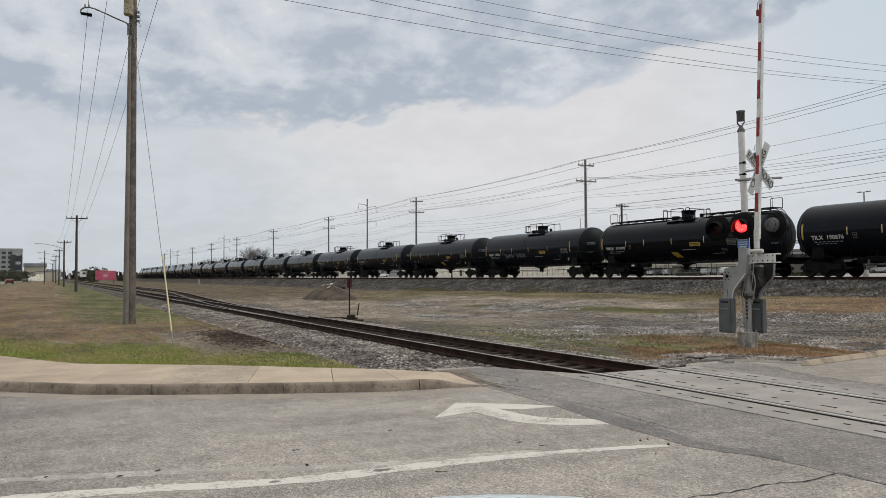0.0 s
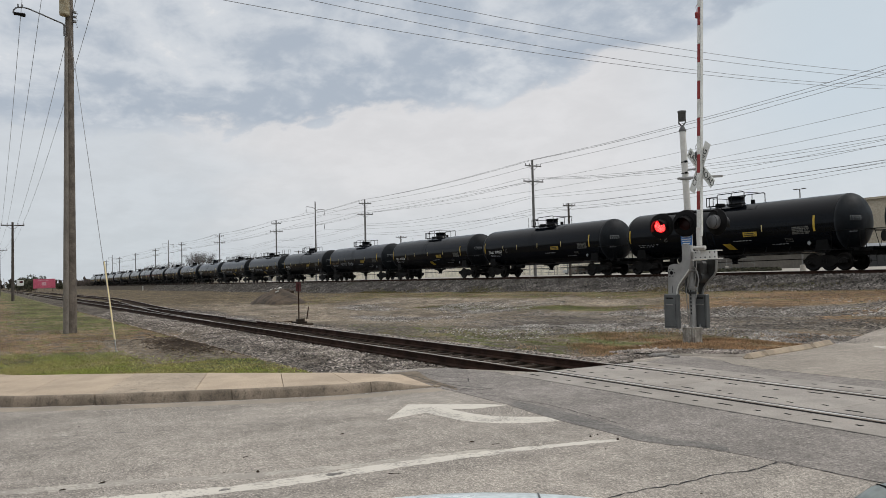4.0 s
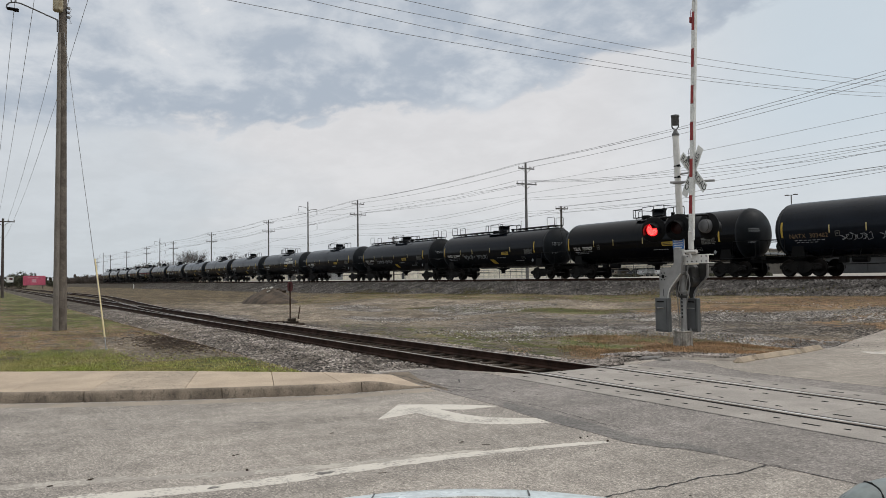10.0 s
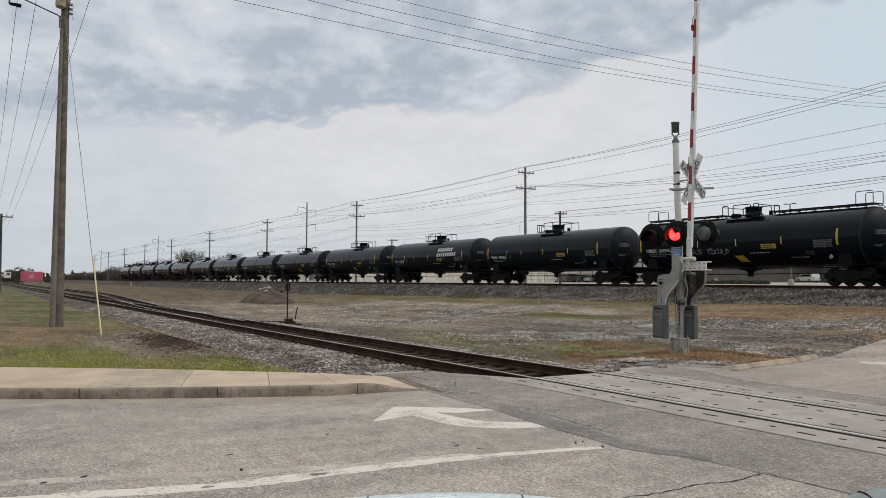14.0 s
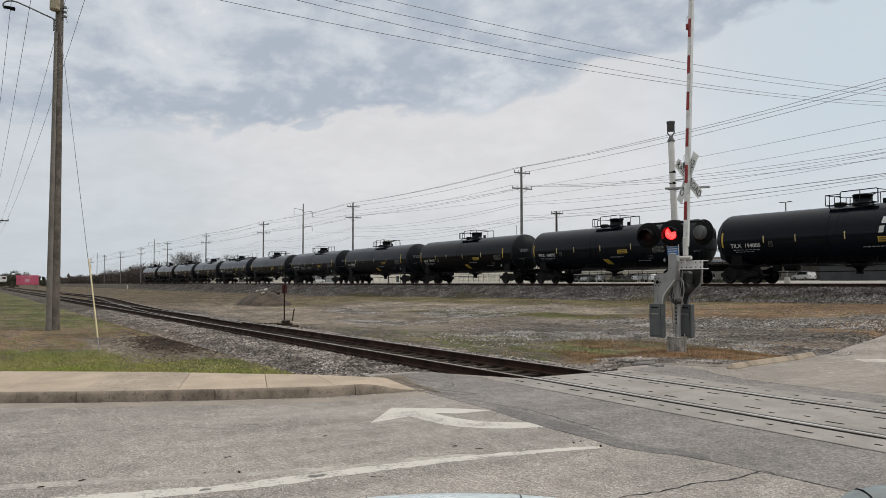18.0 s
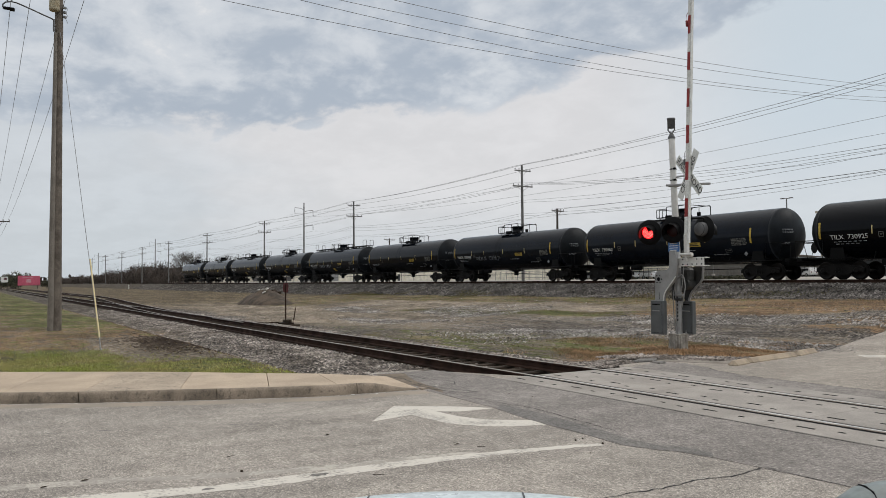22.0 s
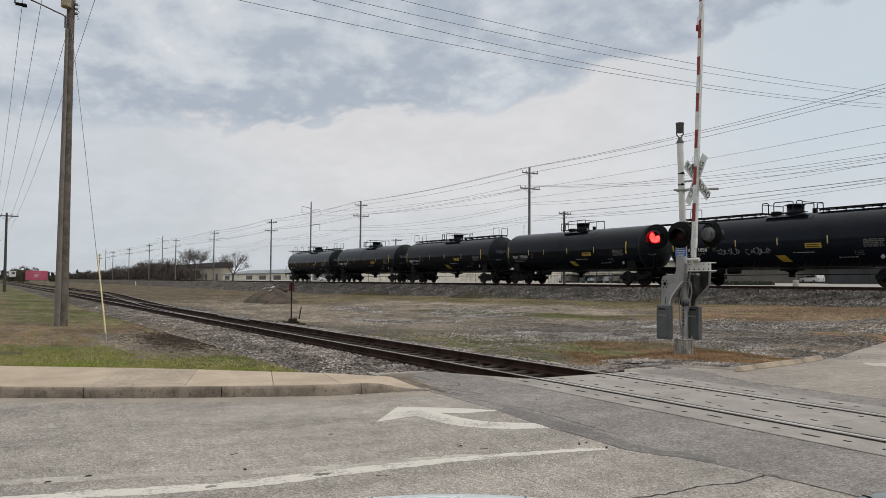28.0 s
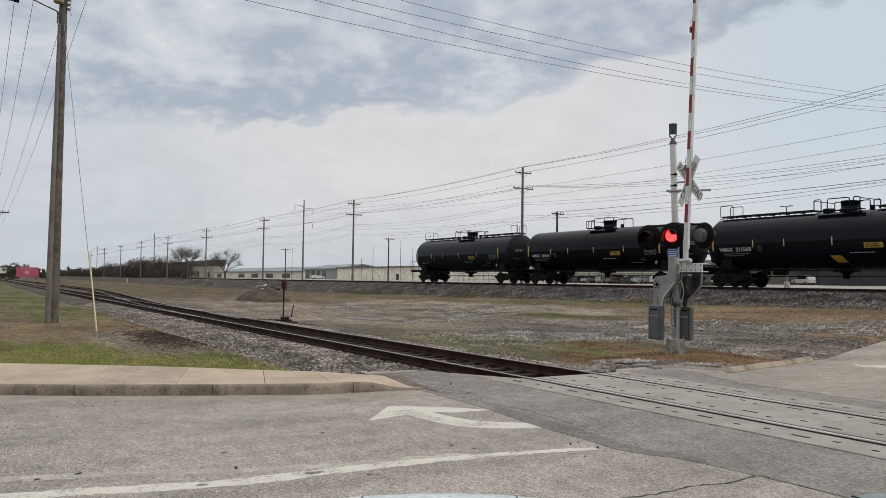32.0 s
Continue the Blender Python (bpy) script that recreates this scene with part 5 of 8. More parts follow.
def build_tank_car(walkway):
    """A bulk-liquid tank car with its rear end towards -x; the origin lies on the rails under its middle."""
    label = "black tank car with full-length roof walkway and yellow markings" if walkway else "black tank car with roof housing and short railed platform"
    car = thing("tank_car", pose(0, 0, 0), label, "tank car", "cars of the train")
    hd = 0.78
    part("tank", Mesh().lathe([(R_TANK, -HALF + hd), (R_TANK, 0), (R_TANK, HALF - hd)], (0, 0, Z_TANK), "x", 56), BLACK_PAINT, car)
    if not walkway:
        m = Mesh()
        for x in (-0.86, -0.36):
            m.lathe([(R_TANK - 0.02, x - 0.05), (R_TANK + 0.012, x - 0.045), (R_TANK + 0.012, x + 0.045), (R_TANK - 0.02, x + 0.05)], (0, 0, Z_TANK), "x", 56, False)
        part("tank_band", m, BLACK_PAINT, car)
    for s in (-1, 1):
        prof = [(max(R_TANK * math.sin(math.pi / 2 * i / 9), 0.01), s * (HALF - hd * (1 - math.cos(math.pi / 2 * i / 9)))) for i in range(10)]
        prof.append((R_TANK, s * (HALF - hd)))
        part("tank_head", Mesh().lathe(prof if s < 0 else prof[::-1], (0, 0, Z_TANK), "x", 56), HEAD_PAINT, car, "dusty black rounded tank end")
    for s in (-1, 1):
        part("draft_sill", Mesh().box((s * 7.5, 0, 0.93), (2.9, 0.55, 0.34), 0.03), BLACK_STEEL, car)
        part("bolster", Mesh().box((s * 6.55, 0, 1.10), (0.9, 2.3, 0.22), 0.04).box((s * 6.55, 0, 1.32), (0.7, 1.9, 0.3), 0.04), BLACK_STEEL, car)
        part("end_sill", Mesh().box((s * 8.55, 0, 1.05), (0.3, 2.9, 0.16), 0.02), BLACK_STEEL, car)
        for q in (-1, 1):
            part("saddle_plate", Mesh().prism([(s * 6.1, 0.98), (s * 7.0, 0.98), (s * 6.85, 1.75), (s * 6.25, 1.75)], q * 1.22 - 0.02, q * 1.22 + 0.02, lambda u, w, h: (u, h, w)), BLACK_STEEL, car)
    for s in (-1, 1):
        m = Mesh().box((s * 8.95, 0, 0.88), (0.34, 0.16, 0.2), 0.03).box((s * 9.05, 0.05, 0.88), (0.12, 0.26, 0.28), 0.04)
        part("coupler", m, TRUCK_STEEL, car)
    # long side pipe, brake gear and outlet
    m = Mesh()
    for q in (-1, 1):
        m.tube([(-8.3, q * 1.38, 1.08), (-5.6, q * 1.38, 1.08), (-5.4, q * 1.3, 1.0), (5.4, q * 1.3, 1.0), (5.6, q * 1.38, 1.08), (8.3, q * 1.38, 1.08)], 0.028, 6)
    m.tube([(-5.2, -0.2, 0.62), (5.2, -0.2, 0.66)], 0.025, 6)
    for x in (-4.6, -3.1, -1.6, 1.6, 3.1, 4.6):
        m.tube([(x, -1.3, 1.0), (x, -1.12, 1.4)], 0.018, 5)
    part("brake_pipe", m, BLACK_STEEL, car)
    m = Mesh().lathe([(0.36, 0.95), (0.34, 0.82), (0.2, 0.78), (0.16, 0.58), (0.2, 0.56), (0.2, 0.5)], (0, 0, 0), "z", 16).box((0, 0, 0.93), (1.1, 0.7, 0.12), 0.03)
    part("bottom_outlet", m, BLACK_STEEL, car)
    m = Mesh().tube([(-3.9, -0.5, 0.86), (-3.1, -0.5, 0.86)], 0.17, 12).box((-4.35, -0.6, 0.86), (0.45, 0.3, 0.34), 0.04)
    part("brake_cylinder", m, BLACK_STEEL, car)
    # roof housing
    m = Mesh().lathe([(0.52, 3.98), (0.52, 4.10), (0.46, 4.12), (0.46, 4.50), (0.50, 4.51), (0.50, 4.56), (0.44, 4.60), (0.1, 4.62)], (0.25, 0, 0), "z", 24)
    m.tube([(0.75, 0, 4.55), (0.92, 0, 4.57)], 0.03, 6)
    part("housing", m, BLACK_PAINT, car, "round valve housing on the roof")
    m = Mesh().lathe([(0.30, 4.0), (0.30, 4.22), (0.26, 4.26), (0.05, 4.27)], (-0.95, 0, 0), "z", 18)
    part("manway", m, BLACK_STEEL, car)
    part("vent_valve", Mesh().tube([(1.35, 0.1, 4.0), (1.35, 0.1, 4.3)], 0.12, 10), BLACK_STEEL, car)
    m = Mesh()
    for y in (-0.78, 0.78):
        m.box((0.1, y, 4.06), (2.6, 0.36, 0.045))
        for k in range(8):
            m.box((-1.1 + k * 0.34, y, 4.09), (0.03, 0.34, 0.03))
        for x in (-1.1, 1.2):
            m.tube([(x, y, 4.05), (x, y * 0.72, 3.70)], 0.022, 5)
    part("platform", m, BLACK_STEEL, car)
    for y in (-0.94, 0.94):
        m = Mesh()
        if walkway:
            for a, b in ((-1.2, -0.8), (-0.45, 0.75), (0.95, 1.3)):
                m = Mesh() if a == 0.95 else part("railing", Mesh().tube([(a, y, 4.05), (a, y, 4.62), (a + 0.06, y, 4.68), (b - 0.06, y, 4.68), (b, y, 4.62), (b, y, 4.05)], 0.027, 6), BLACK_STEEL, car) and Mesh()
                m.tube([(a, y, 4.05), (a, y, 4.62), (a + 0.06, y, 4.68), (b - 0.06, y, 4.68), (b, y, 4.62), (b, y, 4.05)], 0.027, 6)
        else:
            m.tube([(-0.38, y, 4.05), (-0.38, y, 4.66), (-0.32, y, 4.72), (1.5, y, 4.74), (1.56, y, 4.68), (1.56, y, 4.05)], 0.027, 6).tube([(0.65, y, 4.05), (0.65, y, 4.73)], 0.023, 5)
            q = Mesh().tube([(-1.2, y, 4.05), (-1.2, y, 4.60), (-0.38, y, 4.60)], 0.027, 6).tube([(-0.98, y, 4.60), (-0.98, y, 4.05)], 0.023, 5).tube([(-0.7, y, 4.05), (-0.7, y, 4.45), (-0.66, y, 4.5), (-0.42, y, 4.5)], 0.023, 5)
            part("railing", q, BLACK_STEEL, car)
        part("railing", m, BLACK_STEEL, car)
    for x, z in ((-1.2, 4.62), (1.3, 4.62)) if walkway else ((-1.2, 4.60), (1.56, 4.70)):
        part("railing", Mesh().tube([(x, -0.94, z), (x, 0.94, z)], 0.023, 5), BLACK_STEEL, car)
    if walkway:
        for a, b in ((-7.6, -1.6), (1.8, 7.6)):
            m = Mesh().box(((a + b) / 2, -0.42, 4.20), (b - a, 0.06, 0.05)).box(((a + b) / 2, 0.42, 4.20), (b - a, 0.06, 0.05)).box(((a + b) / 2, 0, 4.215), (b - a, 0.8, 0.02))
            x = a + 0.2
            while x < b:
                m.box((x, -0.42, 4.12), (0.05, 0.05, 0.14)).box((x, 0.42, 4.12), (0.05, 0.05, 0.14)).box((x, 0, 4.15), (0.06, 0.9, 0.05))
                x += 0.95
            part("walkway", m, BLACK_STEEL, car)
        for s in (-1, 1):
            for y in (-0.45, 0.45):
                m = Mesh().tube([(s * 7.6, y, 4.2), (s * 7.6, y, 4.78), (s * 7.54, y, 4.84), (s * 6.76, y, 4.84), (s * 6.7, y, 4.78), (s * 6.7, y, 4.2)], 0.021, 6)
                part("end_rail", m, BLACK_STEEL, car)
            m = Mesh()
            for y in (-0.24, 0.24):
                m.tube([(s * 7.6, y, 4.2)] + [(s * (HALF - 0.72 + 0.86 * math.sin(a)), y, Z_TANK + 1.62 * math.cos(a)) for a in np.linspace(0.25, 1.9, 8)] + [(s * 8.45, y, 1.1)], 0.018, 5)
            for a in np.linspace(0.3, 1.9, 9):
                m.tube([(s * (HALF - 0.72 + 0.86 * math.sin(a)), -0.24, Z_TANK + 1.62 * math.cos(a)), (s * (HALF - 0.72 + 0.86 * math.sin(a)), 0.24, Z_TANK + 1.62 * math.cos(a))], 0.014, 5)
            part("ladder", m, BLACK_STEEL, car)
    for s in (-1, 1):
        m = Mesh()
        m.tube([(s * 8.75, -1.45, 1.1), (s * 8.75, -1.45, 2.05), (s * 8.75, 1.45, 2.05), (s * 8.75, 1.45, 1.1)], 0.02, 6)
        for y in (-1.45, 1.45):
            m.tube([(s * 7.2, y, 1.1), (s * 7.2, y, 2.05), (s * 8.75, y, 2.05)], 0.02, 6)
            m.tube([(s * 8.3, y, 2.05), (s * 8.05, y, 1.1)], 0.016, 5)
            m.tube([(s * 8.62, y, 1.08), (s * 8.62, y, 0.45), (s * 8.25, y, 0.45), (s * 8.25, y, 1.08)], 0.016, 5)
        part("safety_rail", m, BLACK_STEEL, car)
        m = Mesh().box((s * 8.35, 0, 1.145), (0.75, 2.9, 0.03))
        m.lathe([(0.28, 0), (0.30, 0.02), (0.28, 0.04)], (s * 8.6, 0.9, 1.75), "x", 16)
        part("end_platform", m, BLACK_STEEL, car)
    for x in (-6.55, 6.55):
        build_truck(car, x)
    # reflective strips and stencils
    for x, z0, z1 in ((-7.3, 2.1, 2.95), (6.3, 2.1, 2.95)):
        part("reflector", tank_patch(x - 0.06, x + 0.06, z0, z1), YELLOW, car, "tall yellow reflective strip")
    for x in (-4.55, -2.6, 0.15, 3.1):
        part("reflector", tank_patch(x - 0.032, x + 0.032, 2.25, 2.66), PALE_TICK, car)
    part("placard", tank_patch(1.8, 2.75, 2.04, 2.30), YELLOW, car, "yellow lettered panel").data.name = "placard"
    bars = Mesh()
    for k, wd in enumerate((0.9, 0.8)):
        q = tank_patch(1.87, 1.87 + wd * 0.85, 2.09 + k * 0.10, 2.14 + k * 0.10, 0.010)
        bars.add(q.v, q.f, True)
    part("placard_print", bars, BLACK_INK, car)
    rnd, bars = random.Random(70 + walkway), Mesh()
    for k in range(5):
        x = 4.98
        while x < 5.95:
            wd = rnd.choice((0.07, 0.11, 0.16, 0.22))
            q = tank_patch(x, min(x + wd, 6.05), 2.0 + k * 0.085, 2.06 + k * 0.085)
            bars.add(q.v, q.f, True)
            x += wd + rnd.choice((0.02, 0.03, 0.06))
    part("data_stencil", bars, GREY_MARK, car)
    box = Mesh()
    for x0, x1, z0, z1 in ((4.42, 4.86, 1.80, 1.82), (4.48, 4.92, 1.62, 1.64), (4.44, 4.47, 1.62, 1.82), (4.86, 4.89, 1.62, 1.82), (4.54, 4.80, 1.70, 1.74)):
        q = tank_patch(x0, x1, z0, z1)
        box.add(q.v, q.f, True)
    part("framed_mark", box, GREY_MARK, car)
    bars = Mesh()
    for x0, n, z in ((-6.6, 7, 1.90), (-6.5, 5, 1.79)):
        for k in range(n):
            q = tank_patch(x0 + k * 0.26, x0 + k * 0.26 + 0.17, z, z + 0.035)
            bars.add(q.v, q.f, True)
    for x0, n, z in ((3.5, 5, 1.5), (1.0, 6, 1.80)):
        for k in range(n):
            q = tank_patch(x0 + k * 0.22, x0 + k * 0.22 + 0.16, z, z + 0.045)
            bars.add(q.v, q.f, True)
    tagged(part("stencil", bars, SCRAWL, car), kind="stuff")
    bars = Mesh()
    for z, h, y1 in ((2.78, 0.07, -0.30), (2.68, 0.032, -0.36), (2.61, 0.032, -0.45), (2.05, 0.03, -0.6), (1.99, 0.03, -0.7)):
        y = -1.02
        while y < y1:
            wd = rnd.choice((0.05, 0.07, 0.10))
            rr = math.hypot(y, z - Z_TANK) / R_TANK
            bars.box((HALF - 0.78 + 0.78 * math.sqrt(max(1 - rr * rr, 0)) + 0.01, y + wd / 2, z), (0.02, wd, h))
            y += wd + rnd.choice((0.018, 0.03, 0.07))
    tagged(part("head_stencil", bars, SCRAWL, car), kind="stuff")
    m = Mesh()
    for x0, x1, z0, z1 in ((-4.25, -4.0, 2.30, 2.33), (-4.25, -4.0, 2.05, 2.08), (-4.25, -4.22, 2.05, 2.33), (-4.03, -4.0, 2.05, 2.33), (-4.17, -4.08, 2.17, 2.23)):
        q = tank_patch(x0, x1, z0, z1)
        m.add(q.v, q.f, True)
    part("square_mark", m, GREY_MARK, car)
    m = Mesh().prism([(0, -0.13), (0.13, 0), (0, 0.13), (-0.13, 0)], -0.01, 0.01, lambda u, w, h: (5.85 + u, -1.30 + h, 1.50 + w))
    part("hazard_placard", m, SCRAWL, car, "white diamond placard")
    return car


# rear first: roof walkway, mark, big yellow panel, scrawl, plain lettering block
CARS = (
    (1, "", 0, 0), (0, "VMSX  330641", 0, 0), (1, "VMSX  311503", 1, 0), (0, "TILX  730408", 1, 0), (1, "VMSX  311898", 1, 1), (0, "", 0, 0), (0, "VMSX  300932", 0, 1),
    (0, "TILX  730462", 1, 0), (0, "TILX  730925", 1, 0), (0, "TILX  730955", 1, 0), (0, "TILX  194005", 0, 2), (0, "VMSX  300892", 0, 0), (1, "VMSX  310962", 1, 1),
    (1, "VMSX  310449", 1, 1), (0, "TILX  730929", 0, 0), (0, "NATX  303482", 0, 1), (0, "TILX  730528", 1, 0), (0, "TILX  730557", 0, 0), (0, "", 1, 0), (0, "VMSX  300861", 0, 1),
    (1, "VMSX  310910", 1, 0), (0, "TILX  190876", 0, 0))
PITCH = 17.8


def build_train():
    kinds = (build_tank_car(False), build_tank_car(True))
    train = []
    for k, (walkway, mark, panel, scrawl) in enumerate(CARS):
        first = kinds[walkway] not in train
        car = kinds[walkway] if first else copy_thing(kinds[walkway], pose(0, 0, 0))
        train.append(car)
    for k, (car, (walkway, mark, panel, scrawl)) in enumerate(zip(train, CARS)):
        z = 2.14
        tilt = math.degrees(math.asin((z - Z_TANK) / R_TANK))
        y = -math.sqrt(R_TANK ** 2 - (z - Z_TANK) ** 2) - 0.012
        if mark:
            whole = lettering("reporting_mark", mark, 0.335, DULL_MARK if mark[0] == "N" else WHITE_MARK, car, pose(-5.75, y, z, 90 - tilt), 0.003, 1.06)
            if " " in mark:
                # two words, two parts: cut at the widest space
                xs = sorted(v.co.x for v in whole.data.vertices)
                cut = max((q - p, (p + q) / 2) for p, q in zip(xs[:-1], xs[1:]))[1]
                number = new("car_number", whole.data.copy())
                number.parent, number.matrix_basis = car, whole.matrix_basis.copy()
                for ob, side in ((whole, 1), (number, -1)):
                    bm = bmesh.new()
                    bm.from_mesh(ob.data)
                    bmesh.ops.delete(bm, geom=[v for v in bm.verts if (v.co.x - cut) * side > 0], context="VERTS")
                    bm.to_mesh(ob.data)
                    bm.free()
        if panel:
            part("yellow_panel", tank_patch(0.45 if not walkway else 0.15, 1.0 if not walkway else 0.75, 1.34, 1.70, 0.008, -0.25), YELLOW, car, "slanted yellow warning panel")
        if scrawl == 1:
            rnd, m = random.Random(50 + k), Mesh()
            for g in range(2):
                x0, n = (-3.9 if g == 0 else -1.9), 6
                pts = []
                for i in range(n * 9):
                    a, c = i * 0.75 + rnd.uniform(-0.5, 0.5), i // 9
                    zz = 1.98 + (0.10 + 0.09 * ((c * 7 + g + k) % 3) / 2) * math.sin(a) + rnd.uniform(-0.04, 0.04)
                    xx = x0 + c * 0.27 + 0.13 * math.cos(a * (1 + (c + k) % 2)) + (i % 9) * 0.02
                    pts.append((xx, -math.sqrt((R_TANK + 0.012) ** 2 - (zz - Z_TANK) ** 2), zz))
                m.tube(pts, 0.013, 4)
            part("scrawl", m, SCRAWL, car, "pale sprayed scrawl")
        if scrawl == 2:
            bars = Mesh()
            for z0, n, x0 in ((2.93, 7, 1.98), (2.48, 9, 1.86)):
                for i in range(n):
                    q = tank_patch(x0 + i * 0.385, x0 + i * 0.385 + 0.24, z0, z0 + 0.33, 0.008, 0.06)
                    bars.add(q.v, q.f, True)
            part("owner_lettering", bars, WHITE_MARK, car, "bold white lettering block")
    return train


TRAIN = build_train()


# ---- crossing signal ----
def build_signal():
    sig = thing("crossing_signal", pose(-12.42, 13.97, 0.0), "silver railroad crossing signal mast with raised gate and red lights", "crossing signal")
    m = Mesh()
    a, b = 0.165, 0.145
    m.add([(-0.10 + sx * a, sy * a, -0.35) for sx, sy in ((-1, -1), (1, -1), (1, 1), (-1, 1))] + [(-0.08 + sx * b, sy * b, 0.31) for sx, sy in ((-1, -1), (1, -1), (1, 1), (-1, 1))], [(0, 1, 5, 4), (1, 2, 6, 5), (2, 3, 7, 6), (3, 0, 4, 7), (4, 5, 6, 7), (3, 2, 1, 0)])
    m.box((-0.08, 0, 0.325), (0.32, 0.32, 0.03), 0.008)
    base = part("foundation", m, FOUNDATION, sig, "flared cast mast base with ribs")
    for sx, sy in ((-0.6, -1), (0.6, -1), (1, -0.6), (1, 0.6)):
        part("rib", Mesh().prism([(-0.02, -0.3), (0.02, -0.3), (0.02, 0.30), (-0.02, 0.30)], 0.0, 0.022, (lambda u, w, h, sx=sx, sy=sy: (-0.09 + sx * 0.155 + u, -0.158 - h, w)) if sy == -1 else (lambda u, w, h, sx=sx, sy=sy: (0.062 + h, sy * 0.155 + u, w))), FOUNDATION, base)
    for sx, sy in ((-1, -1), (1, -1), (1, 1)):
        part("anchor_bolt", Mesh().lathe([(0.02, 0.34), (0.02, 0.37), (0.01, 0.375), (0.01, 0.41)], (-0.08 + sx * 0.12, sy * 0.12, 0), "z", 6), GALV, base)
    part("mast", Mesh().tube([(-0.062, 0, 1.86), (-0.08, 0, 2.4), (-0.167, 0, 4.9)], 0.078, 16, 0.072), SILVER_PAINT, sig)
    part("mast_base_pipe", Mesh().tube([(-0.046, 0, 0.33), (-0.062, 0, 1.88)], 0.072, 16), GALV, sig)
    m = Mesh()
    for k in range(7):
        m.box((-0.028, -0.0735, 0.66 + k * 0.085), (0.04, 0.004, 0.05))
    part("number_strip", m, BLACK_INK, sig)
    b = Mesh().lathe([(0.078, 5.13), (0.088, 5.145), (0.088, 5.32), (0.096, 5.325), (0.096, 5.365), (0.02, 5.37)], (-0.172, 0, 0), "z", 20)
    bell = part("bell", b, BELL_GREY, sig, "grey crossing bell on top of the mast")
    m = Mesh().lathe([(0.084, 4.88), (0.086, 4.915), (0.06, 4.96), (0.04, 5.01), (0.03, 5.03)], (-0.168, 0, 0), "z", 18)
    for sx, sy in ((-1, -0.6), (1, 0.6)):
        m.tube([(-0.17 + sx * 0.018, sy * 0.018, 5.02), (-0.17 + sx * 0.065, sy * 0.065, 5.09), (-0.17 + sx * 0.062, sy * 0.062, 5.15)], 0.016, 6)
    part("bell_yoke", m, BELL_GREY, bell)
    # crossbuck
    for q, (ang, words) in enumerate(((-45, "RAIL   ROAD"), (57, "CROSSING"))):
        rot = pose(0.431, -0.13 - 0.02 * q, 3.95, 0, 0, -14) @ pose(0, 0, 0, 90) @ pose(0, 0, 0, 0, 0, ang)
        bl = part("crossbuck_blade", Mesh().box((0, 0, 0), (1.22, 0.225, 0.006), 0.002), WHITE_SIGN, sig, "white crossbuck blade with black letters")
        bl.matrix_basis = rot
        if q == 0:
            lettering("lettering", "RAIL", 0.20, BLACK_INK, bl, pose(-0.36, 0, 0.006), 0.001)
            lettering("lettering", "ROAD", 0.20, BLACK_INK, bl, pose(0.36, 0, 0.006), 0.001)
        else:
            lettering("lettering", "CROSSING", 0.20, BLACK_INK, bl, pose(0, 0, 0.006), 0.001, 0.95)
    m = Mesh().box((0.33, -0.06, 3.748), (1.27, 0.05, 0.05), 0.01, Matrix.Rotation(0.075, 3, "Y")).box((-0.12, 0, 3.775), (0.22, 0.20, 0.06), 0.02).box((0.20, -0.09, 3.95), (0.36, 0.03, 0.035), 0.008)
    part("cross_arm", m, GALV, sig)
    for z in (4.16, 3.90):
        part("mast_band", Mesh().lathe([(0.08, z - 0.012), (0.083, z), (0.08, z + 0.012)], (-0.138, 0, 0), "z", 16).box((-0.03, -0.075, z), (0.07, 0.04, 0.05), 0.01), BLACK_STEEL, sig, "dark clamp band")
    # lamp units: two face the road users here, two face away
    m = Mesh().tube([(-0.92, -0.05, 2.99), (-0.08, 0.04, 2.99), (0.44, 0.28, 2.99), (0.47, 0.30, 2.97), (0.47, 0.30, 2.86)], 0.024, 8).box((-0.09, 0, 2.97), (0.22, 0.22, 0.14), 0.03)
    for x, y, z in ((-0.76, -0.12, 2.73), (0.008, -0.14, 2.74)):
        m.tube([(x, y + 0.05, 2.98), (x, y + 0.05, z + 0.1)], 0.03, 8)
    part("lamp_bracket", m, SIGNAL_BLACK, sig)
    for x, y, z, s in ((-0.76, -0.16, 2.712, -1), (0.008, -0.20, 2.723, -1), (0.42, 0.36, 2.735, 1)):
        unit = part("lamp_unit", Mesh().lathe([(0.10, 0.20), (0.15, 0.16), (0.17, 0.02), (0.30, 0.012), (0.305, 0.0), (0.30, -0.012), (0.16, -0.012)], (0, 0, 0), "y", 28), SIGNAL_BLACK, sig, "black round signal lamp with visor")
        unit.matrix_basis = pose(x, y, z, 0, 0, 21 if s < 0 else 177)
        m = Mesh()
        arc = [math.radians(a) for a in range(-30, 211, 10)]
        n = len(arc)
        inner = [(0.165 * math.cos(a), -0.012, 0.165 * math.sin(a)) for a in arc]
        outer = [(0.178 * math.cos(a), -0.29 + 0.07 * abs(math.cos(a)), 0.178 * math.sin(a) - 0.06) for a in arc]
        m.add(inner + outer, [(i, i + 1, n + i + 1, n + i) for i in range(n - 1)], True)
        m.add([(p[0] * 1.04, p[1], p[2] * 1.04 + 0.003) for p in inner + outer], [(i, n + i, n + i + 1, i + 1) for i in range(n - 1)], True)
        part("visor", m, VISOR_BLACK, unit)
        part("lens", Mesh().lathe([(0.155, -0.013), (0.14, -0.03), (0.08, -0.045), (0.01, -0.05)], (0, 0, 0), "y", 24), LENS_DARK, unit, "dark red glass lens")
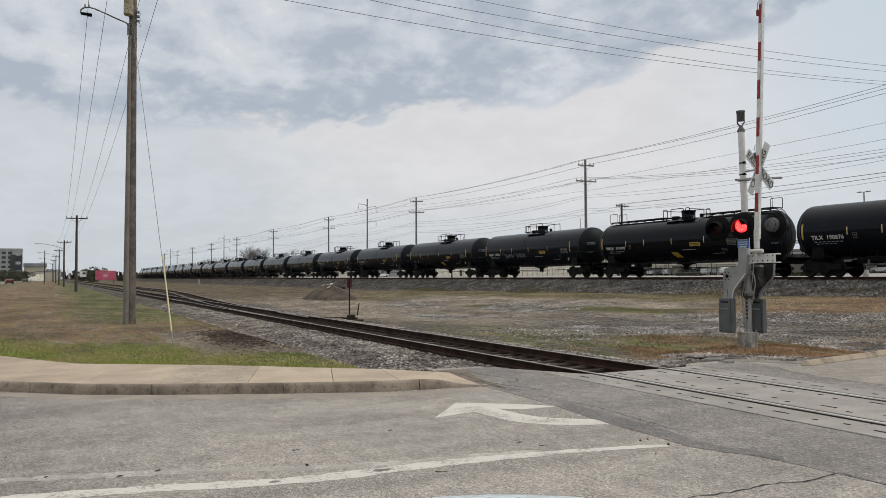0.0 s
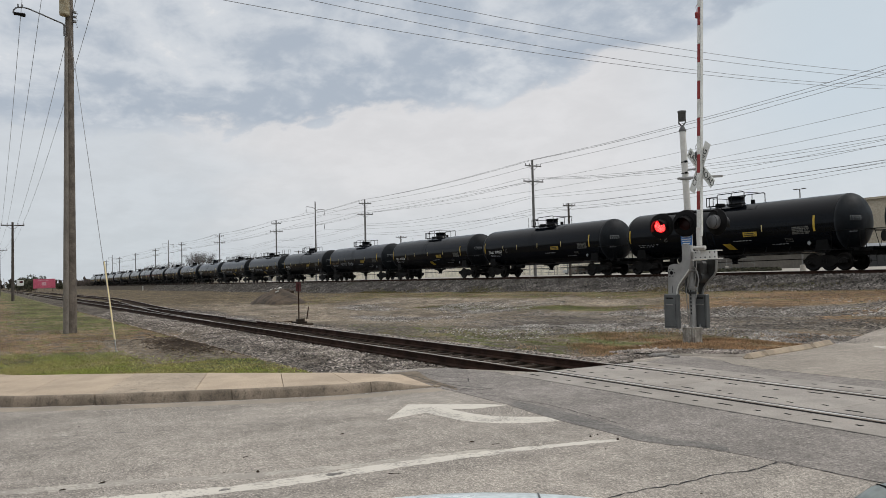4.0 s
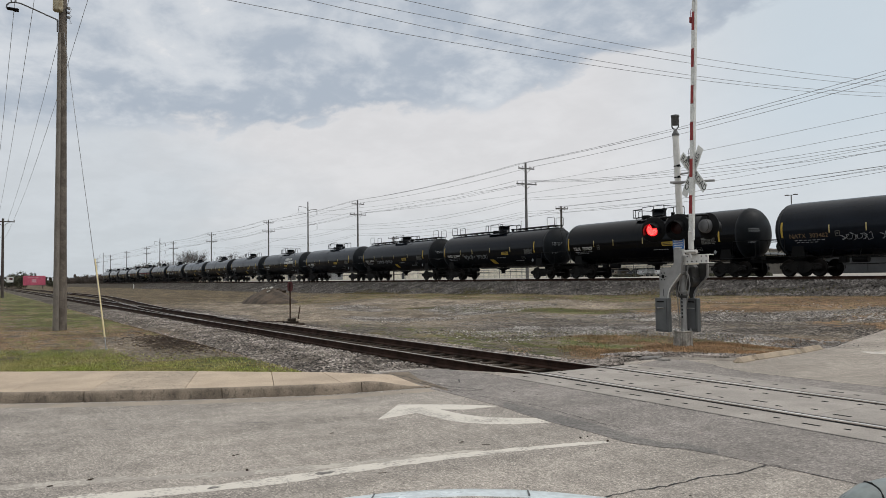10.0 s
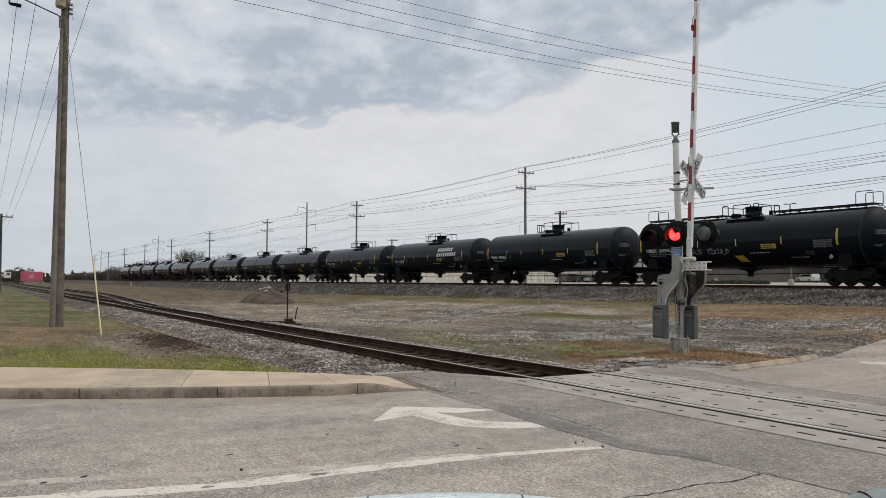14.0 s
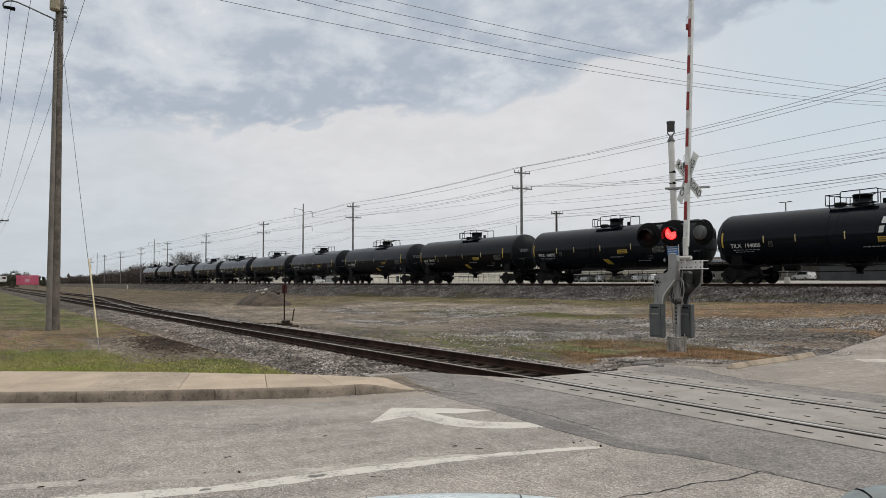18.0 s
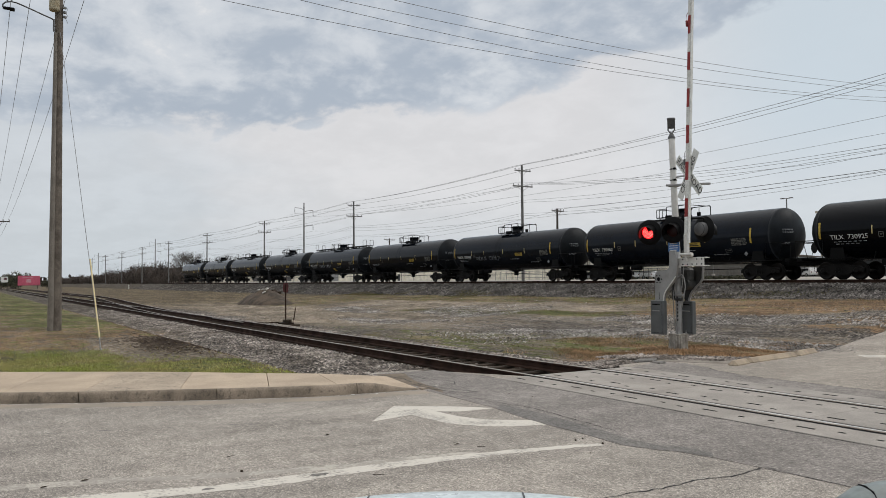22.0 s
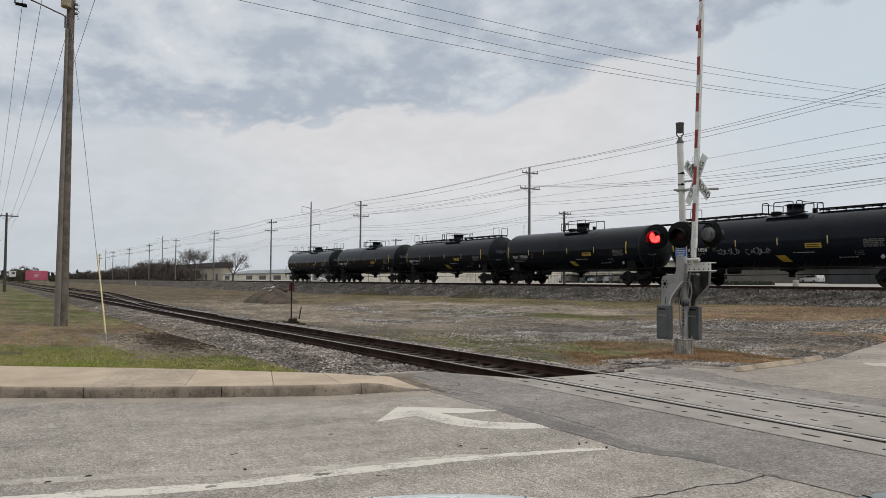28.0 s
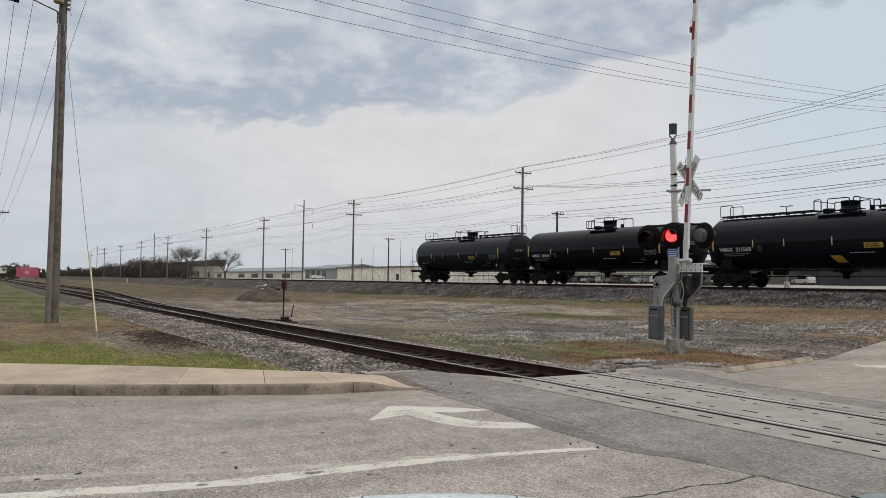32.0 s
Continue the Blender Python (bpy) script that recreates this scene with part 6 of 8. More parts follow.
        if s > 0:
            m = Mesh().lathe([(0.165, 0.013), (0.165, 0.09), (0.155, 0.15), (0.12, 0.20), (0.07, 0.222), (0.01, 0.228)], (0, 0, 0), "y", 24)
            part("lamp_back", m, LAMP_BACK, unit, "grey metal lamp back")
    # the lit glass shows as a disc with one sector dark
    fan = [(0, 0)] + [(0.150 * math.cos(a), 0.150 * math.sin(a)) for a in np.linspace(math.radians(118), math.radians(385), 27)]
    lit = part("lit_lens", Mesh().prism(fan, -0.020, 0.0, lambda u, w, h: (u, h, w)), LENS_LIT, sig, "glowing red lamp glass")
    m = Mesh()
    for ring, n in ((0.03, 6), (0.06, 12), (0.09, 18), (0.12, 24)):
        for k in range(n):
            a = 2 * math.pi * k / n + ring * 9
            if a % 6.283 > 2.15 or a % 6.283 < 0.35:
                m.box((ring * math.cos(a), -0.024, ring * math.sin(a)), (0.016, 0.01, 0.016))
    part("diode", m, LENS_CORE, lit)
    # gate mechanism with counterweight arms
    m = Mesh().box((0.46, -0.17, 1.985), (0.76, 0.03, 0.175), 0.006).box((0.46, -0.10, 1.895), (0.76, 0.24, 0.02), 0.004).box((0.46, -0.06, 2.075), (0.70, 0.22, 0.02), 0.004)
    bolts = Mesh()
    for k in range(6):
        for z in (2.04, 1.93):
            if z < 2 or k in (0, 1, 4, 5):
                bolts.lathe([(0.015, -0.012), (0.015, 0.0)], (0.13 + k * 0.132, -0.186, z), "y", 8)
    br = part("gate_bracket", m, SILVER_PAINT, sig, "bolted silver gate arm bracket")
    tagged(part("bolt", bolts, SIGNAL_BLACK, br), kind="stuff")
    m = Mesh().box((0.10, 0.16, 1.68), (0.24, 0.22, 0.34), 0.05).lathe([(0.12, -0.14), (0.13, -0.1), (0.13, 0.1)], (0.10, 0.18, 1.48), "y", 18).tube([(-0.19, 0.06, 1.12), (-0.19, 0.06, 1.55)], 0.09, 14)
    part("gate_motor", m, MOTOR_GREY, sig, "dark weathered gate motor casing")
    arm_l = [(-0.036, 2.25), (0.12, 2.25), (0.187, 2.06), (0.182, 1.81), (0.15, 1.64), (0.06, 1.52), (-0.047, 1.42), (-0.15, 1.31), (-0.20, 1.22), (-0.223, 1.09), (-0.49, 1.085), (-0.485, 1.60), (-0.471, 1.73), (-0.43, 1.775), (-0.354, 1.795), (-0.12, 1.81), (-0.06, 1.85), (-0.039, 1.92)]
    ca = part("counterweight_arm", Mesh().prism(arm_l, -0.30, -0.24, lambda u, w, h: (u, h, w)), GALV, sig, "curved grey counterweight arm")
    m = Mesh().lathe([(0.03, -0.012), (0.045, -0.008), (0.045, 0.0)], (-0.37, -0.302, 1.60), "y", 12)
    for k in range(6):
        m.lathe([(0.014, -0.012), (0.014, 0.0)], (-0.37 + 0.09 * math.cos(k * 1.047), -0.302, 1.60 + 0.09 * math.sin(k * 1.047)), "y", 8)
    m.box((-0.36, -0.302, 1.22), (0.012, 0.004, 0.16))
    tagged(part("bolt", m, BLACK_STEEL, ca), kind="stuff")
    m = Mesh().tube([(0.16, -0.31, 1.66), (0.05, -0.31, 1.54), (-0.047, -0.31, 1.44), (-0.15, -0.31, 1.33), (-0.205, -0.31, 1.22), (-0.225, -0.31, 1.10)], 0.014, 6)
    part("arm_edge", m, SILVER_PAINT, ca, "bright worn edge of the arm")
    arm_r = [(-0.241, 1.867), (0.419, 1.871), (0.403, 1.592), (0.277, 1.462), (0.111, 1.309), (0.03, 1.16), (0.0, 1.05), (-0.10, 1.05), (-0.14, 1.25), (-0.25, 1.371)]
    # this plate's shadow is painted: darker material than the near arm
    cr = part("counterweight_arm", Mesh().prism(arm_r, 0.28, 0.32, lambda u, w, h: (u, h, w)), MOTOR_GREY, sig, "grey counterweight arm with shade put into its colour")
    part("arm_rim", Mesh().tube([(0.452, 0.26, 1.871), (0.43, 0.26, 1.60), (0.36, 0.26, 1.51), (0.256, 0.26, 1.428), (0.15, 0.26, 1.33), (0.072, 0.26, 1.234), (0.03, 0.26, 1.11), (0.022, 0.26, 0.83)], 0.026, 8), GALV, cr, "pale curved rim of the arm")
    for x, z0, z1, yy, wd in ((-0.33, 0.326, 1.105, -0.36, 0.40), (0.04, 0.323, 1.091, 0.22, 0.33)):
        cw = part("counterweight", Mesh().box((x, yy, (z0 + z1) / 2), (wd, 0.12, z1 - z0), 0.012), GREY_BOX, sig, "dark grey counterweight plates")
        for k in range(2):
            part("handle_slot", Mesh().box((x - 0.02, yy - 0.062, z1 - 0.09 - 0.15 * k), (0.22, 0.008, 0.02), 0.003).tube([(x - 0.12, yy - 0.075, z1 - 0.08 - 0.15 * k), (x + 0.08, yy - 0.075, z1 - 0.08 - 0.15 * k)], 0.01, 6), BLACK_STEEL if k == 0 else GALV, cw)
        part("plate_joint", Mesh().box((x, yy - 0.061, z0 + 0.04), (wd - 0.03, 0.004, 0.006)).box((x + wd / 2 - 0.045, yy - 0.061, (z0 + z1) / 2), (0.005, 0.004, z1 - z0 - 0.05)), BLACK_STEEL, cw)
    m = Mesh().tube([(0.055, -0.1, 1.70), (0.17, -0.13, 1.70), (0.235, -0.13, 1.62), (0.259, -0.12, 1.42), (0.183, -0.1, 1.164), (0.113, -0.09, 0.947)], 0.013, 6).tube([(-0.12, -0.05, 0.40), (-0.15, -0.07, 0.9), (-0.13, -0.09, 1.2), (-0.02, -0.10, 1.66)], 0.011, 6).tube([(0.22, -0.12, 1.88), (0.20, -0.13, 1.6), (0.12, -0.10, 1.3)], 0.010, 6)
    part("conduit", m, GALV, sig)
    for z0, z1, r in ((1.10, 1.16, 0.10), (1.20, 1.26, 0.095), (1.62, 1.66, 0.085)):
        part("mast_clamp", Mesh().lathe([(r - 0.01, z0), (r, (z0 + z1) / 2), (r - 0.01, z1)], (-0.05, 0, 0), "z", 14).box((0.06, -0.06, (z0 + z1) / 2), (0.16, 0.05, z1 - z0), 0.008), GALV if z0 > 1.15 else MOTOR_GREY, sig)
    # raised gate arm: bare socket, then red and white bands
    g = part("gate_arm", Mesh().box((0.405, -0.22, 2.40), (0.10, 0.10, 0.42), 0.015).box((0.42, -0.22, 2.14), (0.28, 0.14, 0.1), 0.03).tube([(0.30, -0.30, 2.15), (0.62, -0.30, 2.15)], 0.035, 8).tube([(0.42, -0.30, 2.15), (0.46, -0.28, 2.0)], 0.02, 6), SILVER_PAINT, sig, "red and white striped gate arm standing upright")
    z, k, ln = 2.59, 0, 0.412
    while z < 9.2:
        x = 0.395 + (z + ln / 2 - 2.2) * 0.047
        part("red_band" if k % 2 else "white_band", Mesh().box((x - 0.012, -0.22, z + ln / 2), (0.092 - 0.004 * (z - 2.5), 0.045, ln), 0.006, Matrix.Rotation(0.047, 3, "Y")), RED_STRIPE if k % 2 else WHITE_SIGN, g)
        z += ln
        k += 1
    part("edge_strip", Mesh().box((0.395 + (5.8 - 2.2) * 0.047 + 0.046, -0.205, 5.8), (0.03, 0.07, 6.8), 0.005, Matrix.Rotation(0.045, 3, "Y")), WHITE_SIGN, g, "pale side edge of the gate arm")
    for z, mt in ((4.24, GREY_BOX), (7.37, RED_STRIPE)):
        x = 0.395 + (z - 2.2) * 0.047 - 0.085
        part("gate_lamp", Mesh().box((x, -0.22, z), (0.05, 0.08, 0.14), 0.015).tube([(x, -0.22, z + 0.07), (x - 0.01, -0.22, z + 0.2), (x + 0.05, -0.22, z + 0.26)], 0.006, 5), mt, g)
    s = part("emergency_sign", Mesh().box((-0.055, -0.12, 2.338), (0.33, 0.008, 0.22), 0.003), BLUE_SIGN, sig, "small blue notice sign")
    m = Mesh()
    for k, wd in enumerate((0.2, 0.24, 0.22, 0.18)):
        m.box((-0.055, -0.126, 2.415 - k * 0.05), (wd * 1.15, 0.003, 0.018))
    part("sign_print", m, WHITE_SIGN, s)
    return sig, lit


SIGNAL, LIT = build_signal()


# ---- poles and wires ----
def span(a, b, sag, n=10):
    """A hanging wire between two points."""
    return [tuple(p + (q - p) * i / n - (4 * sag * (i / n) * (1 - i / n) if k == 2 else 0) for k, (p, q) in enumerate(zip(a, b))) for i in range(n + 1)]


def wire(pts, r=0.012, label="thin grey overhead wire strung between poles", group="overhead wires"):
    return tagged(part("overhead_wire", Mesh().tube(pts, r, 5, None, False), WIRE), label, "wire", group)


def insulator(m, x, y, z, h=0.22, r=0.06):
    m.lathe([(0.015, 0), (0.02, h * 0.25), (r, h * 0.35), (r * 0.6, h * 0.5), (r, h * 0.62), (r * 0.5, h * 0.85), (r * 0.4, h)], (x, y, z), "z", 8)


def street_pole():
    """The big wooden pole on the verge, with lamp, transformer and guy wire."""
    p = thing("utility_pole", pose(-27.65, 2.29, 0.0), "weathered grey-brown wooden utility pole with street lamp and transformer", "utility pole")
    part("pole", Mesh().tube([(0, 0.022, -0.3), (0, 0.025, 3), (0.0, 0.03, 7), (0, 0.035, 13.4)], 0.198, 20, 0.105), WOOD_POLE, p)
    part("cable_guard", Mesh().tube([(0.13, -0.118, 0.02), (0.125, -0.105, 3.0), (0.12, -0.085, 6.5), (0.115, -0.07, 9.7)], 0.10, 14, 0.052), CABLE_GUARD, p, "pale grey cable guard up the side of the pole")
    arm = part("lamp_arm", Mesh().tube([(0.15, -0.11, 10.05), (0.15, -0.19, 10.12), (0.15, -0.435, 10.20), (0.15, -0.80, 10.33), (0.15, -1.18, 10.454), (0.15, -1.336, 10.467), (0.15, -1.49, 10.425), (0.15, -1.565, 10.34), (0.15, -1.57, 10.25)], 0.024, 8).box((0.13, -0.13, 9.92), (0.06, 0.05, 0.40), 0.01), LAMP_BACK, p, "grey steel gooseneck lamp arm")
    part("lamp_head", Mesh().box((0.15, -1.40, 10.235), (0.15, 0.34, 0.075), 0.03).box((0.15, -1.30, 10.20), (0.12, 0.14, 0.05), 0.015), SIGNAL_BLACK, arm, "dark street lamp head under the gooseneck")
    m = Mesh()
    for dy in (-0.03, 0.03):
        m.lathe([(0.012, 0.0), (0.03, 0.02), (0.018, 0.05), (0.03, 0.07), (0.012, 0.1)], (0.15, -1.38 + dy * 2, 10.46), "z", 8)
    part("insulator", m, INSULATOR, arm)
    tr = part("transformer", Mesh().lathe([(0.12, 10.38), (0.15, 10.40), (0.155, 10.44), (0.15, 11.05), (0.16, 11.07), (0.16, 11.13), (0.07, 11.20)], (0.14, -0.12, 0), "z", 20), TRANSFORMER, p, "rust-streaked cream transformer can")
    m = Mesh()
    for dx in (-0.1, 0.1):
        insulator(m, 0.14 + dx * 0.7, -0.12, 11.16, 0.3, 0.05)
    part("bushing", m, INSULATOR, tr)
    c = part("crossarm", Mesh().box((0.18, 0, 12.85), (0.10, 2.7, 0.12), 0.015).tube([(0.2, -0.8, 12.8), (0.17, 0, 12.2)], 0.02, 6).tube([(0.2, 0.8, 12.8), (0.17, 0, 12.2)], 0.02, 6), WOOD_POLE, p)
    m = Mesh()
    for y in (-1.25, -0.62, 0.62, 1.25):
        insulator(m, 0.18, y, 12.91)
    part("insulator", m, INSULATOR, c)
    for z in (10.35, 10.5, 10.65):
        m = Mesh()
        m.lathe([(0.03, -0.04), (0.06, -0.03), (0.04, 0), (0.06, 0.03), (0.03, 0.04)], (0.1, 0.19, z - 0.1), "z", 8)
        m.box((0.05, 0.12, z - 0.1), (0.04, 0.14, 0.02)).tube([(0.1, 0.19, z - 0.1), (0.1, 0.28, z - 0.2 + (z - 10.5) * 0.6), (0.1, 0.22, z - 0.28)], 0.007, 5)
        part("spool_insulator", m, INSULATOR, p)
    return p


street_pole()
guy = thing("guy_wire", pose(-19.0, 2.53, 0.0), "steel guy wire with yellow plastic guard, anchored in grass", "guy wire")
part("strand", Mesh().tube([(-8.55, -0.18, 9.75), (0, 0, 0.05)], 0.008, 6), WIRE, guy)
part("guard", Mesh().tube([(-1.90, -0.02, 2.2), (-0.28, 0, 0.36)], 0.019, 8), YELLOW_GUARD, guy, "yellow plastic guy guard")
part("anchor_rod", Mesh().tube([(-0.28, 0, 0.36), (0.05, 0, -0.1)], 0.012, 6).lathe([(0.02, 0), (0.03, 0.02), (0.02, 0.05)], (-0.05, 0, 0.08), "z", 8), GALV, guy)

# wires across the road, from the big pole northwards
for zmin, curve, ymin, x in ((13.004, 0.00139, 23.0, -27.7), (12.58, 0.00125, 20.2, -27.7), (12.006, 0.00187, 24.3, -27.7), (11.669, 0.00128, 17.9, -27.7)):
    wire([(x, y, zmin + curve * (y - ymin) ** 2) for y in np.linspace(2.37, 64, 30)], 0.011)


m = Mesh()
insulator(m, 0, 0, 0, 0.2)
proto = part("insulator", m, INSULATOR)
INSULATOR_MESH = proto.data
bpy.data.objects.remove(proto)


def line_pole(x, y, height, mat, arms, label, lamp=0.0, lean=0.0, group=""):
    """A wooden line pole with crossarms (height, half width) and an optional lamp on a long arm."""
    base = gz(x, y)
    p = thing("utility_pole", pose(x, y, base - 0.05, 0, lean), label, "utility pole", group)
    h = height - base
    part("pole", Mesh().tube([(0, 0, 0), (0, 0, h)], 0.17, 10, 0.11), mat, p)
    for z, half in arms:
        zz = z - base
        c = part("crossarm", Mesh().box((0.12, 0, zz), (0.10, half * 2, 0.12), 0.01).tube([(0.12, -half * 0.6, zz), (0.1, 0, zz - 0.5)], 0.018, 5).tube([(0.12, half * 0.6, zz), (0.1, 0, zz - 0.5)], 0.018, 5), mat, p)
        for k in (-0.95, -0.45, 0.45, 0.95):
            o = new("insulator", INSULATOR_MESH)
            o.parent = c
            o.matrix_basis = pose(0.12, half * k, zz + 0.05)
    if lamp:
        part("lamp_arm", Mesh().tube([(0, -0.1, lamp - base), (0, -1.5, lamp - base + 0.5), (0, -3.4, lamp - base + 0.85), (0, -4.0, lamp - base + 0.85)], 0.04, 6).box((0, -4.2, lamp - base + 0.82), (0.25, 0.7, 0.12), 0.03), GALV, p, "grey street lamp on a long arm")
    return p


ROADSIDE = ((-98.2, 2.43, 8.9, 0), (-152, 1.8, 8.4, 6.9), (-205, 1.4, 8.6, 6.9), (-262, 0.9, 8.7, 6.9), (-330, 0.5, 8.8, 6.9), (-420, 0.0, 9.0, 0))
for x, y, z, lamp in ROADSIDE:
    line_pole(x, y, z, DARK_POLE, ((z - 0.35, 1.15),), "dark wooden utility pole with one crossarm on the verge", lamp, 0, "poles along the verge")
line_pole(-234, -1.9, 9.2, DARK_POLE, (), "plain dark wooden pole", 0, 0)
for k in (-0.95, -0.45, 0.45, 0.95):
    a = (-27.47, 2.37 + k * 1.3, 13.1)
    for (x, y, z, _) in ROADSIDE[:4]:
        b = (x + 0.12, y + k * 1.1, z - 0.1)
        wire(span(a, b, 0.75, 14), 0.010)
        a = b

LINE_X = (-22, -63.1, -103.9, -144.6, -186.9, -228.8, -269, -309, -350, -392)
for x in LINE_X:
    line_pole(x, 48, 13.4, GREY_POLE, ((12.8, 1.0), (11.2, 1.25)), "grey wooden line pole with two crossarms behind the railway", 0, 0, "poles behind the railway")
for dy, z, last in ((-0.9, 13.2, 0.92), (0.9, 13.0, 1.15), (0.0, 13.36, 0.74), (-1.15, 11.45, -1.8), (0.5, 11.45, -1.7), (1.15, 11.45, -2.0)):
    pts = []
    for a, b in zip(LINE_X[:-1], LINE_X[1:]):
        pts += span((a, 48 + dy, z + (last if a == -22 else 0)), (b, 48 + dy, z), 0.35 if a != -22 else 0.42 if z > 12 else 0.75, 8)[:-1]
    wire(pts, 0.016 if z > 12 else 0.013)
for z, sag in ((9.7, 0.6), (9.5, 0.75), (8.35, 0.6), (8.15, 0.7)):
    pts = []
    for a, b in zip(LINE_X[:-1], LINE_X[1:]):
        pts += span((a, 47.8, z), (b, 47.8, z), sag, 8)[:-1]
    wire(pts, 0.011, "thick grey telephone cable below the power wires")


def davit_pole(x, y, height):
    base = gz(x, y)
    p = thing("transmission_pole", pose(x, y, base - 0.05), "tall slim grey transmission pole with curved side arms", "utility pole", "transmission poles")
    h = height - base
    part("pole", Mesh().tube([(0, 0, 0), (0, 0, h)], 0.22, 10, 0.12), GREY_POLE, p)
    for z, s in ((h - 1.6, -1), (h - 2.1, 1), (h - 5.3, 1)):
        arm = part("side_arm", Mesh().tube([(0, 0, z), (0, s * 0.7, z + 0.35), (0, s * 2.0, z + 0.45), (0, s * 2.15, z + 0.35)], 0.06, 6), GREY_POLE, p)
        m = Mesh()
        insulator(m, 0, s * 2.1, z - 0.95, 1.25, 0.08)
        part("insulator", m, INSULATOR, arm)


TALL = (20, -160, -320, -480)
for x in TALL:
    davit_pole(x, 62, 18.9)
for dy, z in ((-2.1, 16.4), (2.1, 15.9), (2.1, 12.7)):
    pts = []
    for a, b in zip(TALL[:-1], TALL[1:]):
        pts += span((a, 62 + dy, z), (b, 62 + dy, z), 2.9 if a == 20 else 2.0, 14)[:-1]
    wire(pts, 0.015)
for x, y, z, half in ((-69.6, 58, 9.9, 0.9), (-135, 70, 10.0, 1.2), (-193, 70, 9.5, 1.2)):
    line_pole(x, y, z, DARK_POLE, ((z - 0.3, half),), "short dark wooden pole with one crossarm", 0, 0, "poles by the yard")
wire(span((-69.5, 58, 9.75), (20, 66, 12.5), 0.8, 14), 0.014)
wire(span((-69.5, 58.6, 9.75), (-135, 70, 9.8), 0.8, 14), 0.014)
wire(span((-69.5, 57.4, 9.75), (20, 64, 12.5), 1.0, 14), 0.014)


def lot_lamp(x, y, z):
    base = gz(x, y)
    p = thing("parking_lamp", pose(x, y, base - 0.05), "tall grey parking lamp with twin heads", "lamp post", "parking lamps")
    part("post", Mesh().tube([(0, 0, 0), (0, 0, z - base)], 0.09, 8, 0.06), GREY_POLE, p)
    part("footing", Mesh().lathe([(0.3, 0.0), (0.3, 0.8), (0.27, 0.84), (0.05, 0.85)], (0, 0, 0), "z", 14), CONCRETE_LOT, p, "pale concrete footing")
    part("lamp_bar", Mesh().box((0, 0, z - base), (0.9, 0.06, 0.06), 0.01), GREY_POLE, p)
    for s in (-1, 1):
        part("lamp_head", Mesh().box((s * 0.5, 0, z - base + 0.03), (0.40, 0.30, 0.08), 0.02), DARK_POLE, p)


lot_lamp(-51.75, 75, 10.2)
lot_lamp(-92, 112, 9.6)
lot_lamp(-77.3, 130, 13.5)
for x, y, z in ((-147.2, 70, 6.0), (-158, 78, 9.3), (-156, 84, 10.6), (-215, 80, 10.5), (-120, 90, 12.5), (-170, 95, 9.8)):
    p = thing("flagpole", pose(x, y, gz(x, y) - 0.05), "thin grey pole in the yard behind the railway", "pole", "thin yard poles")
    part("shaft", Mesh().tube([(0, 0, 0), (0, 0, z - gz(x, y))], 0.07, 8, 0.04), GREY_POLE, p)
    part("cap", Mesh().lathe([(0.09, 0), (0.1, 0.08), (0.03, 0.14)], (0, 0, z - gz(x, y)), "z", 8), GREY_POLE, p)

# ---- beside the siding ----
st = thing("switch_stand", pose(-32.5, 11.75, -0.27), "rusty switch stand with red target beside the siding", "switch stand")
part("base", Mesh().box((0.05, 0, 0.07), (0.42, 0.6, 0.08), 0.02).box((0.08, 0.02, 0.16), (0.26, 0.28, 0.14), 0.03).tube([(0.30, 0.1, 0.10), (0.30, 0.1, 0.24)], 0.06, 10), TIE, st)
part("mast", Mesh().tube([(0, 0, 0.15), (0, 0, 1.75)], 0.032, 8), RAIL_SIDE, st)
part("target", Mesh().prism([(-0.10, -0.2), (0.10, -0.2), (0.13, 0.0), (0.10, 0.2), (-0.10, 0.2), (-0.13, 0.0)], -0.006, 0.006, lambda u, w, h: (h, u, 1.62 + w)).prism([(-0.075, -0.24), (0.02, -0.27), (0.095, -0.2), (0.095, 0.16), (-0.095, 0.16), (-0.095, -0.16)], -0.006, 0.006, lambda u, w, h: (u, h, 1.60 + w)), RUST_RED, st, "faded dark red target plate")
part("lever", Mesh().tube([(0.3, 0.25, 0.2), (0.36, 0.32, 0.75)], 0.025, 8), RAIL_SIDE, st)
part("throw_rod", Mesh().tube([(0, -0.3, 0.12), (-0.1, -3.7, 0.12)], 0.02, 6), RAIL_SIDE, st)
for dx in (-0.22, 0.22):
    part("headblock_timber", Mesh().box((dx, -0.9, -0.03), (0.2, 2.9, 0.10), 0.012), TIE, st)

m = Mesh()
n = 30
rows = []
for j in range(n + 1):
    for i in range(n + 1):
        u, v = i / n * 2 - 1, j / n * 2 - 1
        x, y = -64.2 + u * 4.9, 21.3 + v * 1.9
        r = math.hypot(u, v)
        h = max(0, 1.42 * (1 - r) ** 0.8 + 0.26 * noise.noise((x * 0.7, y * 0.7, 4)) * (1 - r) + 0.05 * noise.noise((x * 3, y * 3, 1))) if r < 1 else 0
        rows.append((x, y, gz(x, y) - 0.06 + h))
m.add(rows, [(j * (n + 1) + i, j * (n + 1) + i + 1, (j + 1) * (n + 1) + i + 1, (j + 1) * (n + 1) + i) for j in range(n) for i in range(n)], True)
tagged(part("dirt_mound", m, DIRT_PILE), "low brown dirt heap with broken concrete on top", "dirt heap")
rnd = random.Random(9)
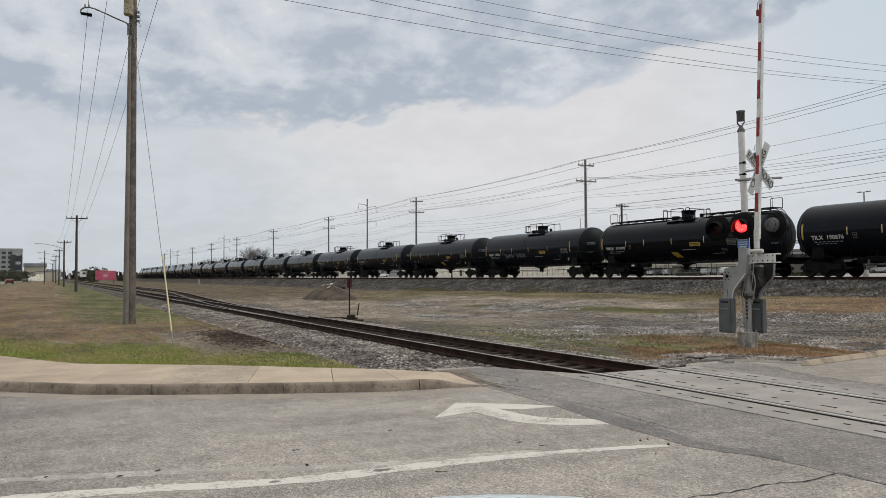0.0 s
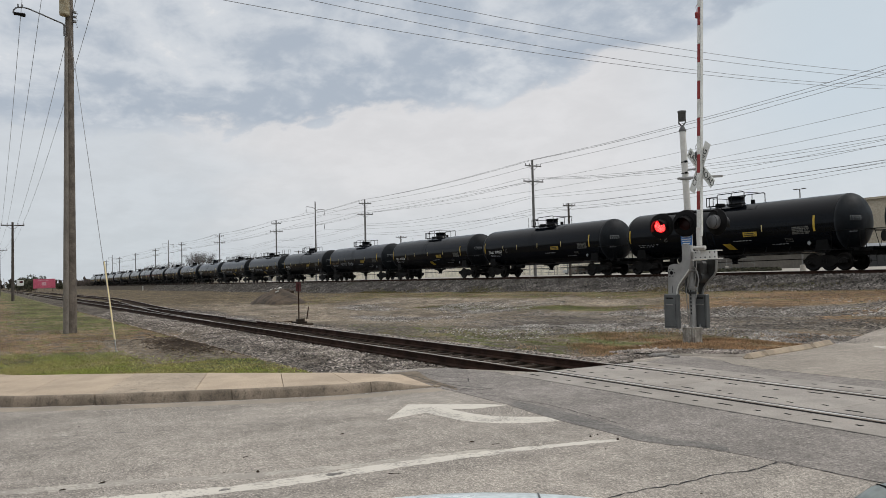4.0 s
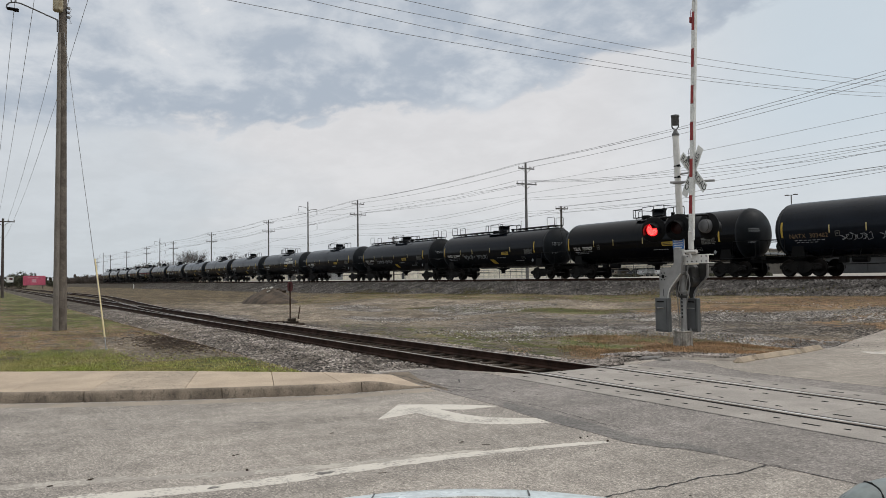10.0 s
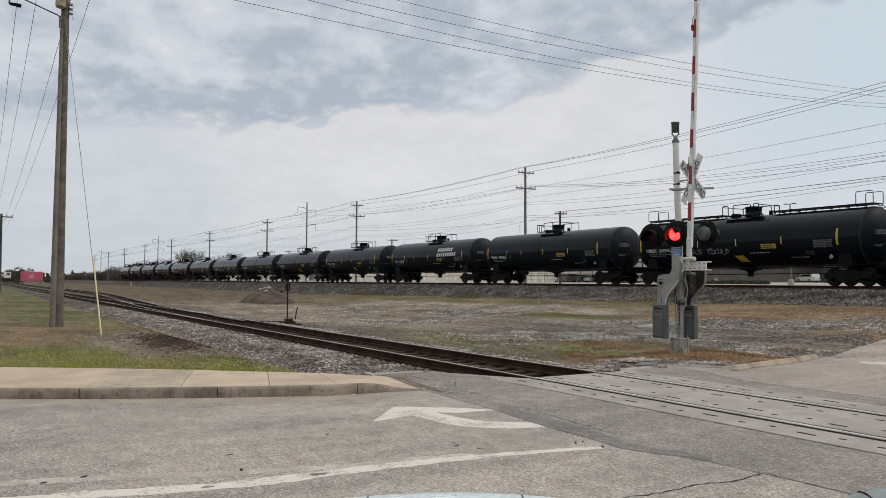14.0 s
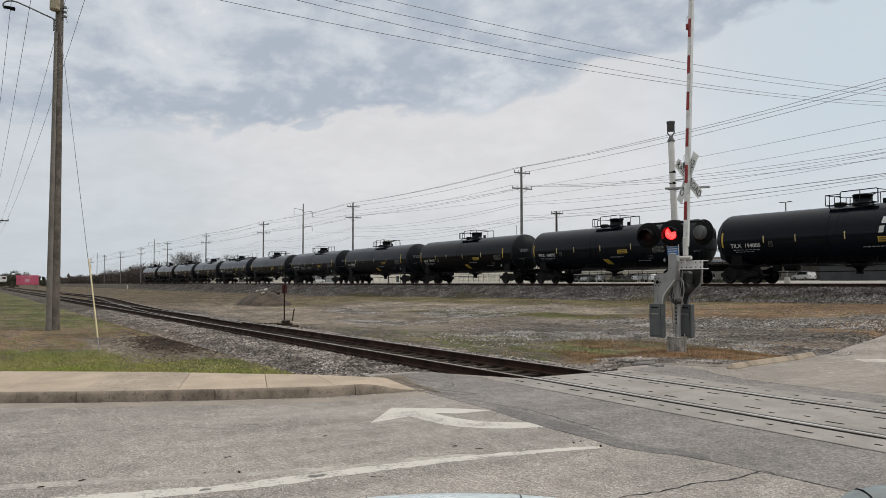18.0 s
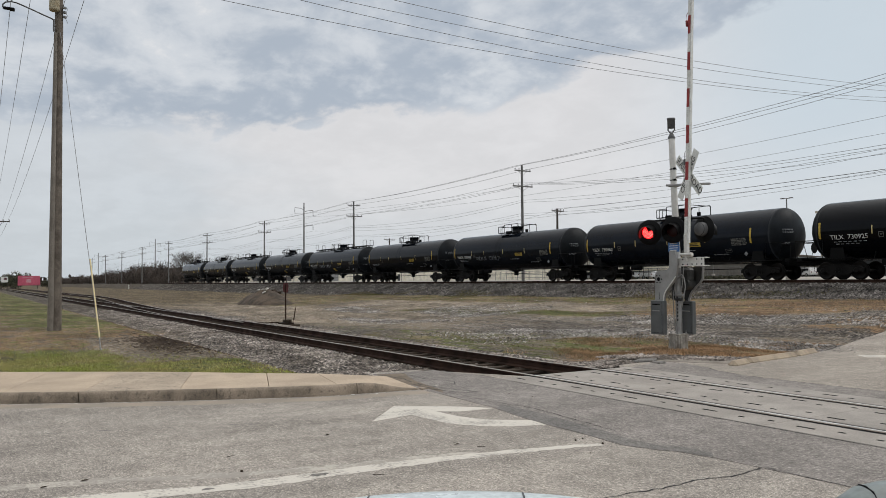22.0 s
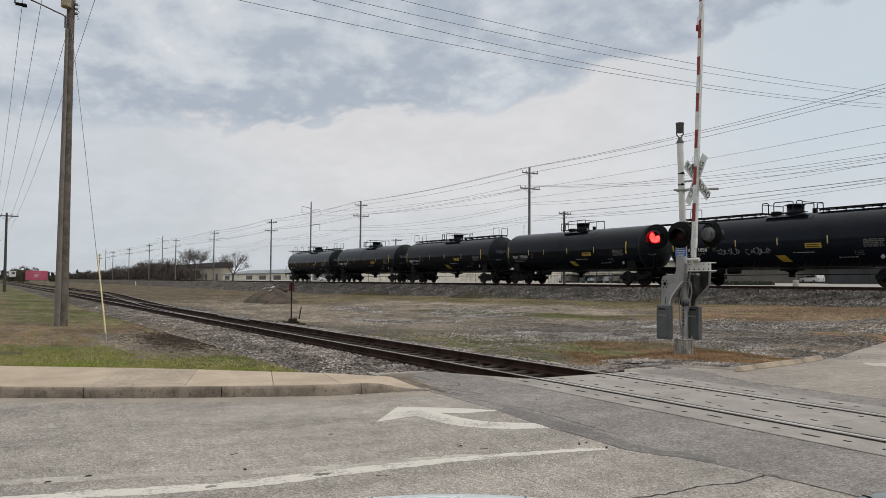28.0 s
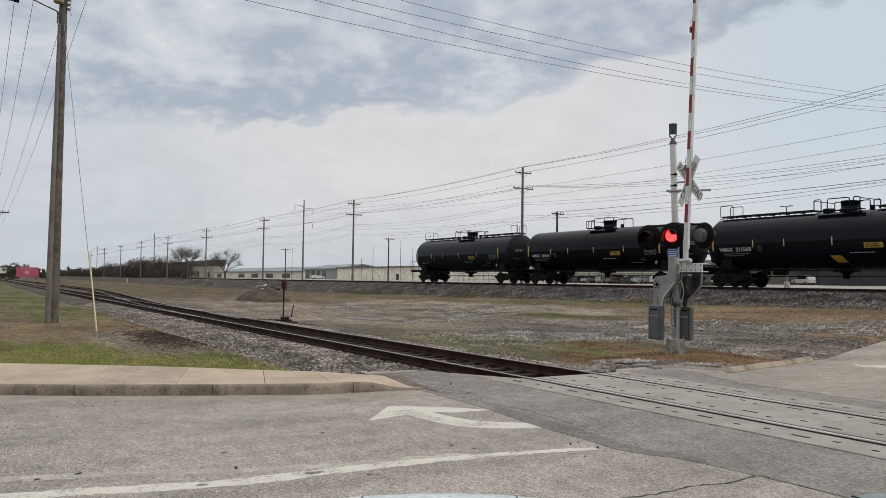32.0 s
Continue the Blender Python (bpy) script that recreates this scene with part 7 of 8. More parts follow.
for k in range(7):
    x, y, s = -64.4 + rnd.uniform(-0.6, 1.6), 21.15 + rnd.uniform(-0.3, 0.35), rnd.uniform(0.12, 0.28)
    r = 1 - math.hypot((x + 64.2) / 4.9, (y - 21.3) / 1.9)
    z = gz(x, y) - 0.06 + max(0, 1.42 * max(r, 0) ** 0.85)
    tagged(part("concrete_chunk", Mesh().box((x, y, z + s * 0.12), (s * 1.6, s, s * 0.5), 0.05, Euler((rnd.uniform(-0.4, 0.4), rnd.uniform(-0.4, 0.4), rnd.uniform(0, 3))).to_matrix()), PALE_RUBBLE), "pale broken concrete chunk on the dirt heap", "rubble", "concrete chunks")
for x, y, s in ((-95.4, 33.1, 0.55), (-93.6, 32.9, 0.45), (-97.2, 33.2, 0.65)):
    tagged(part("debris_lump", Mesh().box((x, y, gz(x, y) + s * 0.3), (s * 1.7, s, s * 0.8), 0.06, Euler((0.2, rnd.uniform(-0.4, 0.4), rnd.uniform(0, 3))).to_matrix()), TIE), "dark broken timber lump beside the dirt heap", "debris", "dark debris lumps")
tagged(part("marker_post", Mesh().box((-205, 33.5, 0.55), (0.3, 0.15, 1.2), 0.03), WHITE_SIGN), "small white marker post beside the railway", "marker post")


for x, y in ((-38.6, -0.15), (-80.1, 0.36)):
    tagged(part("paper_scrap", Mesh().prism([(-0.10, -0.05), (0.02, -0.07), (0.11, -0.02), (0.06, 0.06), (-0.07, 0.05)], 0.0, 0.03, lambda u, w, h: (x + u * 1.6, y + w * 1.6, gz(x, y) + 0.01 + h + u * 0.2)), WHITE_SIGN), "crumpled white paper scrap on the grass", "litter", "paper scraps")

# ---- buildings ----
def building(name, label, x0, x1, y, depth, z, wall, roof, rise=0.0, windows=(), doors=(), bays=0, door_paint=None):
    """A long building whose front faces the railway; windows and doors as (x, z, width, height)."""
    base = min(gz(x0, y), gz(x1, y)) - 0.4
    b = thing(name, pose(0, 0, 0), label, "building")
    m = Mesh().box(((x0 + x1) / 2, y + depth / 2, (z + base) / 2), (x1 - x0, depth, z - base))
    if rise > 0.2:
        m.prism([(y, z - 0.03), (y + depth, z - 0.03), (y + depth / 2, z + rise + 0.32)], x0 + 0.004, x1 - 0.004, lambda u, w, h: (h, u, w))
    part("wall", m, wall, b)
    if bays:
        rib = part("wall_rib", Mesh().box((0, 0, 0), (0.25, 0.12, z - base)), wall, b)
        for k in range(bays + 1):
            o = rib if k == 0 else new("wall_rib", rib.data)
            o.parent = b
            o.matrix_basis = pose(x0 + (x1 - x0) * k / bays, y - 0.06, (z + base) / 2)
    ov = 0.6
    part("roof", Mesh().prism([(y - ov, z - 0.05), (y + depth / 2, z + rise + 0.3), (y + depth + ov, z - 0.05), (y + depth + ov, z + 0.3), (y + depth / 2, z + rise + 0.65), (y - ov, z + 0.35)][::-1], x0 - ov, x1 + ov, lambda u, w, h: (h, u, w)), roof, b)
    for x, zz, w, h in windows:
        o = part("window", Mesh().box((x, y - 0.02, zz), (w, 0.06, h)), WINDOW_GLASS, b)
        part("window_frame", Mesh().box((x, y - 0.05, zz - h / 2), (w + 0.2, 0.14, 0.1)).box((x, y - 0.05, zz + h / 2), (w + 0.2, 0.14, 0.1)).box((x, y - 0.05, zz), (0.08, 0.13, h)), GREY_WALL, o)
    for x, zz, w, h in doors:
        part("door", Mesh().box((x, y - 0.03, zz), (w, 0.1, h)), door_paint or DARK_GREY_WALL, b)
    return b


building("warehouse", "long cream metal warehouse with brown roof edge", -250.5, -95, 110, 40, 5.5, CREAM_WALL, BROWN_ROOF, 0.5, (), ((-206, 2.4, 1.6, 2.4),), 26)
building("office_shed", "low grey building with four dark doors", -281.5, -251.2, 110, 20, 5.2, GREY_WALL, GREY_ROOF, 1.4, (), [(-278.4 + k * 5.3, 3.3, 3.0, 2.9) for k in range(4)], 0, SHED_DOOR)
building("lean_to_shed", "low taupe lean-to against the warehouse end", -97.0, -94.3, 110.6, 38.5, 5.2, TAUPE_WALL, GREY_ROOF)
building("far_shed", "long low pale shed with garage doors and grey roof", -487, -338, 131, 34, 5.0, CREAM_WALL, GREY_ROOF, 2.2, (), [(-477, 3.0, 10, 2.4)] + [(-432 + k * 24, 3.0, 11, 2.2) for k in range(4)], 0, SHED_DOOR)
b = building("far_warehouse", "large far tan warehouse with deep brown roof edge", -750, -562, 150, 8, 10.4, TAN_WALL, BROWN_ROOF, 0.0, (), [(-725 + k * 30, 3.5, 6, 4.5) for k in range(6)], 12)
part("fascia", Mesh().box((-656, 153.6, 12.6), (190, 9.6, 3.6), 0.1), DARK_ROOF, b, "deep dark brown roof edge")
building("store_building", "tan stucco commercial building with flat roof", -96, 60, 150, 45, 15.0, TAN_WALL, TAN_WALL, 0.0, [(-91 + k * 8, zz, 2.6, 3.0) for k in range(18) for zz in (5.5, 11.0)])
building("dark_shed", "low dark grey shed beyond the street", -77.5, -66, 121, 14, 4.6, DARK_GREY_WALL, GREY_ROOF, 0.4, (), ((-72, 2.6, 3, 2.2),))
building("yard_shed", "low tan shed behind the yard fence", -160, -112, 150, 20, 4.6, TAN_WALL, GREY_ROOF, 0.6, [(-152 + k * 9, 3.0, 3, 1.2) for k in range(5)])
b = thing("office_tower", pose(0, 0, 0), "six-storey grey office block with dark glazed corner", "building")
part("wall", Mesh().box((-650, -38, 11.2), (20, 36, 22.8)), GREY_WALL, b)
part("parapet", Mesh().box((-650, -38, 23.0), (20.6, 36.6, 0.9)), GREY_WALL, b)
part("glazed_corner", Mesh().box((-639.8, -23.6, 9.8), (0.6, 7.4, 18.4)), DARK_GREY_WALL, b)
for s in range(6):
    for k in range(8):
        y = -52 + k * 4.1
        if y < -24:
            o = part("window", Mesh().box((-639.9, y, 3.2 + s * 3.4), (0.3, 2.6, 1.9)), WINDOW_GLASS, b)
            part("sill", Mesh().box((-639.75, y, 2.2 + s * 3.4), (0.3, 2.8, 0.14)), WHITE_SIGN, o)
    part("glazed_band", Mesh().box((-639.4, -22.3, 3.3 + s * 3.2), (0.3, 3.2, 2.1)), GREY_WALL if s % 2 else WINDOW_GLASS, b)
b = thing("hall", pose(0, 0, 0), "wide tan hall with grey roof far along the street", "building")
part("wall", Mesh().box((-690, -12, 5.4), (30, 15, 11)), TAN_WALL, b)
part("roof", Mesh().box((-690, -12, 12.0), (31, 16, 3.0), 0.3), GREY_ROOF, b)
for k in range(4):
    part("window", Mesh().box((-674.9, -17 + k * 3.4, 5), (0.3, 2, 3)), WINDOW_GLASS, b)
for x, y, w, h, mt in ((-560, -9.5, 9, 5, CREAM_WALL), (-600, -4, 12, 6.5, TAN_WALL), (-760, 2, 10, 9, GREY_WALL)):
    b = thing("low_building", pose(x, y, -0.1), "small pale low building along the street", "building", "low buildings along the street")
    part("wall", Mesh().box((0, 0, h / 2), (14, w, h)), mt, b)
    part("roof", Mesh().box((0, 0, h + 0.2), (14.6, w + 0.6, 0.5), 0.1), GREY_ROOF, b)

bb = thing("billboard", pose(-322, 18.2, -0.2), "pink printed billboard banner on posts", "billboard")
part("panel", Mesh().box((0, 0, 2.95), (0.25, 7.3, 3.5), 0.04), PINK, bb)
part("print", Mesh().box((0.15, -0.1, 2.85), (0.05, 1.5, 1.2)).box((0.15, -0.4, 4.1), (0.05, 3.5, 0.16)), PINK_PALE, bb)
for y in (-2.8, 2.8):
    part("post", Mesh().box((-0.2, y, 0.9), (0.25, 0.25, 1.9)), DARK_POLE, bb)
sg = thing("yard_sign", pose(-205, 6.6, 0.0), "small white and red yard sign on posts", "sign")
part("panel", Mesh().box((0, 0, 2.6), (0.1, 1.4, 1.3), 0.02), WHITE_SIGN, sg)
part("print", Mesh().box((0.06, 0.2, 2.8), (0.02, 0.7, 0.5)), RUST_RED, sg)
for y in (-0.6, 0.6):
    part("post", Mesh().box((0, y, 1.0), (0.1, 0.1, 2.0)), DARK_POLE, sg)

# street beyond the railway, side street to the west
m = Mesh()
ys = list(np.arange(52, 141, 8.0))
xs = (-330, -200, -130, -80, -40, 0, 60)
v = [(x, y, gz(-60, y) + 0.05) for y in ys for x in xs]
m.add(v, [(j * 7 + i, j * 7 + i + 1, (j + 1) * 7 + i + 1, (j + 1) * 7 + i) for j in range(len(ys) - 1) for i in range(6)])
tagged(part("concrete_yard", m, CONCRETE_LOT), "pale concrete street and yard beyond the railway", "street", kind="structure")
m = Mesh()
m.add([(-60, -26, 0.02), (-60, -12, 0.02), (-900, -16, 0.2), (-900, -4, 0.2)], [(0, 1, 3, 2)])
m.add([(-60, -26, -0.3), (-60, -12, -0.3), (-900, -16, -0.3), (-900, -4, -0.3)], [(2, 3, 1, 0)])
tagged(part("side_street", m, ASPHALT), "pale asphalt side street along the verge", "road", kind="structure")

# yard fence: posts with rails
f = thing("yard_fence", pose(0, 0, 0), "grey steel yard fence with posts and rails", "fence")
for k in range(39):
    x = -150 + k * 2.0
    z = gz(x, 96)
    part("post", Mesh().tube([(x, 96, z), (x, 96, z + 1.9)], 0.04, 6), FENCE_GREY, f)
for dz in (0.6, 1.2, 1.85):
    part("rail", Mesh().tube([(x, 96, gz(x, 96) + dz) for x in (-150, -110, -74)], 0.03, 5), FENCE_GREY, f)


# ---- vehicles ----
def small_car(x, y, z, turn, mat, label, van=False):
    c = thing("car", pose(x, y, z, 0, 0, turn), label, "car")
    top = 1.75 if van else 1.45
    side = [(-2.3, 0.35), (2.3, 0.35), (2.35, 0.75), (2.2, 0.95), (1.3, 1.05), (0.6, top - 0.05), (-1.6 if not van else -2.0, top), (-2.25, 1.1), (-2.35, 0.7)]
    part("body", Mesh().prism(side, -0.88, 0.88, lambda u, w, h: (u, h, w)), mat, c)
    glass = [(1.08, 1.10), (0.55, top - 0.22), (-1.4 if not van else -1.75, top - 0.2), (-1.8, 1.12)]
    part("side_window", Mesh().prism(glass, -0.895, 0.895, lambda u, w, h: (u, h, w)), CAR_GLASS, c)
    part("windscreen", Mesh().prism([(1.28, 1.09), (0.66, top - 0.07), (0.60, top - 0.10), (1.2, 1.06)], -0.74, 0.74, lambda u, w, h: (u + 0.02, h, w + 0.01)), CAR_GLASS, c)
    for wx in (-1.4, 1.4):
        for wy in (-0.84, 0.84):
            w = part("wheel", Mesh().lathe([(0.2, -0.11), (0.33, -0.1), (0.34, 0), (0.33, 0.1), (0.2, 0.11)], (wx, wy, 0.34), "y", 18), TYRE, c)
            part("rim", Mesh().lathe([(0.02, -0.118), (0.2, -0.116), (0.2, 0.116), (0.02, 0.118)], (wx, wy, 0.34), "y", 14), GALV, w)
    for wy in (-0.6, 0.6):
        part("headlight", Mesh().box((2.30, wy, 0.75), (0.08, 0.35, 0.16), 0.03), WHITE_SIGN, c)
        part("tail_light", Mesh().box((-2.33, wy, 0.85), (0.06, 0.22, 0.25), 0.02), RED_CAR, c)
    return c


small_car(-91.7, 138, gz(-91.7, 138) + 0.07, 166, WHITE_CAR, "white sport-utility vehicle parked beyond the railway", True)
small_car(-243, -10.5, 0.12, 186, RED_CAR, "red car on the side street")
small_car(-330, -9.0, 0.15, 184, DARK_CAR, "dark car on the side street")
small_car(-420, -8.4, 0.15, 184, WHITE_CAR, "white car far along the side street")
small_car(-254, 104, gz(-254, 104) + 0.02, 90, WHITE_CAR, "white car parked before the grey shed")

# open carport in front of the warehouse, with a row of cars beneath
c = thing("carport", pose(0, 0, 0), "open carport with thin steel posts and dark flat roof", "carport")
part("roof", Mesh().box((-114, 106, gz(-114, 104) + 2.42), (29, 6.2, 0.16), 0.02).box((-114, 102.9, gz(-114, 104) + 2.36), (29.1, 0.06, 0.30)), DARK_ROOF, c)
for k in range(9):
    x = -128 + k * 3.5
    part("post", Mesh().box((x, 103.1, gz(x, 103) + 1.15), (0.09, 0.09, 2.4)), FENCE_GREY, c)
for k in range(9):
    x = -126.2 + k * 3.5 - 0.9 * (k % 2)
    small_car(x, 106.2, gz(x, 106) + 0.02, 90 if k % 3 else 270, (WHITE_CAR, DARK_CAR, TAN_CAR)[(k * 2 + k // 4) % 3], ("white", "dark", "tan")[(k * 2 + k // 4) % 3] + " car parked under the open carport", k % 4 == 1)


# ---- trees and brush ----
def branches(m, p, d, length, r, level, rnd, sides=4):
    q = p + d * length
    mid = (p + q) / 2 + Vector((rnd.uniform(-1, 1), rnd.uniform(-1, 1), rnd.uniform(-0.5, 0.5))) * length * 0.06
    m.tube([p, mid, q], r, sides if level > 2 else 3, r * 0.62, False)
    if level == 0:
        # a spray of thin twigs at the tip
        for k in range(7):
            e = q + (d + Vector((rnd.gauss(0, 0.5), rnd.gauss(0, 0.5), rnd.gauss(0.1, 0.4)))) * length * rnd.uniform(0.6, 1.3)
            w = Vector((d.y, -d.x, 0.2)) * max(r * 0.5, 0.008)
            m.add([q - w, q + w, e], [(0, 1, 2)])
        return
    for k in range(rnd.choice((2, 3, 3, 4)) if level > 1 else 3):
        s = Vector((rnd.gauss(0, 1), rnd.gauss(0, 1), rnd.gauss(0.25, 0.6))).normalized()
        nd = (d * rnd.uniform(0.55, 1.0) + s * rnd.uniform(0.45, 0.85)).normalized()
        nd.z = max(nd.z, -0.15)
        branches(m, p + (q - p) * rnd.uniform(0.55, 1.0), nd, length * rnd.uniform(0.58, 0.82), r * 0.6, level - 1, rnd, sides)


def bare_tree(x, y, height, seed, label="bare winter tree with spreading branches"):
    rnd = random.Random(seed)
    t = thing("bare_tree", pose(x, y, gz(x, y) - 0.1), label, "tree", "bare trees")
    part("trunk", Mesh().tube([(0, 0, 0), (0.1, 0.05, height * 0.12), (0.05, 0, height * 0.24)], height * 0.028, 8, height * 0.022), BARK, t)
    m = Mesh()
    for k in range(5):
        a = k * 1.26 + rnd.uniform(-0.3, 0.3)
        d = Vector((math.cos(a) * 0.75, math.sin(a) * 0.75, rnd.uniform(0.6, 1.1))).normalized()
        branches(m, Vector((0.05, 0, height * rnd.uniform(0.16, 0.24))), d, height * 0.27, height * 0.014, 5, rnd)
    part("crown", m, BARK, t)
    return t


bare_tree(-257, 60, 13.4, 1)
bare_tree(-213, 60, 9.8, 2)
bare_tree(-330, 66, 10.5, 3)
bare_tree(-352, 64, 9.5, 4)
bare_tree(-400, 70, 9.0, 5)


def shrub_mesh(seed):
    rnd, m = random.Random(seed), Mesh()
    for k in range(26):
        a, tilt = rnd.uniform(0, 6.28), rnd.uniform(0.1, 0.9)
        d = Vector((math.cos(a) * tilt, math.sin(a) * tilt, 1)).normalized()
        p = Vector((rnd.gauss(0, 1.2), rnd.gauss(0, 1.2), -0.1))
        branches(m, p, d, rnd.uniform(0.6, 1.05), 0.05, 3, rnd, 3)
    # fine twigs that fill a rounded thicket
    for k in range(3400):
        r = rnd.random() ** 0.5 * 2.9
        a = rnd.uniform(0, 6.28)
        top = 2.9 * math.sqrt(max(1 - (r / 3.1) ** 2, 0)) * (1 + 0.16 * math.sin(a * 3 + seed) + 0.10 * math.sin(a * 7 + seed * 2))
        p = Vector((r * math.cos(a), r * math.sin(a), top * rnd.random() ** 0.6))
        d = Vector((rnd.gauss(0, 0.6), rnd.gauss(0, 0.6), 0.8)).normalized() * rnd.uniform(0.25, 0.6)
        w = Vector((math.sin(a * 7), math.cos(a * 7), 0)) * 0.028
        m.add([p - w, p + w, p + d], [(0, 1, 2)])
    return m


SHRUBS = [shrub_mesh(20 + k) for k in range(3)]
rnd = random.Random(77)
shrub_obs = []
for k in range(64):
    x = -299 - k * 6.0 - rnd.uniform(0, 3)
    y = 60 + rnd.uniform(-5, 7) + (k % 3) * 3
    if k < 3:
        o = part("bare_shrub", SHRUBS[k], TWIG)
    else:
        o = new("bare_shrub", shrub_obs[k % 3].data)
    s = rnd.choice((1.0, 1.3, 1.7, 1.9, 2.3)) * rnd.uniform(0.88, 1.14) * (0.8 if k < 2 else 1 - 0.3 * smooth01(k, 14, 30))
    o.matrix_world = pose(x, y, gz(x, y) - 0.05, 0, 0, rnd.uniform(0, 360)) @ Matrix.Diagonal((s * 1.3, s * 1.3, s, 1))
    shrub_obs.append(tagged(o, "leafless brown brush thicket beside the railway", "shrub", "bare shrubs"))


def leafy(x, y, height, width, seed, label, name="evergreen_tree", group="dark trees"):
    rnd = random.Random(seed)
    t = thing(name, pose(x, y, gz(x, y) - 0.1), label, "tree", group)
    part("trunk", Mesh().tube([(0, 0, 0), (0, 0, height * 0.5)], height * 0.03, 7, height * 0.015), BARK, t)
    m = Mesh()
    lumps = [(rnd.gauss(0, width * 0.26), rnd.gauss(0, width * 0.26), height * rnd.uniform(0.30, 0.82), width * rnd.uniform(0.14, 0.3)) for _ in range(16)]
    for cx, cy, cz, cr in lumps:
        for _ in range(110):
            v = Vector((rnd.gauss(0, 1), rnd.gauss(0, 1), rnd.gauss(0, 1))).normalized() * cr * rnd.uniform(0.7, 1.1)
            p = Vector((cx, cy, cz)) + Vector((v.x, v.y, v.z * 0.8))
            a, b2 = Vector((rnd.gauss(0, 1), rnd.gauss(0, 1), rnd.gauss(0, 1))).normalized() * max(height * 0.045, 0.17), Vector((rnd.gauss(0, 1), rnd.gauss(0, 1), rnd.gauss(0, 1))).normalized() * max(height * 0.045, 0.17)
            m.add([p - a, p + b2, p + a, p - b2], [(0, 1, 2, 3)])
    part("crown", m, EVERGREEN, t)


for k, (x, y, h, w) in enumerate(((-345, 11.0, 4.2, 5), (-362, 27, 3.4, 5), (-368, 16, 6.8, 8), (-352, 13.5, 5.8, 6))):
    leafy(x, y, h, w, 200 + k, "dark evergreen tree behind the billboard")
for k, (x, y, h, w) in enumerate(((-470, -19, 6, 9), (-480, -14, 5.5, 8), (-500, -27, 7, 10), (-430, -15, 4.5, 6))):
    leafy(x, y, h, w, 230 + k, "dark leafless-looking street tree by the side street")
for k in range(2):
    leafy(-100.4 + k * 3.1, 97.5, 0.5, 1.5, 260 + k, "clipped dark green hedge shrub by the yard fence", "hedge_shrub", "hedge shrubs")
for k in range(6):
    leafy(-75.3 + k * 1.74, 90 + 0.3 * (k % 2), 0.38, 1.6, 300 + k, "low clipped dark hedge shrub by the street", "hedge_shrub", "street hedge shrubs")
leafy(-182, 128, 7.2, 8, 290, "dark evergreen tree behind the warehouse")


# far horizon woods
m, rnd = Mesh(), random.Random(31)
for k in range(5200):
    a = rnd.uniform(8, 178)
    d = rnd.uniform(900, 1150)
    x, y = -d * math.sin(math.radians(a)), d * math.cos(math.radians(a))
    h = 7 + 4.5 * noise.noise((a * 0.35, 0, 0)) + rnd.uniform(-2, 2)
    s = rnd.uniform(2.0, 4.5)
    p = Vector((x, y, rnd.uniform(0, max(h, 1)) + 1))
    u, v = Vector((rnd.gauss(0, 1), rnd.gauss(0, 1), rnd.gauss(0, 1))).normalized() * s, Vector((rnd.gauss(0, 1), rnd.gauss(0, 1), rnd.gauss(0, 1))).normalized() * s
    m.add([p - u, p + v, p + u, p - v], [(0, 1, 2, 3)])
tagged(part("far_woods", m, TWIG), "low grey-brown woods along the horizon", "woods", kind="stuff")

# ---- the car that the view is taken from ----
own = thing("parked_car", pose(0, 0, 0, 0, 0, 57 + 90), "pale grey-green car with dusty mirror standing in the road", "car")


def dome(f0, f1, half, z0, crown, lip, n=14):
    """A curved sheet over forward f0..f1 (towards +x of the car), drooping at the sides."""
    mm = Mesh()
    fs, ss = np.linspace(f0, f1, 7), np.linspace(-half, half, n + 1)
    vv = [(f - 0.10 * (s / half) ** 2, -s, z0 - crown * (s / half) ** 2 - lip * ((f - f0) / (f1 - f0)) ** 3) for f in fs for s in ss]
    w = n + 1
    mm.add(vv, [(i * w + j, (i + 1) * w + j, (i + 1) * w + j + 1, i * w + j + 1) for i in range(6) for j in range(n)], True)
    mm.add([(x, y, z - 0.05) for x, y, z in vv], [(i * w + j, i * w + j + 1, (i + 1) * w + j + 1, (i + 1) * w + j) for i in range(6) for j in range(n)], True)
    return mm


body = [(-2.1, 0.3), (2.12, 0.3), (2.2, 0.6), (2.08, 0.86), (0.6, 0.9), (-0.3, 0.9), (-2.05, 0.95), (-2.2, 0.6)]
part("body", Mesh().prism(body, -0.82, 0.82, lambda u, w, h: (u, h, w)), CAR_SILVER, own)
cabin = [(-0.28, 0.9), (-0.62, 1.38), (-1.5, 1.40), (-1.95, 0.95)]
part("cabin", Mesh().prism(cabin, -0.68, 0.68, lambda u, w, h: (u, h, w)), CAR_SILVER, own)
part("windscreen", Mesh().prism([(-0.27, 0.94), (-0.585, 1.36), (-0.61, 1.34), (-0.30, 0.92)], -0.62, 0.62, lambda u, w, h: (u + 0.015, h, w)), WINDOW_GLASS, own)
part("rear_window", Mesh().prism([(-1.54, 1.36), (-1.91, 1.0), (-1.89, 0.99), (-1.52, 1.34)], -0.6, 0.6, lambda u, w, h: (u - 0.02, h, w)), WINDOW_GLASS, own)
for s in (-1, 1):
    part("side_window", Mesh().prism([(-0.42, 0.96), (-0.66, 1.32), (-1.46, 1.34), (-1.78, 1.0)], s * 0.685 - 0.004, s * 0.685 + 0.004, lambda u, w, h: (u, h, w)), WINDOW_GLASS, own)
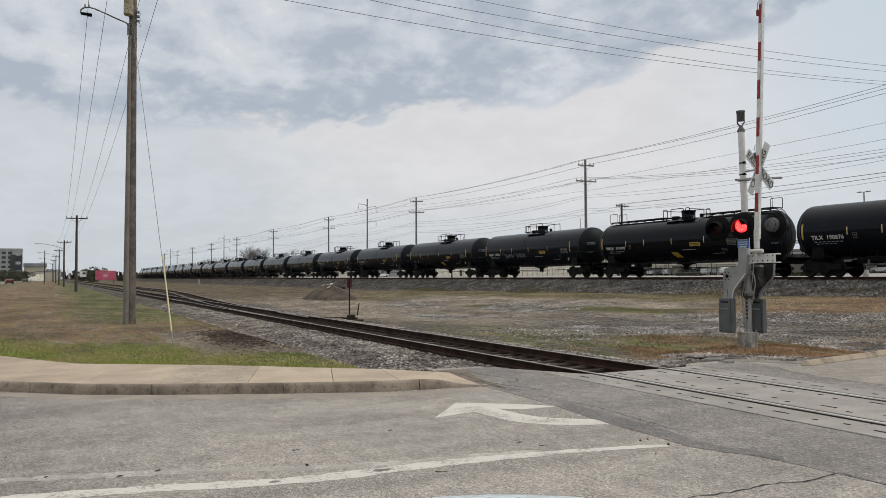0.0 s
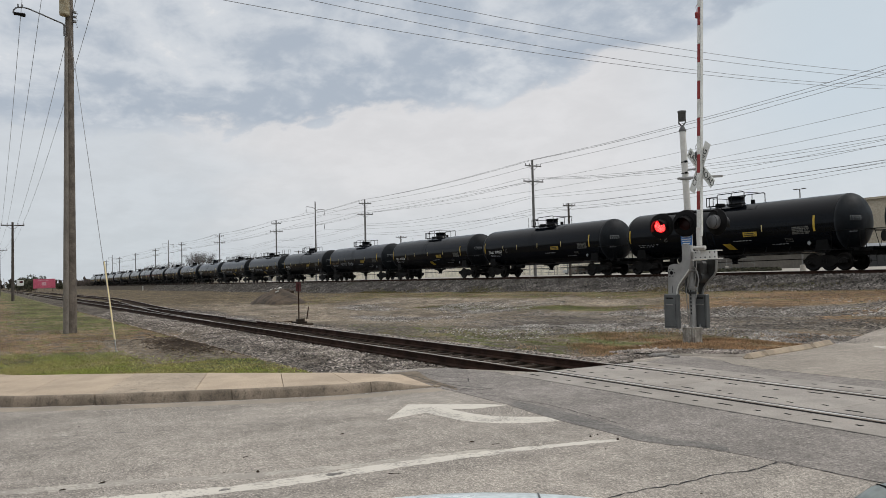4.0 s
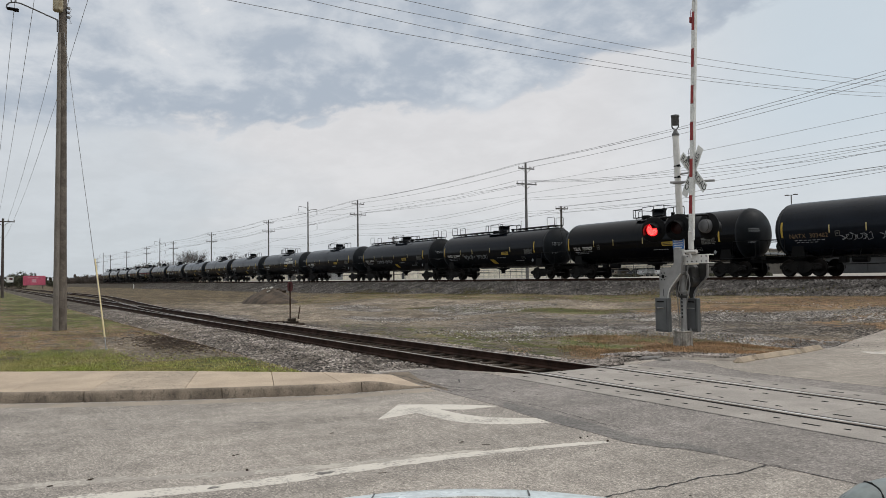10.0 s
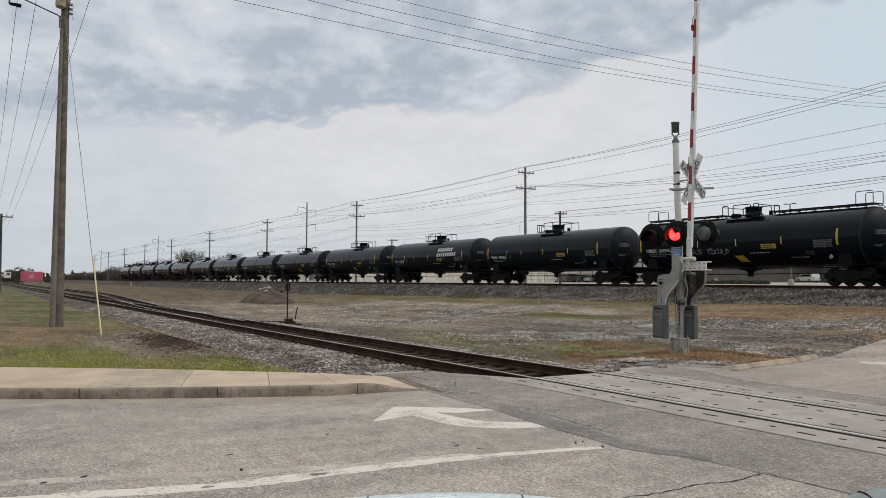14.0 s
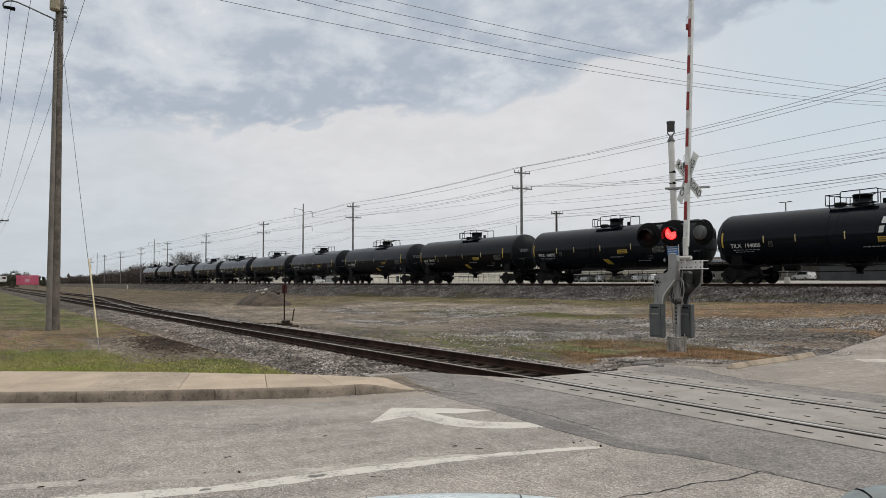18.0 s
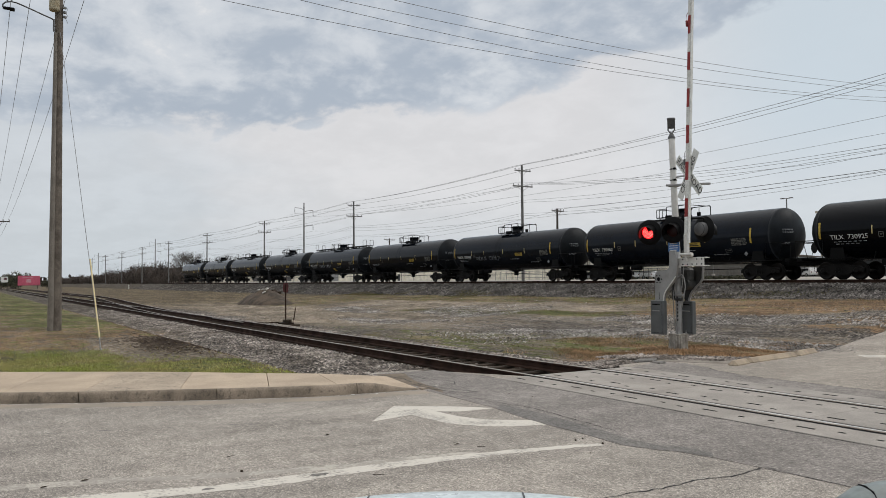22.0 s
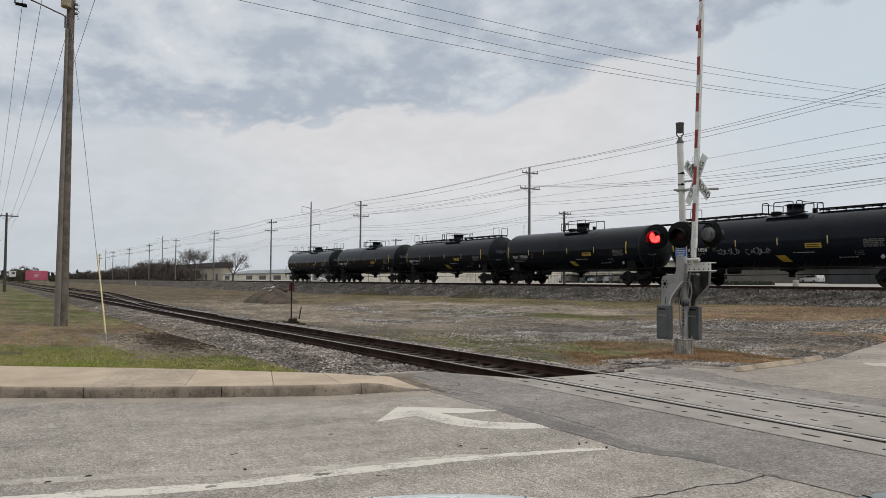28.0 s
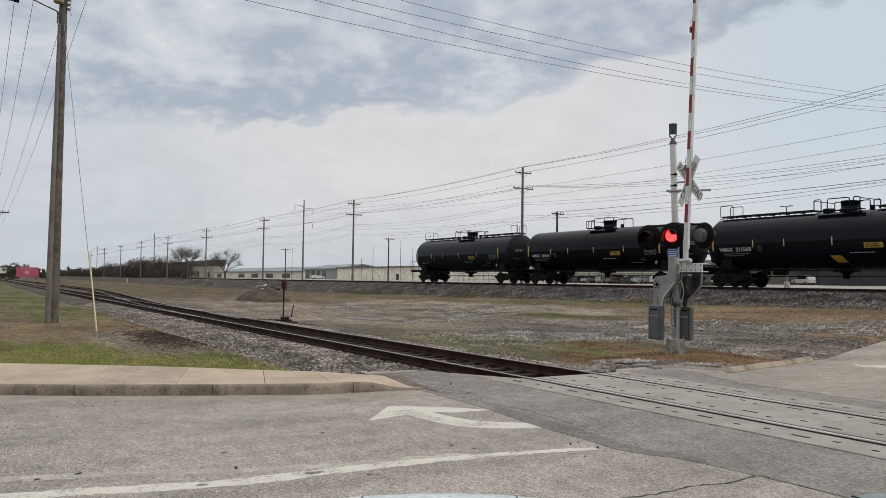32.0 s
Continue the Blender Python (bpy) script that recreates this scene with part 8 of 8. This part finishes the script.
# the pale lip paints the sky's sheen along the front edge
part("hood", dome(0.9, 1.96, 0.74, 1.050, 0.086, 0.0), HOOD_GREY, own, "hood behind the lip with shading put into its dark colour")
part("hood_lip", dome(1.945, 2.05, 0.76, 1.067, 0.086, 0.010), HOOD_SHEEN, own, "rounded hood edge with sky sheen put into its pale colour")
for y, w in ((0.252, 0.003), (-0.142, 0.004)):
    z = 1.067 - 0.086 * (y / 0.76) ** 2
    part("lip_seam", Mesh().box((1.99 - 0.1 * (y / 0.76) ** 2, y, z - 0.004), (0.06, w, 0.011), 0.0, Matrix.Rotation(0.06, 3, "Y")), GREY_BOX, own)
# a red reflection at the hood edge, added as a glowing bead
part("marker_lamp", Mesh().lathe([(0.005, -0.008), (0.006, 0), (0.005, 0.008)], (1.975, -0.404, 1.032), "z", 10), glow("red_glint_glow", (0.9, 0.05, 0.08), 0.6), own, "small red reflection at the hood edge, put in as a glowing bead")


def shell(c, r, k=3.2, n=24):
    """A rounded housing: a ball squared off by the power k."""
    mm, vv = Mesh(), []
    pw = lambda v: math.copysign(abs(v) ** (2 / k), v)
    for i in range(n // 2 + 1):
        la = -math.pi / 2 + math.pi * i / (n // 2)
        for j in range(n):
            lo = 2 * math.pi * j / n
            vv.append((c[0] + r[0] * pw(math.cos(la)) * pw(math.cos(lo)), c[1] + r[1] * pw(math.cos(la)) * pw(math.sin(lo)), c[2] + r[2] * pw(math.sin(la))))
    return mm.add(vv, [(i * n + j, i * n + (j + 1) % n, (i + 1) * n + (j + 1) % n, (i + 1) * n + j) for i in range(n // 2) for j in range(n)], True)


mir = part("mirror", shell((1.42, -0.812, 1.055), (0.065, 0.185, 0.187)).tube([(1.42, -0.78, 0.90), (1.38, -0.68, 0.70)], 0.04, 8), CAR_SILVER, own, "dusty grey-green mirror housing")
part("mirror_seam", shell((1.42, -0.712, 1.055), (0.0628, 0.0036, 0.1800), 3.2, 24), SIGNAL_BLACK, mir)
for fx in (-1.35, 1.40):
    for s in (-0.74, 0.74):
        w = part("wheel", Mesh().lathe([(0.2, -0.10), (0.31, -0.1), (0.32, 0), (0.31, 0.1), (0.2, 0.10)], (fx, s, 0.32), "y", 20), TYRE, own)
        part("rim", Mesh().lathe([(0.02, -0.108), (0.2, -0.106), (0.2, 0.106), (0.02, 0.108)], (fx, s, 0.32), "y", 16), GALV, w)


# ---- motion of the train and the flashing lamp ----
def motions():
    # the rear tank's end along the track, slowing a little on the way
    steps = [0, 0.1, 0.2, 0.35] + [i * 0.5 for i in range(1, 64)] + [31.65, 31.8, 31.9, 32]
    rear = [(t, -404.48 + 11.1167 * t - 0.009889 * t ** 2 - 0.00026015 * t ** 3) for t in steps]
    for k, car in enumerate(TRAIN):
        walk(car, [(t, pose(x + PITCH * k + HALF, MAIN_Y, MAIN_Z)) for t, x in rear])
    # wheels roll without slip; every wheelset turns alike
    ts, xs = [t for t, _ in rear], [x for _, x in rear]
    turn = lambda t: math.degrees((float(np.interp(t, ts, xs)) - xs[0]) / 0.457)
    wheels = [o for o in bpy.data.objects if o.name.split(".")[0] == "wheelset"]
    walk(wheels[0], [(i * 0.05, pose(0, 0, 0, 0, turn(i * 0.05) % 360)) for i in range(641)])
    keys = wheels[0].animation_data
    for w in wheels[1:]:
        w.rotation_mode = "QUATERNION"
        d = w.animation_data_create()
        d.action = keys.action
        d.action_slot = keys.action_slot
    # the red light goes to and fro between the two lamps
    left, right = (pose(x, y, h, 0, 0, 21) @ pose(0, -0.052, 0) for x, y, h in ((-0.76, -0.16, 2.712), (0.008, -0.20, 2.723)))
    rows, half, t = [(0, right)], 0.5952, 0.223
    on_right = True
    while t < 32:
        a, b = (right, left) if on_right else (left, right)
        rows += [(round(t * FPS) / FPS - 1 / FPS, a), (round(t * FPS) / FPS, b)]
        on_right = not on_right
        t += half
    rows.append((32.0, right if on_right else left))
    walk(LIT, rows)


motions()
